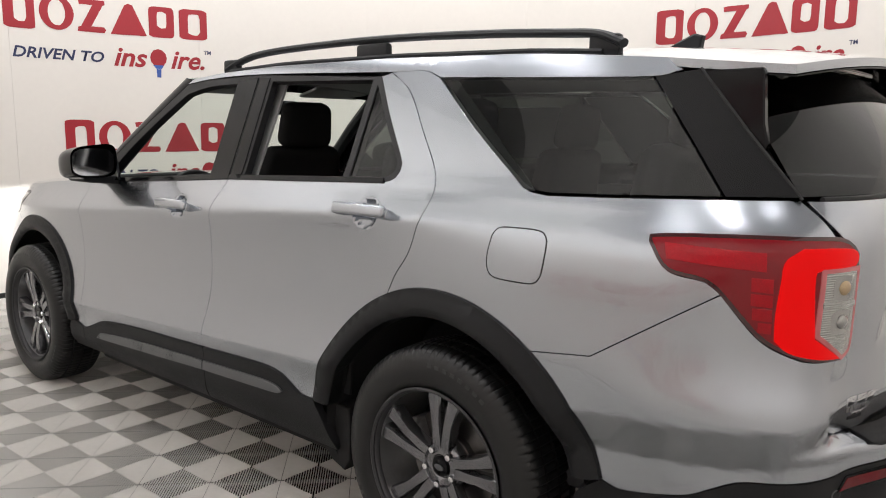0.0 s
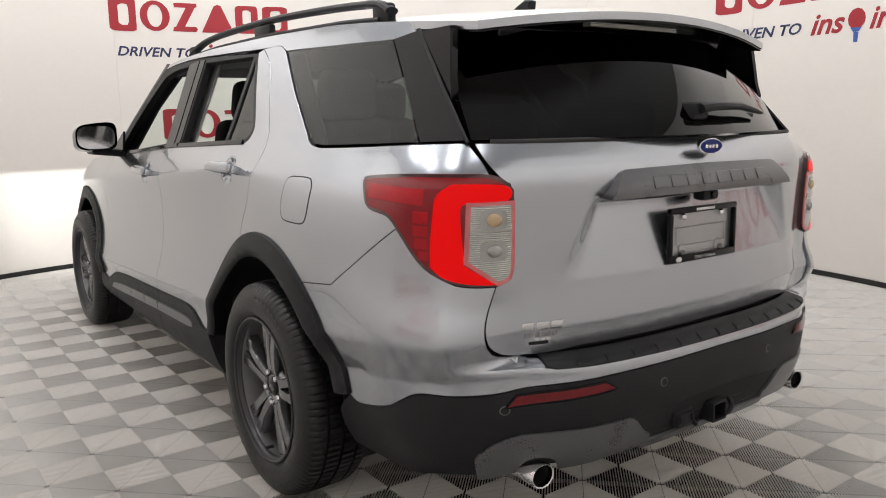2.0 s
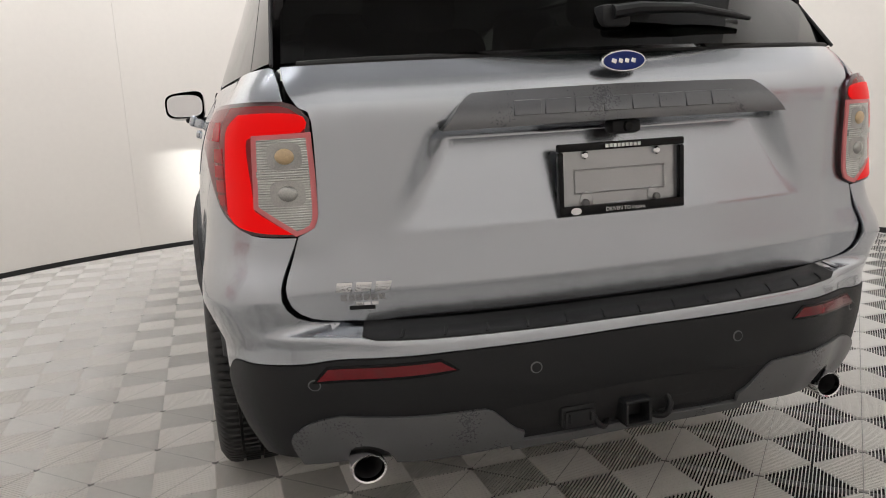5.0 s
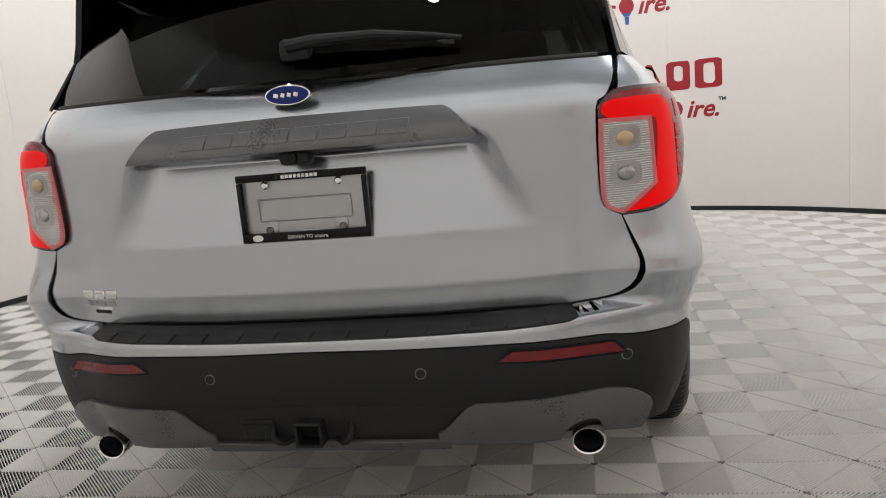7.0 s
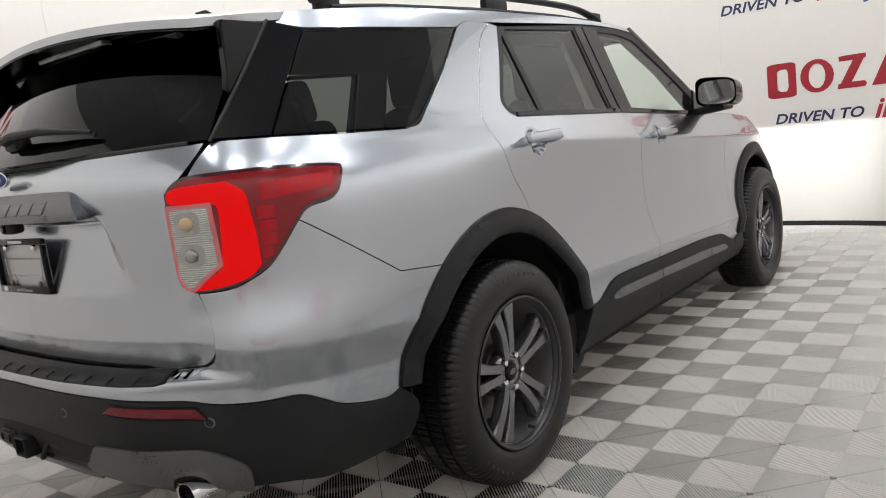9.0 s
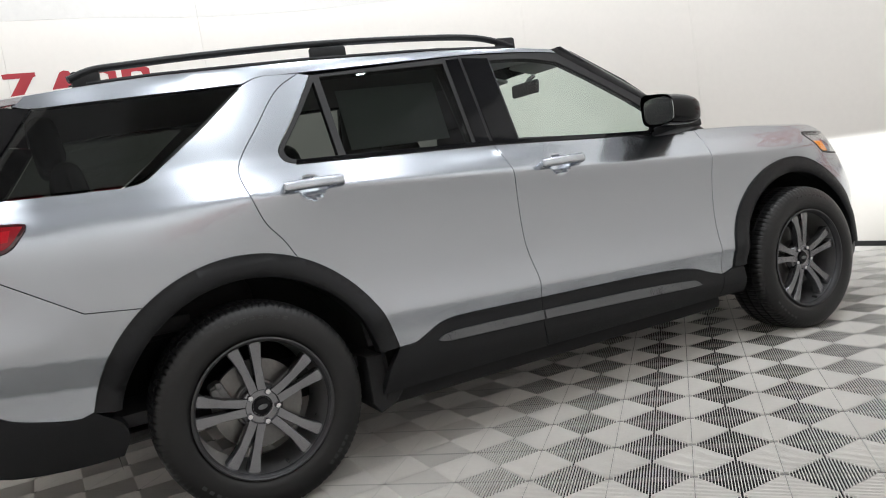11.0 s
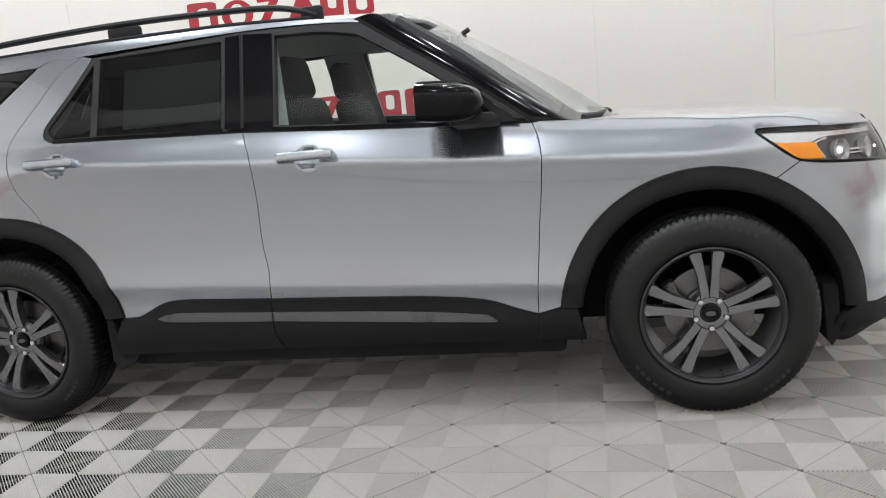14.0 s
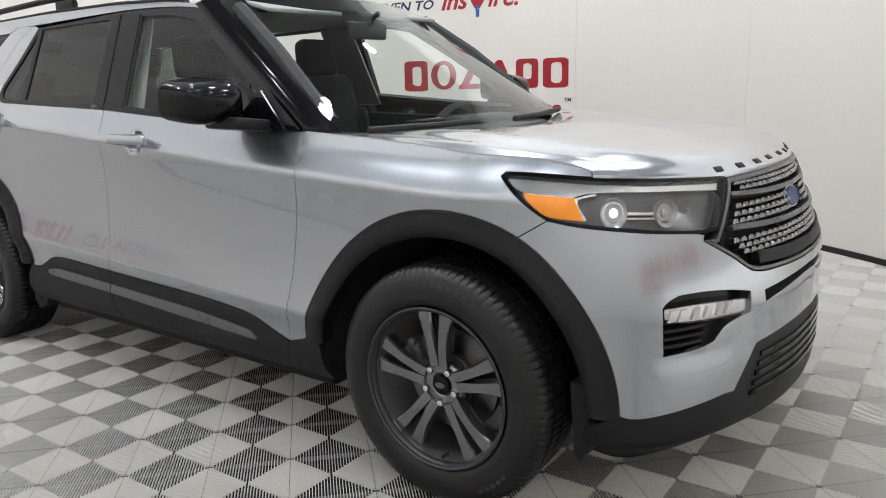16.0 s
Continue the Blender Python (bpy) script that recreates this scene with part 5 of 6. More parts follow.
# front end
def front_end():
    grille_edge = X((.425, 2.222, 1.015), (.47, 2.235, .965), (.57, 2.246, .862), (.612, 2.222, .865), (.53, 2.285, .81), (.445, 2.323, .757), (.298, 2.364, .745)) + [(TOTAL, .742)]
    hl = [tuple(p) for p in HL_BOTTOM[:5]][::-1]
    low = Y(*arc(FY, HUB_Z, F_OUT, A_FB, 1.2, 16))
    low[0] = FB_POINT
    chin = [low[-1]] + X((.80, 2.118, .380), (.727, 2.198, .392), (.579, 2.288, .412), (.534, 2.306, .410))
    lower = X((.534, 2.306, .410), (.488, 2.321, .468), (.43, 2.339, .535)), X((.43, 2.339, .535), (.162, 2.395, .556)) + [(TOTAL, .558)]
    half = open_line([(TOTAL, .742)] + [tuple(p) for p in grille_edge[4:7]][::-1] + [tuple(grille_edge[3])], [tuple(grille_edge[3])] + hl[::-1][1:], [hl[0], FB_POINT], low, chin, lower[0], lower[1])
    pocket = outline(X((.756, 2.168, .698), (.745, 2.18, .716), (.715, 2.198, .730)), X((.715, 2.198, .730), (.645, 2.246, .731), (.56, 2.288, .722), (.470, 2.325, .702)), X((.470, 2.325, .702), (.465, 2.327, .642)), X((.465, 2.327, .642), (.565, 2.287, .627), (.600, 2.275, .604), (.617, 2.267, .585)), X((.617, 2.267, .585), (.675, 2.234, .568), (.752, 2.172, .560)), X((.752, 2.172, .560), (.756, 2.168, .698)), step=.016)
    mirror = lambda p: np.stack([2 * TOTAL - p[:, 0], p[:, 1]], 1)[::-1]  # noqa: E731
    slot = both_ways(open_line([(TOTAL, .692)] + X((.166, 2.394, .689), (.392, 2.349, .657)), X((.392, 2.349, .657), (.402, 2.346, .692)), X((.402, 2.346, .692), (.166, 2.394, .709)) + [(TOTAL, .712)]), front=True)

    def fold(a, z):
        x, y, _, _ = plan(a)
        ledge = ease((x - .50) / .06) * ease((.80 - x) / .05) * ease((.575 - z) / .012) * ease((z - .488) / .07)
        return -.004 * ledge
    bumper = part("front_bumper", panel("front_bumper", both_ways(half, front=True), [pocket, mirror(pocket), slot], lip=.045, step=.025, fine=True, shape=fold), PAINT, car)
    part("intake_slot", panel("intake_slot", grown(ccw(slot), .006), out=-.03, lip=.01, step=.06), UNDER, bumper, "black upper intake slot")
    # lower black apron with its grille
    bottom = [(TOTAL, .235), (s_front(.45), .235)] + X((.60, 2.19, .215), (.74, 2.05, .20)) + Y((1.985, .24))
    half2 = open_line([tuple(lower[1][-1])] + [tuple(p) for p in lower[1][:-1]][::-1], [tuple(p) for p in lower[0]][::-1], [tuple(p) for p in chin][::-1], [low[-1]] + Y((1.985, .33), (1.985, .24)), bottom[::-1])
    apron = part("front_apron", panel("front_apron", both_ways(half2, front=True), out=-.004, lip=.05), CLAD, bumper, "black grained lower apron")
    for k in range(5):
        z = .50 - .028 * k
        sl = both_ways(open_line([(TOTAL, z), (s_front(.40 + .012 * k), z - .012)], [(s_front(.40 + .012 * k), z - .012), (s_front(.40 + .012 * k), z + .0)], [(s_front(.40 + .012 * k), z + .0), (TOTAL, z + .012)]), front=True)
        part("apron_slat", panel("apron_slat", sl, out=.002, lip=.012, gap=0, step=.06), BLACK_GLOSS, apron)
    for side in (-1, 1):
        part("lamp_pocket", panel("lamp_pocket", grown(ccw(pocket), .008), side=side, out=-.042, lip=.01, step=.05), BLACK_GLOSS, bumper, "black lamp pocket")
        for k in range(3):
            z = .618 - .022 * k
            sl = outline(X((.748, 2.175, z)), X((.62 + .01 * k, 2.262, z + .006)), X((.62 + .01 * k, 2.262, z + .013)), X((.748, 2.175, z + .008)), step=.02)
            part("pocket_slat", panel("pocket_slat", sl, side=side, out=-.022, lip=.02, gap=0, step=.05), CLAD, bumper)
        drl = outline(X((.752, 2.173, .694), (.68, 2.225, .698), (.576, 2.282, .694), (.470, 2.325, .682)), X((.470, 2.325, .682), (.468, 2.326, .640)), X((.468, 2.326, .640), (.593, 2.278, .645), (.70, 2.21, .650), (.752, 2.174, .662)), X((.752, 2.174, .662), (.752, 2.173, .694)), step=.016)
        d = part("running_lamp", panel("running_lamp", drl, side=side, out=-.012, lip=.03, step=.03, fine=True), LAMP_SILVER, bumper, "clear running lamp with bright facets")
        part("lamp_cover", panel("lamp_cover", drl, side=side, out=.001, lip=.012, step=.04, fine=True), LENS, d)
        for k in range(6):
            a = along(.735 - .036 * k, 2.19 + .021 * k)
            f = outline([(a, .656)], [(a - .018, .656)], [(a - .006, .688)], [(a + .010, .688)], step=.02)
            part("lamp_facet", panel("lamp_facet", f, side=side, out=-.006, lip=.008, gap=0, step=.02), WHITE_INK if k > 1 else LAMP_SILVER, d)
        head_lamp(side)
    # grille
    half = open_line([(TOTAL, 1.022)] + X((.2, 2.27, 1.020), (.415, 2.222, 1.015)), X((.415, 2.222, 1.015), (.47, 2.235, .965), (.565, 2.246, .866)), X((.565, 2.246, .866), (.606, 2.224, .866)), X((.606, 2.224, .866), (.53, 2.285, .812), (.445, 2.323, .760), (.298, 2.364, .748)) + [(TOTAL, .745)])
    line = both_ways(half, front=True)
    g = part("grille", panel("grille", line, out=-.045, lip=.02, step=.05, gap=0), UNDER, car, "dark grey grille with three rows of small wedges")
    part("grille_surround", panel("grille_surround", line, [grown(ccw(line), -.010)], out=.002, lip=.04, gap=.001, step=.03, fine=True), TRIM_GREY, g)
    for k, (za, zb) in enumerate(((.958, .972), (.868, .884), (.762, .800))):
        xe = (.46, .50, .41)[k]
        b = both_ways(open_line([(TOTAL, za), (s_front(xe * .6), za + .002), (s_front(xe), za + .012)], [(s_front(xe), za + .012), (s_front(xe), zb + .008)], [(s_front(xe), zb + .008), (s_front(xe * .6), zb)] + [(TOTAL, zb - .004)]), front=True)
        part("grille_bar", panel("grille_bar", b, out=-.002, lip=.03, gap=0, step=.03, fine=True), TRIM_GREY if k < 2 else CLAD, g, "grey cross bar")
    wedge = None
    for r, z in enumerate((1.006, .990, .942, .920, .900, .850, .832, .814)):
        xe = (.40, .41, .44, .46, .47, .52, .50, .47)[r]
        n = int(xe / .036)
        for k in range(-n, n + 1):
            x = (k + (.5 if r % 2 else 0)) * .036
            if abs(x) > xe or (abs(x) < .085 and .85 < z < .99):
                continue
            a = s_front(abs(x))
            p, nn = lift(np.array([a]), np.array([z]), -.022)[0], skin_normal(np.array([a]), np.array([z]))[0]
            if wedge is None:
                bm = bmesh.new()
                add_box(bm, (0, 0, 0), (.031, .026, .0155), None, .003, 1, taper=(.7, 1))
                wedge = bpy.data.meshes.new("grille_wedge")
                bm.to_mesh(wedge)
                bm.free()
                wedge.materials.append(DARK_CHROME)
            ob = new("grille_wedge", wedge)
            ob.parent = g
            sx = 1 if x >= 0 else -1
            ob.matrix_basis = Matrix.Translation((sx * p[0], p[1], p[2])) @ Euler((radians(18), 0, math.atan2(-sx * nn[0], nn[1]))).to_matrix().to_4x4()
    for name, rx, rz, d, mat in (("oval_rim", .088, .036, .0, CHROME), ("oval_field", .080, .030, -.004, BLUE)):
        bm = bmesh.new()
        prism(bm, [(rx * math.cos(a), rz * math.sin(a)) for a in np.linspace(0, 2 * math.pi, 41)[:-1]], .03, lambda u, v, h, d=d: (u, 2.332 - d - h - (v + .04) * .35, .915 + v), .002)
        part(name, bm, mat, g)


def head_lamp(side):
    line = outline(HL_TOP, [HL_TOP[-1], HL_BOTTOM[0]], HL_BOTTOM)
    hl = part("head_lamp", panel("head_lamp", grown(ccw(line), .002), side=side, out=-.030, lip=.02, gap=0, step=.04, fine=True), LAMP_DARK, car, "clear head lamp with an amber corner")
    part("lamp_rim", panel("lamp_rim", line, [grown(ccw(line), -.009)], side=side, out=.001, lip=.035, gap=.001, step=.03, fine=True), BLACK_GLOSS, hl)
    strip = outline(X((.822, 1.716, 1.046), (.742, 1.962, 1.033), (.593, 2.139, 1.024), (.432, 2.219, 1.015)), X((.432, 2.219, 1.015), (.450, 2.222, .992)), X((.450, 2.222, .992), (.6, 2.15, 1.004), (.75, 1.98, 1.008), (.80, 1.915, .993)), X((.80, 1.915, .993), (.838, 1.79, 1.003), (.838, 1.745, 1.020)), X((.838, 1.745, 1.020), (.822, 1.716, 1.046)), step=.018)
    part("light_strip", panel("light_strip", strip, side=side, out=-.013, lip=.015, gap=.001, step=.03, fine=True), LAMP_SILVER, hl, "bright reflector strip")
    amb = outline(X((.838, 1.785, 1.002), (.797, 1.924, .991)), X((.797, 1.924, .991), (.807, 1.951, .930)), X((.807, 1.951, .930), (.837, 1.856, .937), (.846, 1.81, .962)), X((.846, 1.81, .962), (.838, 1.785, 1.002)), step=.015)
    part("turn_signal", panel("turn_signal", amb, side=side, out=-.010, lip=.012, gap=0, step=.02, fine=True), AMBER, hl, "amber turn signal")
    edge = outline(X((.797, 1.924, .991), (.77, 1.965, 1.006)), X((.77, 1.965, 1.006), (.765, 1.972, 1.000)), X((.765, 1.972, 1.000), (.792, 1.932, .985), (.802, 1.957, .932)), X((.802, 1.957, .932), (.807, 1.951, .928)), X((.807, 1.951, .928), (.797, 1.924, .991)), step=.015)
    part("lamp_edge", panel("lamp_edge", edge, side=side, out=-.011, lip=.012, gap=0, step=.03), LAMP_SILVER, hl)
    for (x, y, z, r, mat) in ((.748, 2.02, .958, .034, LAMP_WHITE), (.655, 2.118, .955, .032, LENS_GLASS)):
        a = along(x, y)
        q, n = lift(np.array([a]), np.array([z]), -.034)[0], skin_normal(np.array([a]), np.array([z]))[0]
        m = Matrix.Translation(q * [side, 1, 1]) @ Vector((side * n[0], n[1], n[2] * .3)).to_track_quat("X", "Z").to_matrix().to_4x4()
        for name, line3, mt in (("lamp_bowl", [(.0, r * 1.05), (.018, r * 1.12), (.022, r * 1.08), (.020, r), (.010, r * .72), (.008, 0)], LENS_GLASS), ("projector_lens", [(.008, r * .36), (.014, r * .33), (.017, r * .2), (.018, 0)], mat)):
            bm = lathe(line3, 28, "x")
            bmesh.ops.transform(bm, matrix=m @ Matrix.Diagonal((1, 1, 1.15, 1)), verts=bm.verts)
            part(name, bm, mt, hl)
    for z0, z1 in ((.950, .957), (.938, .942)):
        sl = outline(X((.725, 2.045, z0)), X((.672, 2.10, z0 - .002)), X((.672, 2.10, z1 - .002)), X((.725, 2.045, z1)), step=.02)
        part("lamp_fin", panel("lamp_fin", sl, side=side, out=-.018, lip=.010, gap=0, step=.04), LAMP_SILVER, hl)
    a = along(.60, 2.165)
    p = Vector(skin(np.array([a]), np.array([.940]))[0] * [side, 1, 1])
    beam = bpy.data.lights.new("low_beam", "SPOT")
    beam.energy, beam.spot_size, beam.spot_blend, beam.shadow_soft_size, beam.color = 120, radians(66), 1.0, .0003, (1.0, 1.0, .97)
    ob = new("low_beam", beam)
    ob.parent = car
    eye = p + Vector((0, -.029, 0))
    ob.matrix_basis = look(eye, eye + Vector((0, 1, -.12)))
    box_part("beam_shield", p + Vector((0, -.0105, .0067)), (.026, .003, .0138), LAMP_DARK, hl, bevel=.0)
    part("lamp_cover", panel("lamp_cover", grown(ccw(line), -.004), side=side, out=.0, lip=.012, gap=0, step=.05, fine=True), LENS, hl, "clear cover")


def door_mirror(side):
    m = empty("door_mirror", car)
    bm = bmesh.new()
    n, k = 22, 28
    rows = []
    for i in range(n + 1):
        t = i / n
        y = .515 + .235 * t
        r = (1 - t ** 3.6) ** .42 * (1 - .06 * (1 - t))
        r = max(r, .02)
        row = []
        for j in range(k):
            a = 2 * math.pi * j / k
            ca, sa = math.cos(a), math.sin(a)
            x = 1.005 - .012 * t + .112 * r * math.copysign(abs(ca) ** .5, ca)
            z = 1.266 - .022 * t + .078 * r * math.copysign(abs(sa) ** .5, sa) - .10 * (x - 1.0) * (sa > 0)
            row.append(bm.verts.new((side * x, y, z)))
        rows.append(row)
    for p, q in zip(rows, rows[1:]):
        for j in range(k):
            bm.faces.new((p[j], q[j], q[(j + 1) % k], p[(j + 1) % k]))
    bm.faces.new(rows[-1])
    part("mirror_shell", bm, BLACK_GLOSS, m, "gloss black mirror cap")
    bm = bmesh.new()
    prism(bm, [(1.005 + .098 * math.copysign(abs(math.cos(a)) ** .62, math.cos(a)), 1.262 + .064 * math.copysign(abs(math.sin(a)) ** .62, math.sin(a))) for a in np.linspace(0, 2 * math.pi, 33)[:-1]], .012, lambda u, v, h: (side * u, .522 + h, v), .003)
    part("mirror_glass", bm, CHROME, m, "mirror glass")
    box_part("mirror_foot", (side * .925, .70, 1.178), (.17, .17, .042), CLAD, m, rot=Euler((0, side * -.12, 0)).to_matrix(), bevel=.012, label="black mirror foot")
    bm = bmesh.new()
    prism(bm, [(.58, 1.172), (.86, 1.160), (.70, 1.290)], .012, lambda u, v, h: (side * (.868 - (v - 1.16) * .36 - h), u, v), .002)
    part("mirror_base", bm, BLACK_GLOSS, m)


# ---- wheels ----
def tyre_mesh():
    W, R, r0 = .1275, .3855, .262
    prof_pts = [(-W + .02, r0 - .012), (-W + .004, r0 + .006), (-W - .004, r0 + .045), (-W + .002, r0 + .085), (-W + .014, R - .018), (-W + .026, R - .006), (-W + .044, R - .001),
                (-.062, R), (-.0615, R - .008), (-.0525, R - .008), (-.052, R + .001), (-.006, R + .002), (-.0055, R - .008), (.0055, R - .008), (.006, R + .002), (.052, R + .001), (.0525, R - .008), (.0615, R - .008), (.062, R),
                (W - .044, R - .001), (W - .026, R - .006), (W - .014, R - .018), (W - .002, R - .038), (W + .004, r0 + .060), (W + .0045, r0 + .030), (W - .002, r0 + .010), (W - .012, r0 + .001), (W - .02, r0 - .012)]

    def cut(i, j):
        return -.005 if (j in (5, 6, 7, 18, 19, 20) and i % 5 == 0) else -.0022 if (j in (4, 21) and i % 5 == 0) else (-.005 if j in (10, 11, 14, 15) and i % 5 == 0 else 0)
    return lathe(prof_pts, 480, "x", cut)


def rim_parts():
    """Outer side is +x; places from the wheel's middle."""
    out = {}
    out["barrel"] = lathe([(.099, .2445), (.098, .243), (.02, .236), (-.10, .232), (-.115, .25), (-.12, .262)], 72, "x")
    bm = bmesh.new()
    for k in range(5):
        for sgn in (-1, 1):
            a0 = math.radians(90 + 72 * k)
            inner = [(.060, .0), (.088, .004), (.112, .034), (.15, .052), (.19, .060), (.246, .070)]
            outer = [(.246, .290), (.20, .272), (.15, .276), (.10, .355), (.075, .46), (.060, .56)]
            line = [(r, sgn * a) for r, a in inner + outer]

            def to3(u, v, h, a0=a0):
                face = .092 - .024 * (1 - min(u / .246, 1)) ** 1.0 + .010 * math.sin(math.pi * min(u / .246, 1))
                return (face - h, u * math.cos(a0 + v), u * math.sin(a0 + v))
            P = ccw(resample(np.array(line + line[:1], float) * [1, .2], .02)[:-1])
            top = grown(P, -.0042)
            P, top = P / [1, .2], top / [1, .2]
            rings = [(top, 0.0), (P, .0065), (P, .040)]
            vs = [[bm.verts.new(to3(u, v, h)) for u, v in ring] for ring, h in rings]
            n = len(P)
            bm.faces.new(vs[0])
            for a, b in zip(vs, vs[1:]):
                for i in range(n):
                    bm.faces.new((a[i], b[i], b[(i + 1) % n], a[(i + 1) % n]))
    out["spokes"] = bm
    out["hub"] = lathe([(.02, .085), (.052, .083), (.066, .076), (.073, .066), (.074, .040), (.070, .034), (.070, 0)], 50, "x")
    out["lip"] = lathe([(.085, .2435), (.100, .243), (.112, .246), (.116, .250), (.122, .2505), (.1265, .2565), (.124, .2625)], 72, "x")
    out["cap"] = lathe([(.060, .033), (.074, .033), (.079, .030), (.081, .02), (.082, 0)], 32, "x")
    out["disc"] = lathe([(-.012, .168), (.012, .168), (.012, .095), (.03, .090), (.034, .06), (.034, 0)], 60, "x")
    bm = bmesh.new()
    add_box(bm, (0, -.125, .052), (.075, .052, .13), Euler((.38, 0, 0)).to_matrix(), .014, 2)
    add_box(bm, (.025, -.142, .058), (.04, .03, .085), Euler((.38, 0, 0)).to_matrix(), .008, 2)
    for s in (-1, 1):
        add_box(bm, (.035, -.118 - .018 * s, .055 + .052 * s), (.03, .026, .026), None, .008, 2)
    out["caliper"] = bm
    return out


def wheels():
    tyre = None
    for side in (-1, 1):
        for y, nm in ((FY, "front"), (RY, "rear")):
            m = pose(side * .8225, y, .3855, 0, 0, 0 if side > 0 else 180)
            spin = {(1, "front"): 2, (1, "rear"): 8, (-1, "front"): 20, (-1, "rear"): -6}[(side, nm)]
            w = empty("wheel", car, m @ pose(0, 0, 0, spin))
            tagged(w, label="dark grey ten-spoke alloy wheel with black tyre")
            if tyre is None:
                src = rim_parts()
                t = part("tyre", tyre_mesh(), TYRE_RUBBER, w, "black road tyre")
                b = part("rim_barrel", src["barrel"], RIM_BARREL, w)
                s = part("rim_spokes", src["spokes"], RIM, w, "dark grey twin spokes")
                h = part("rim_hub", src["hub"], RIM, w)
                l = part("rim_lip", src["lip"], RIM_LIP, w)
                c = part("centre_cap", src["cap"], BLACK_GLOSS, w)
                d = part("brake_disc", src["disc"], STEEL, w)
                k = part("brake_caliper", src["caliper"], CAST, w)
                bm = bmesh.new()
                prism(bm, [(.018 * math.cos(a), .009 * math.sin(a)) for a in np.linspace(0, 2 * math.pi, 25)[:-1]], .004, lambda u, v, h: (.085 - h, u, v), .001)
                e = part("cap_oval", bm, TRIM_GREY, w)
                bm = lathe([(.066, .0125), (.085, .0125), (.089, .010), (.091, .005), (.091, 0)], 6, "x")
                nut = part("wheel_nut", bm, CHROME, w)
                nut_me = nut.data
                bpy.data.objects.remove(nut)
                bm = bmesh.new()
                add_box(bm, (0, 0, 0), (.0022, .019, .017), None, .0006, 1)
                marks = part("sidewall_bar", bm, TYRE_MARK, w)
                mark_me = marks.data
                bpy.data.objects.remove(marks)
                bm = lathe([(.10, .006), (.128, .006), (.130, .003), (.130, 0)], 10, "x")
                bmesh.ops.translate(bm, verts=bm.verts, vec=(-.012, .02, -.222))
                valve = part("tyre_valve", bm, RUBBER_SEAL, w)
                tyre = [(o.name.split(".")[0], o.data, o.get("label", "")) for o in (t, b, s, h, l, c, d, e, valve)]
                cal = k.data
                k.parent = car
                k.name = "brake_caliper"
                k.matrix_basis = m
            else:
                for n_, me, lab in tyre:
                    part(n_, me, None, w, lab)
                k = part("brake_caliper", cal, None, car)
                k.matrix_basis = m
            for a0, count, step_a in ((60, 8, 5.2), (212, 6, 5.2), (300, 5, 4.5)):
                for i in range(count):
                    a = radians(a0 + step_a * i)
                    part("sidewall_bar", mark_me, None, w).matrix_basis = pose(.1285, .333 * math.cos(a), .333 * math.sin(a), a0 + step_a * i)
            for j in range(5):
                a = radians(90 + 36 + 72 * j)
                ob = part("wheel_nut", nut_me, None, w)
                ob.matrix_basis = pose(0, .0572 * math.cos(a), .0572 * math.sin(a))


# ---- cabin and underside ----
def seat(name, x, y, z, back=.20, width=.50, parent=None, rest=True):
    s = empty(name, parent)
    bm = bmesh.new()
    add_box(bm, (x, y, z), (width, .50, .15), Euler((.06, 0, 0)).to_matrix(), .05, 3)
    for sx in (-1, 1):
        add_box(bm, (x + sx * width * .43, y, z + .03), (.09, .46, .16), Euler((.06, 0, 0)).to_matrix(), .04, 3)
    part("seat_cushion", bm, SEAT, s)
    bm = bmesh.new()
    add_box(bm, (x, y - .30, z + .34), (width, .14, .62), Euler((back, 0, 0)).to_matrix(), .055, 3, taper=(.82, .8))
    for sx in (-1, 1):
        add_box(bm, (x + sx * width * .40, y - .265, z + .26), (.09, .15, .42), Euler((back, 0, 0)).to_matrix(), .04, 3)
    part("seat_back", bm, SEAT, s)
    if rest:
        bm = bmesh.new()
        add_box(bm, (x, y - .385, z + .735), (.27, .11, .20), Euler((back * .8, 0, 0)).to_matrix(), .045, 3, taper=(.9, .9))
        part("headrest", bm, SEAT, s)
        bm = bmesh.new()
        for sx in (-1, 1):
            tube(bm, [(x + sx * .06, y - .36, z + .58), (x + sx * .06, y - .375, z + .70)], .007, 8)
        part("headrest_post", bm, CHROME, s)


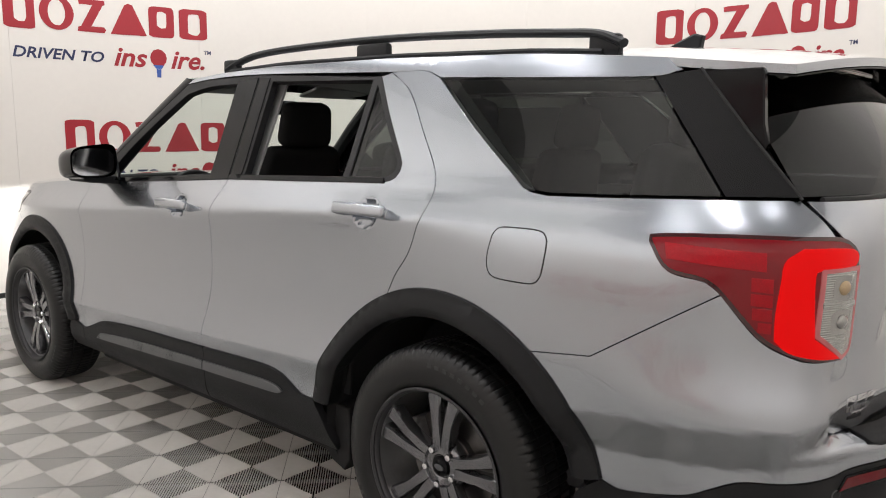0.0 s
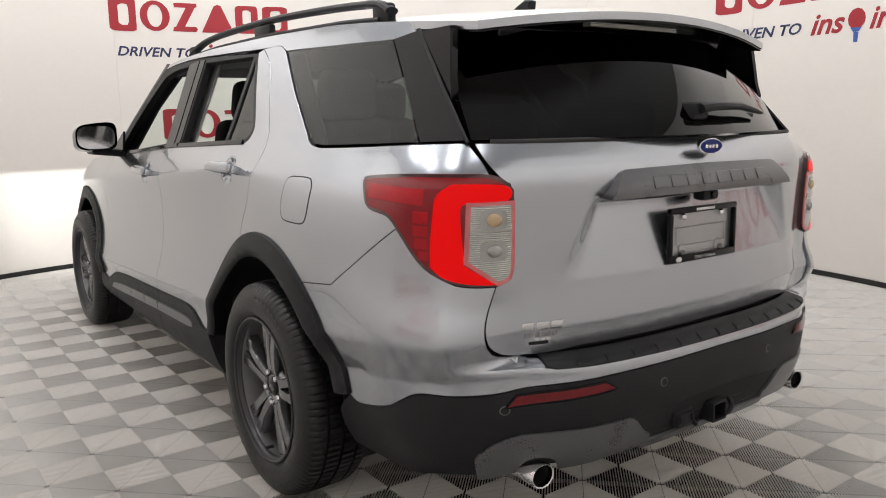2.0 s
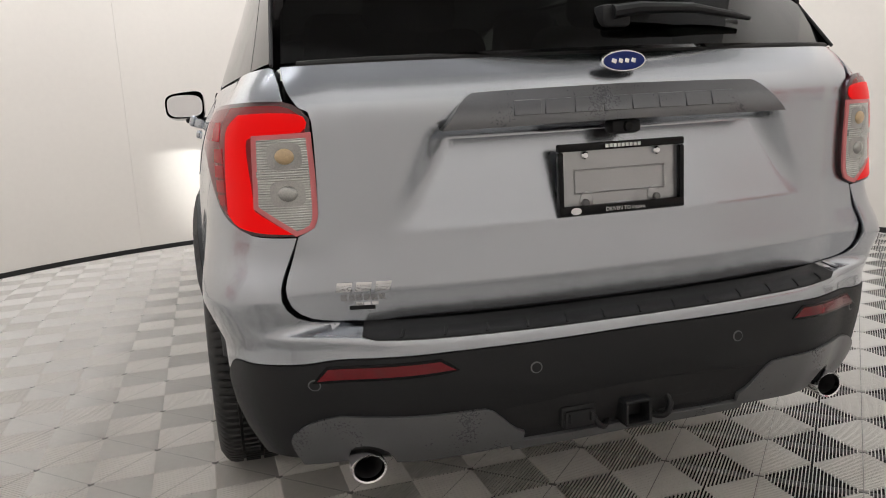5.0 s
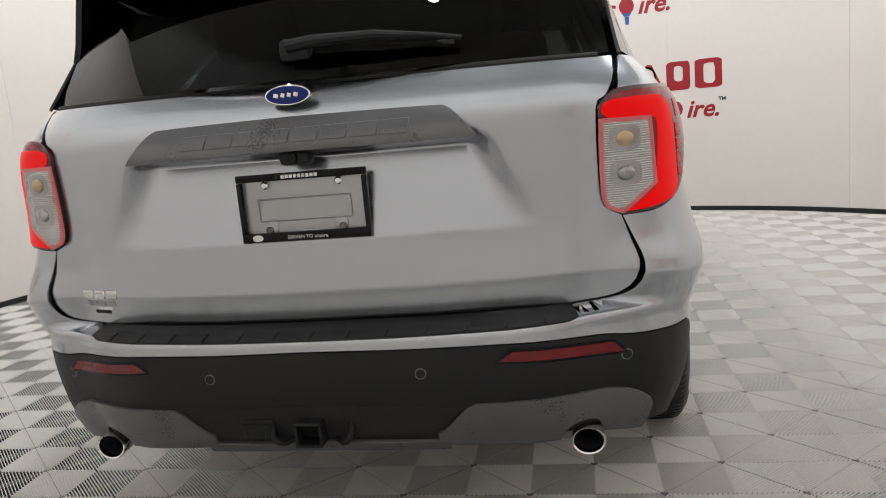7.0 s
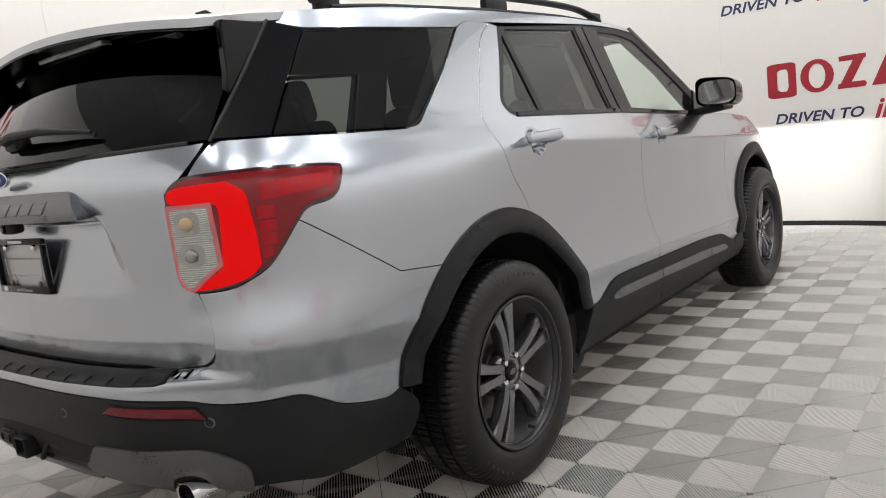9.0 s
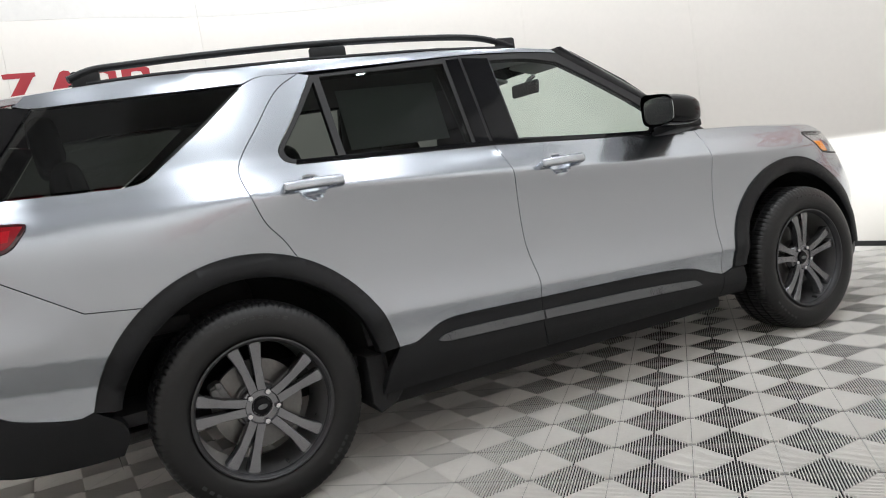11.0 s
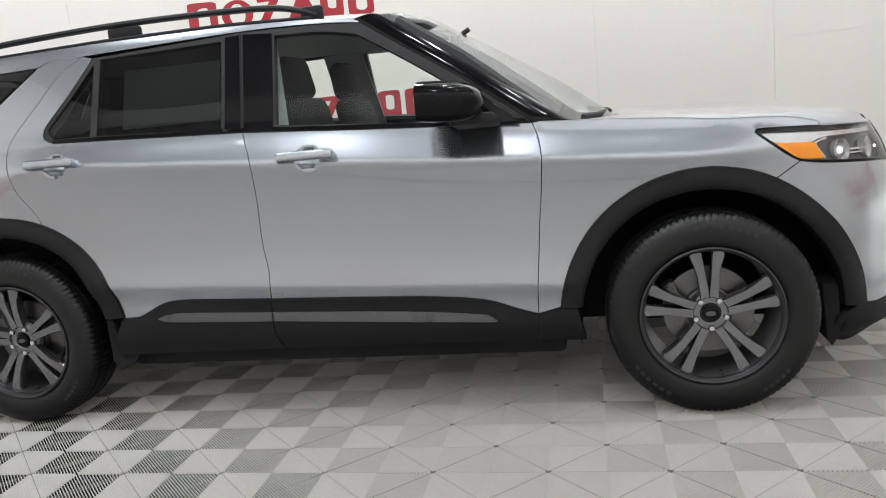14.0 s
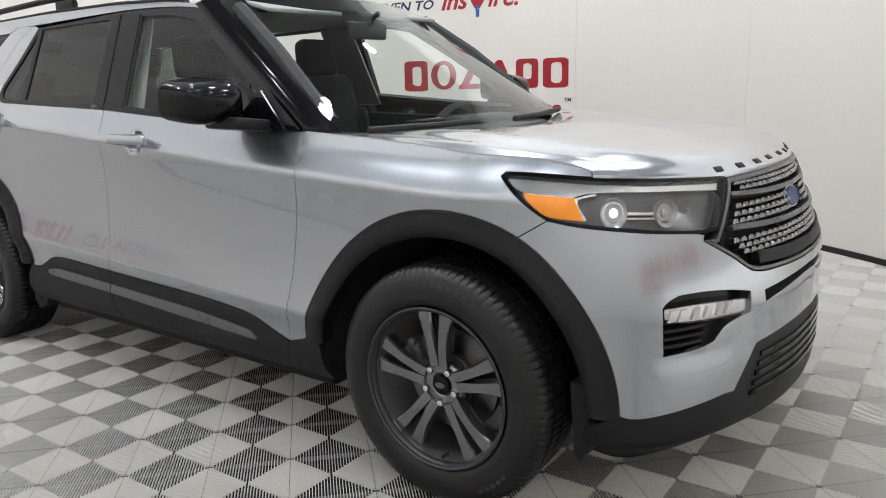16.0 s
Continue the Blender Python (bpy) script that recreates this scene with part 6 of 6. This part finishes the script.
def cabin():
    c = empty("cabin", car)
    box_part("cabin_floor", (0, -.55, .43), (1.56, 3.0, .05), CABIN_DARK, c, bevel=.01)
    box_part("load_floor", (0, -1.98, .72), (1.30, .72, .06), CABIN_DARK, c, bevel=.01)
    # dashboard
    bm = bmesh.new()
    add_box(bm, (0, .98, .98), (1.50, .36, .26), Euler((-.12, 0, 0)).to_matrix(), .07, 3)
    add_box(bm, (-.38, .86, 1.10), (.40, .20, .09), None, .035, 3)
    part("dashboard", bm, CABIN_DARK, c)
    box_part("screen", (0, .80, 1.06), (.27, .03, .17), BLACK_GLOSS, c, rot=Euler((-.2, 0, 0)).to_matrix(), bevel=.008)
    box_part("console", (0, .35, .66), (.28, .95, .34), CABIN_DARK, c, bevel=.04, seg=3)
    wheel = lathe([(-.015, .175), (0, .165), (.015, .175), (.018, .185), (0, .197), (-.018, .185), (-.015, .175)], 40, "y")
    m = Matrix.Translation((-.38, .66, 1.02)) @ Euler((radians(-24), 0, 0)).to_matrix().to_4x4()
    bmesh.ops.transform(wheel, matrix=m, verts=wheel.verts)
    part("steering_wheel", wheel, CABIN_DARK, c, "black steering wheel")
    bm = bmesh.new()
    add_box(bm, (0, 0, 0), (.17, .06, .12), None, .03, 3)
    for a in (0, math.pi, -math.pi / 2):
        add_box(bm, (.12 * math.cos(a), 0, .12 * math.sin(a)), (.11 if a != -math.pi / 2 else .03, .02, .03 if a != -math.pi / 2 else .10), None, .008, 2)
    bmesh.ops.transform(bm, matrix=m, verts=bm.verts)
    part("steering_hub", bm, CABIN_DARK, c)
    # seats: two, two, three
    for x in (-.38, .38):
        seat("front_seat", x, .18, .70, parent=car)
        seat("middle_seat", x, -.76, .70, parent=car, width=.52)
        seat("rear_seat", x * .82, -1.60, .74, parent=car, width=.56, back=.16)
    # inside trims
    for side in (-1, 1):
        for nm, line, mat, d in (("pillar_trim", outline(Y((-.10, 1.20), (-.17, 1.62)), Y((-.17, 1.62), (-.40, 1.62)), Y((-.40, 1.62), (-.36, 1.20)), Y((-.36, 1.20), (-.10, 1.20))), CABIN_GREY, -.06),
                                 ("pillar_trim", outline(Y((-1.02, 1.60), (-1.22, 1.30)), Y((-1.22, 1.30), (-1.70, 1.28)), Y((-1.70, 1.28), (-1.30, 1.60)), Y((-1.30, 1.60), (-1.02, 1.60))), CABIN_GREY, -.06),
                                 ("door_trim", outline(Y((.93, 1.13), (.93, .50)), Y((.93, .50), (-1.0, .50)), Y((-1.0, .50), (-1.1, 1.0), (-1.2, 1.21)), Y((-1.2, 1.21), (.93, 1.13))), CABIN_DARK, -.075),
                                 ("load_trim", outline(Y((-1.3, 1.235), (-1.3, .92)), Y((-1.3, .92), (-1.46, .95), (-1.7, .92), (-2.1, .80)), Y((-2.1, .80), (-2.33, 1.235)), Y((-2.33, 1.235), (-1.3, 1.235))), CABIN_DARK, -.06)):
            part(nm, panel(nm, line, side=side, out=d, lip=.01, step=.1, gap=0), mat, c)
        bm = bmesh.new()
        tube(bm, [(side * .60, .36, 1.60), (side * .66, .62, 1.43), (side * .73, .95, 1.17)], .035, 8)
        part("pillar_trim", bm, CABIN_DARK, c)
    ys = np.linspace(.24, -2.05, 12)
    rows = [[(x * edge_at(y)[0] * .97, y, roof_edge(y) - .055 + (roof_mid(y) - roof_edge(y)) * (1 - x * x)) for x in np.linspace(1, -1, 13)] for y in ys]
    part("headliner", grid_mesh("headliner", rows, .004, mirror=False), CABIN_GREY, c, "light grey headliner")
    bm = bmesh.new()
    add_box(bm, (0, .50, 1.53), (.25, .03, .075), Euler((-.1, 0, 0)).to_matrix(), .012, 3)
    tube(bm, [(0, .50, 1.54), (0, .53, 1.58), (0, .57, 1.60)], .012, 8)
    part("inside_mirror", bm, CABIN_DARK, c, "dark inside mirror on its stalk")
    for side in (-1, 1):
        box_part("sun_visor", (side * .34, .40, 1.615), (.42, .16, .018), CABIN_GREY, c, rot=Euler((-.25, 0, 0)).to_matrix(), bevel=.007)
    if True:
        box_part("window_sticker", (.690, -.66, 1.405), (.002, .46, .27), WHITE_INK, c, rot=Euler((0, radians(-19), 0)).to_matrix(), bevel=0, label="white paper sticker inside the glass")


def underside():
    u = empty("underbody", car)
    box_part("floor_pan", (0, .0, .31), (1.62, 1.95, .18), UNDER, u, bevel=.02)
    box_part("front_pan", (0, 1.75, .42), (1.0, 1.0, .34), UNDER, u, bevel=.03)
    box_part("rear_pan", (0, -1.85, .52), (1.0, 1.1, .30), UNDER, u, bevel=.03)
    box_part("bay_block", (0, 1.50, .80), (1.0, 1.15, .40), UNDER, u, bevel=.03)
    box_part("front_beam", (0, 2.20, .62), (1.0, .08, .62), UNDER, u, bevel=.01)
    box_part("rear_beam", (0, -2.42, .55), (1.30, .06, .26), UNDER, u, bevel=.01)
    for y in (FY, RY):
        bm = bmesh.new()
        tube(bm, [(-.74, y, .37), (0, y, .36), (.74, y, .37)], .05, 10)
        part("axle", bm, CAST, u)
    bm = bmesh.new()
    for side in (-1, 1):
        tube(bm, [(side * .3, -.8, .27), (side * .35, -1.5, .27), (side * .618, -2.1, .33), (side * .618, -2.45, .366)], .03, 10)
    part("exhaust_pipe", bm, CAST, u)
    for side in (-1, 1):
        box_part("sill_beam", (side * .84, .0, .40), (.06, 1.9, .18), UNDER, u, bevel=.01)
        bm = bmesh.new()
        prism(bm, [(1.995, .46), (1.99, .26), (1.965, .22), (1.945, .25), (1.93, .46)], .18, lambda p, q, h: (side * (.83 - h), p, q), .004)
        part("mud_guard", bm, UNDER, u)
        # this wider block is added to stand in for the shade under the body
        bm = bmesh.new()
        prism(bm, [(-.95, .46), (-.88, .31), (-.93, .25), (-1.0, .225), (-1.03, .27), (-1.03, .46)], .24, lambda p, q, h: (side * (.885 - h), p, q), .004)
        part("mud_guard", bm, UNDER, u)


for _side in (-1, 1):
    doors(_side)
    quarter(_side)
    fender(_side)
    flares(_side)
    tail_lamp(_side)
    door_mirror(_side)
rear_end()
upper_body()
front_end()
wheels()
cabin()
underside()

# no part lies deeper than two levels under the car
bpy.context.view_layer.update()
for ob in list(bpy.data.objects):
    chain = [ob]
    while chain[-1].parent:
        chain.append(chain[-1].parent)
    if chain[-1] == car and len(chain) > 3:
        m = ob.matrix_world.copy()
        ob.parent = chain[-2]
        ob.matrix_parent_inverse = chain[-2].matrix_world.inverted()
        ob.matrix_basis = m
bpy.context.view_layer.update()

# ---- the room ----
def wall_r(az):
    """The round wall widens behind the car's tail, where the way in is."""
    k = (az + 180) % 360 - 180
    return ROOM_R + .58 * float(ease((k + 168) / 26) * ease((-22 - k) / 30))


def on_wall(az, z, inward=0.0):
    """A place on the round wall; az in degrees."""
    r, a = wall_r(az) - inward, radians(az)
    return Vector((ROOM_X + r * math.cos(a), ROOM_Y + r * math.sin(a), z))


def curved_panel(name, a0, a1, z0, z1, thick, mat, parent, inward=0.0, n=8):
    bm = bmesh.new()
    grid = {}
    for i in range(n + 1):
        az = a0 + (a1 - a0) * i / n
        for z in (z0, z1):
            for d in (0, 1):
                grid[i, z, d] = bm.verts.new(on_wall(az, z, inward - d * thick))
    for i in range(n):
        f = lambda *k: bm.faces.new([grid[q] for q in k])  # noqa: E731
        f((i, z0, 0), (i + 1, z0, 0), (i + 1, z1, 0), (i, z1, 0))
        f((i, z0, 1), (i, z1, 1), (i + 1, z1, 1), (i + 1, z0, 1))
        f((i, z1, 0), (i + 1, z1, 0), (i + 1, z1, 1), (i, z1, 1))
        f((i, z0, 0), (i, z0, 1), (i + 1, z0, 1), (i + 1, z0, 0))
    for i in (0, n):
        bm.faces.new([grid[i, z0, 0], grid[i, z1, 0], grid[i, z1, 1], grid[i, z0, 1]])
    return part(name, bm, mat, parent)


wall = curved_panel("wall_round", 0, 360, 0, ROOM_H, .10, WALL_PAINT, None, inward=-.006, n=160)
tagged(wall, "warm white painted round studio wall", "wall", kind="structure")
SEAM_Z, WALL_Z = 1.525, 2.95
for k in range(16):
    a0 = 22.5 * k + 2.5
    ends = a0 + .012, a0 + 22.488
    if k in (5, 15):
        curved_panel("wall_panel", *ends, .0, SEAM_Z - .0012, .010, WALL_PAINT, wall, n=10)
        curved_panel("wall_panel", *ends, SEAM_Z + .0012, WALL_Z - .0012, .010, WALL_PAINT, wall, n=10)
    else:
        curved_panel("wall_panel", *ends, .0, WALL_Z - .0012, .010, WALL_PAINT, wall, n=10)
    curved_panel("wall_panel", *ends, WALL_Z + .0012, ROOM_H, .010, WALL_TOP, wall, n=10)
skirt = curved_panel("baseboard", 0, 360, .0, .042, .012, BASE_BLACK, None, inward=.014, n=160)
tagged(skirt, "black skirting strip along the round wall", "skirting", kind="structure")

bm = bmesh.new()
bmesh.ops.create_circle(bm, cap_ends=True, radius=ROOM_R + .72, segments=96)
bmesh.ops.translate(bm, verts=bm.verts, vec=(ROOM_X, ROOM_Y, ROOM_H))
g = bmesh.ops.extrude_face_region(bm, geom=bm.faces[:])
bmesh.ops.translate(bm, verts=[v for v in g["geom"] if isinstance(v, bmesh.types.BMVert)], vec=(0, 0, .1))
tagged(part("ceiling", bm, CEILING_PAINT), "plain grey studio ceiling", "ceiling", kind="structure")


# wall signs: plain shapes in the colours of the name, and the readable words below them
def sign(az_left, z):
    """az_left: the sign's left end as seen from inside; it runs towards smaller angles."""
    to3 = lambda u, v: on_wall(az_left - math.degrees(u * 1.14 / ROOM_R), z + v, .0035)  # noqa: E731
    s = tagged(empty("wall_sign"), "red block sign with navy and red words on the white wall", "sign", group="signs round the wall")
    s.location = to3(.76, 0)
    bpy.context.view_layer.update()

    def shape(name, line, mat, holes=()):
        bm = bmesh.new()
        line = resample(np.vstack([line, line[:1]]).astype(float), .04)[:-1]
        if len(holes):
            inner = resample(np.vstack([holes, holes[:1]]).astype(float), .04)[:-1]
            n = min(len(line), len(inner))
            a = resample(np.vstack([line, line[:1]]), np.sum(np.hypot(*np.diff(np.vstack([line, line[:1]]), axis=0).T)) / 40)[:-1][:40]
            b = resample(np.vstack([inner, inner[:1]]), np.sum(np.hypot(*np.diff(np.vstack([inner, inner[:1]]), axis=0).T)) / 40)[:-1][:40]
            n = min(len(a), len(b))
            va, vb = [bm.verts.new(to3(*p)) for p in a[:n]], [bm.verts.new(to3(*p)) for p in b[:n]]
            for i in range(n):
                bm.faces.new((va[i], va[(i + 1) % n], vb[(i + 1) % n], vb[i]))
        else:
            bm.faces.new([bm.verts.new(to3(*p)) for p in line])
            bmesh.ops.triangulate(bm, faces=bm.faces)
        ob = part(name, bm, mat, s)
        ob.matrix_parent_inverse = s.matrix_world.inverted()
        return ob
    H = .275
    ring = lambda cx, cy, rx, ry: np.array([(cx + rx * math.cos(a), cy + ry * math.sin(a)) for a in np.linspace(0, 2 * math.pi, 33)[:-1]])  # noqa: E731
    slab = lambda x, w, h, y=0.0, r=.02: np.array([(x + w / 2 + sx * (w / 2 - r) + r * math.cos(a), y + h / 2 + sy * (h / 2 - r) + r * math.sin(a)) for sx, sy, a0 in ((-1, -1, 180), (1, -1, 270), (1, 1, 0), (-1, 1, 90)) for a in np.radians(np.linspace(a0, a0 + 90, 5))])  # noqa: E731
    shape("red_block", slab(.0, .22, H * 1.12, -.02), LOGO_RED, slab(.075, .085, H * .72, .035))
    shape("red_ring", ring(.375, H / 2, .125, H / 2 + .008), LOGO_RED, ring(.375, H / 2, .062, H / 2 - .028))
    shape("red_slant", np.array([(.525, 0), (.60, 0), (.735, H), (.66, H)]), LOGO_RED)
    shape("red_bar", np.array([(.54, H - .045), (.73, H - .045), (.735, H), (.535, H)]), LOGO_RED)
    shape("red_bar", np.array([(.52, 0), (.73, 0), (.735, .05), (.53, .05)]), LOGO_RED)
    shape("red_wedge", np.array([(.765, 0), (.845, 0), (.915, H * .62), (.975, 0), (1.045, 0), (.935, H), (.885, H)]), LOGO_RED)
    shape("red_block", slab(1.06, .20, H), LOGO_RED, slab(1.125, .075, H * .55, H * .3))
    shape("red_block", slab(1.30, .225, H), LOGO_RED, slab(1.372, .095, H * .70, H * .15))

    def text(name, body, size, u0, v0, mat, width, shear=0.0):
        me = words_mesh(name, body, size, lambda u, v: to3(u0 + u, v0 + v), width, shear, .022)
        ob = part(name, me, mat, s)
        ob.matrix_parent_inverse = s.matrix_world.inverted()
    text("navy_lettering", "DRIVEN TO", .125, .04, -.250, LOGO_NAVY, .66, .25)
    text("red_lettering", "ins", .235, .77, -.270, LOGO_RED, .26, .3)
    text("red_lettering", "ire.", .235, 1.215, -.270, LOGO_RED, .27, .3)
    text("mark_lettering", "TM", .05, 1.49, -.13, LOGO_NAVY, .06)
    shape("paddle_blade", ring(1.125, -.185, .066, .082), LOGO_RED)
    shape("paddle_neck", np.array([(1.080, -.250), (1.170, -.250), (1.144, -.285), (1.106, -.285)]), LOGO_BLUE)
    shape("paddle_handle", np.array([(1.106, -.285), (1.144, -.285), (1.140, -.365), (1.110, -.365)]), LOGO_BLUE)


for az in (93.0, 7.4, 214):
    sign(az, 2.235)
for az in (87.0, 207.5, 318):
    sign(az, 1.190)

# ---- floor of ribbed tiles ----
bm = bmesh.new()
bmesh.ops.create_circle(bm, cap_ends=True, radius=ROOM_R + .72, segments=96)
bmesh.ops.translate(bm, verts=bm.verts, vec=(ROOM_X, ROOM_Y, -.020))
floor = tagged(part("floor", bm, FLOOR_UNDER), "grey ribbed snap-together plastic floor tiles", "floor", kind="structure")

RIBS, PITCH = 28, .2 * math.sqrt(2) / 28


def tile_geometry():
    """One tile of four squares, each ribbed across its own diagonal; the ribs have round tops."""
    verts, faces, mats = [], [], []
    deep, groove = -.0195, .0012

    def rib(c, d, n, profile, a0, a1, m):
        k, w = len(verts), len(profile)
        for a in (a0, a1):
            for h, z in profile:
                verts.append((c[0] + n[0] * a + d[0] * h, c[1] + n[1] * a + d[1] * h, z))
        for i in range(w - 1):
            faces.append((k + i, k + i + 1, k + w + i + 1, k + w + i))
        faces.append(tuple(range(k, k + w)))
        faces.append(tuple(range(k + 2 * w - 1, k + w - 1, -1)))
        mats.extend([m] * (w + 1))
    ridge = ((-.0015, -.0090), (-.0014, -.0026), (-.0011, -.0006), (-.0006, 0), (.0006, 0), (.0011, -.0006), (.0014, -.0026), (.0015, -.0090))
    web = ((-.0012, deep), (-.0012, -.0030), (.0012, -.0030), (.0012, deep))
    for sx, sy in ((1, 1), (-1, 1), (-1, -1), (1, -1)):
        c = (sx * .1, sy * .1)
        d = (sx * .7071, sy * .7071)
        n = (-d[1], d[0])
        for i in range(RIBS):
            t = -.14142 + PITCH * (i + .5)
            long = .14142 - abs(t) - .0010
            q = (c[0] + d[0] * t, c[1] + d[1] * t)
            for a0, a1 in ((-long, -groove), (groove, long)):
                if a1 - a0 > .004:
                    rib(q, d, n, ridge, a0, a1, 0)
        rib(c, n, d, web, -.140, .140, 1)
    return verts, faces, mats


TV, TF, TM = tile_geometry()
tile_mesh = bpy.data.meshes.new("floor_tile")
tile_mesh.from_pydata(TV, [], TF)
tile_mesh.materials.append(TILE)
tile_mesh.materials.append(SHADED_STRUT)
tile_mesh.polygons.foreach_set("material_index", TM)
cells = [(.4 * i, .3 + .4 * j) for i in range(-13, 14) for j in range(-14, 13) if math.hypot(.4 * i - ROOM_X, .3 + .4 * j - ROOM_Y) < wall_r(math.degrees(math.atan2(.3 + .4 * j - ROOM_Y, .4 * i - ROOM_X))) + .25]
cells.sort(key=lambda c: max(abs(c[0]) - 1.0, 0) ** 2 + max(abs(c[1]) - 2.4, 0) ** 2)
for x, y in cells[:300]:
    ob = new("floor_tile", tile_mesh)
    ob.location = (x, y, 0)
    ob.parent = floor
base = np.array(TV)
rest = cells[300:]
V = np.concatenate([base + [x, y, 0] for x, y in rest])
F = [tuple(v + k * len(base) for v in f) for k in range(len(rest)) for f in TF]
me = bpy.data.meshes.new("floor_tiles_far")
me.from_pydata(V.tolist(), [], F)
me.materials.append(TILE)
me.materials.append(SHADED_STRUT)
me.polygons.foreach_set("material_index", TM * len(rest))
far = new("floor_tiles_far", me)
far.parent = floor
tagged(far, kind="stuff")
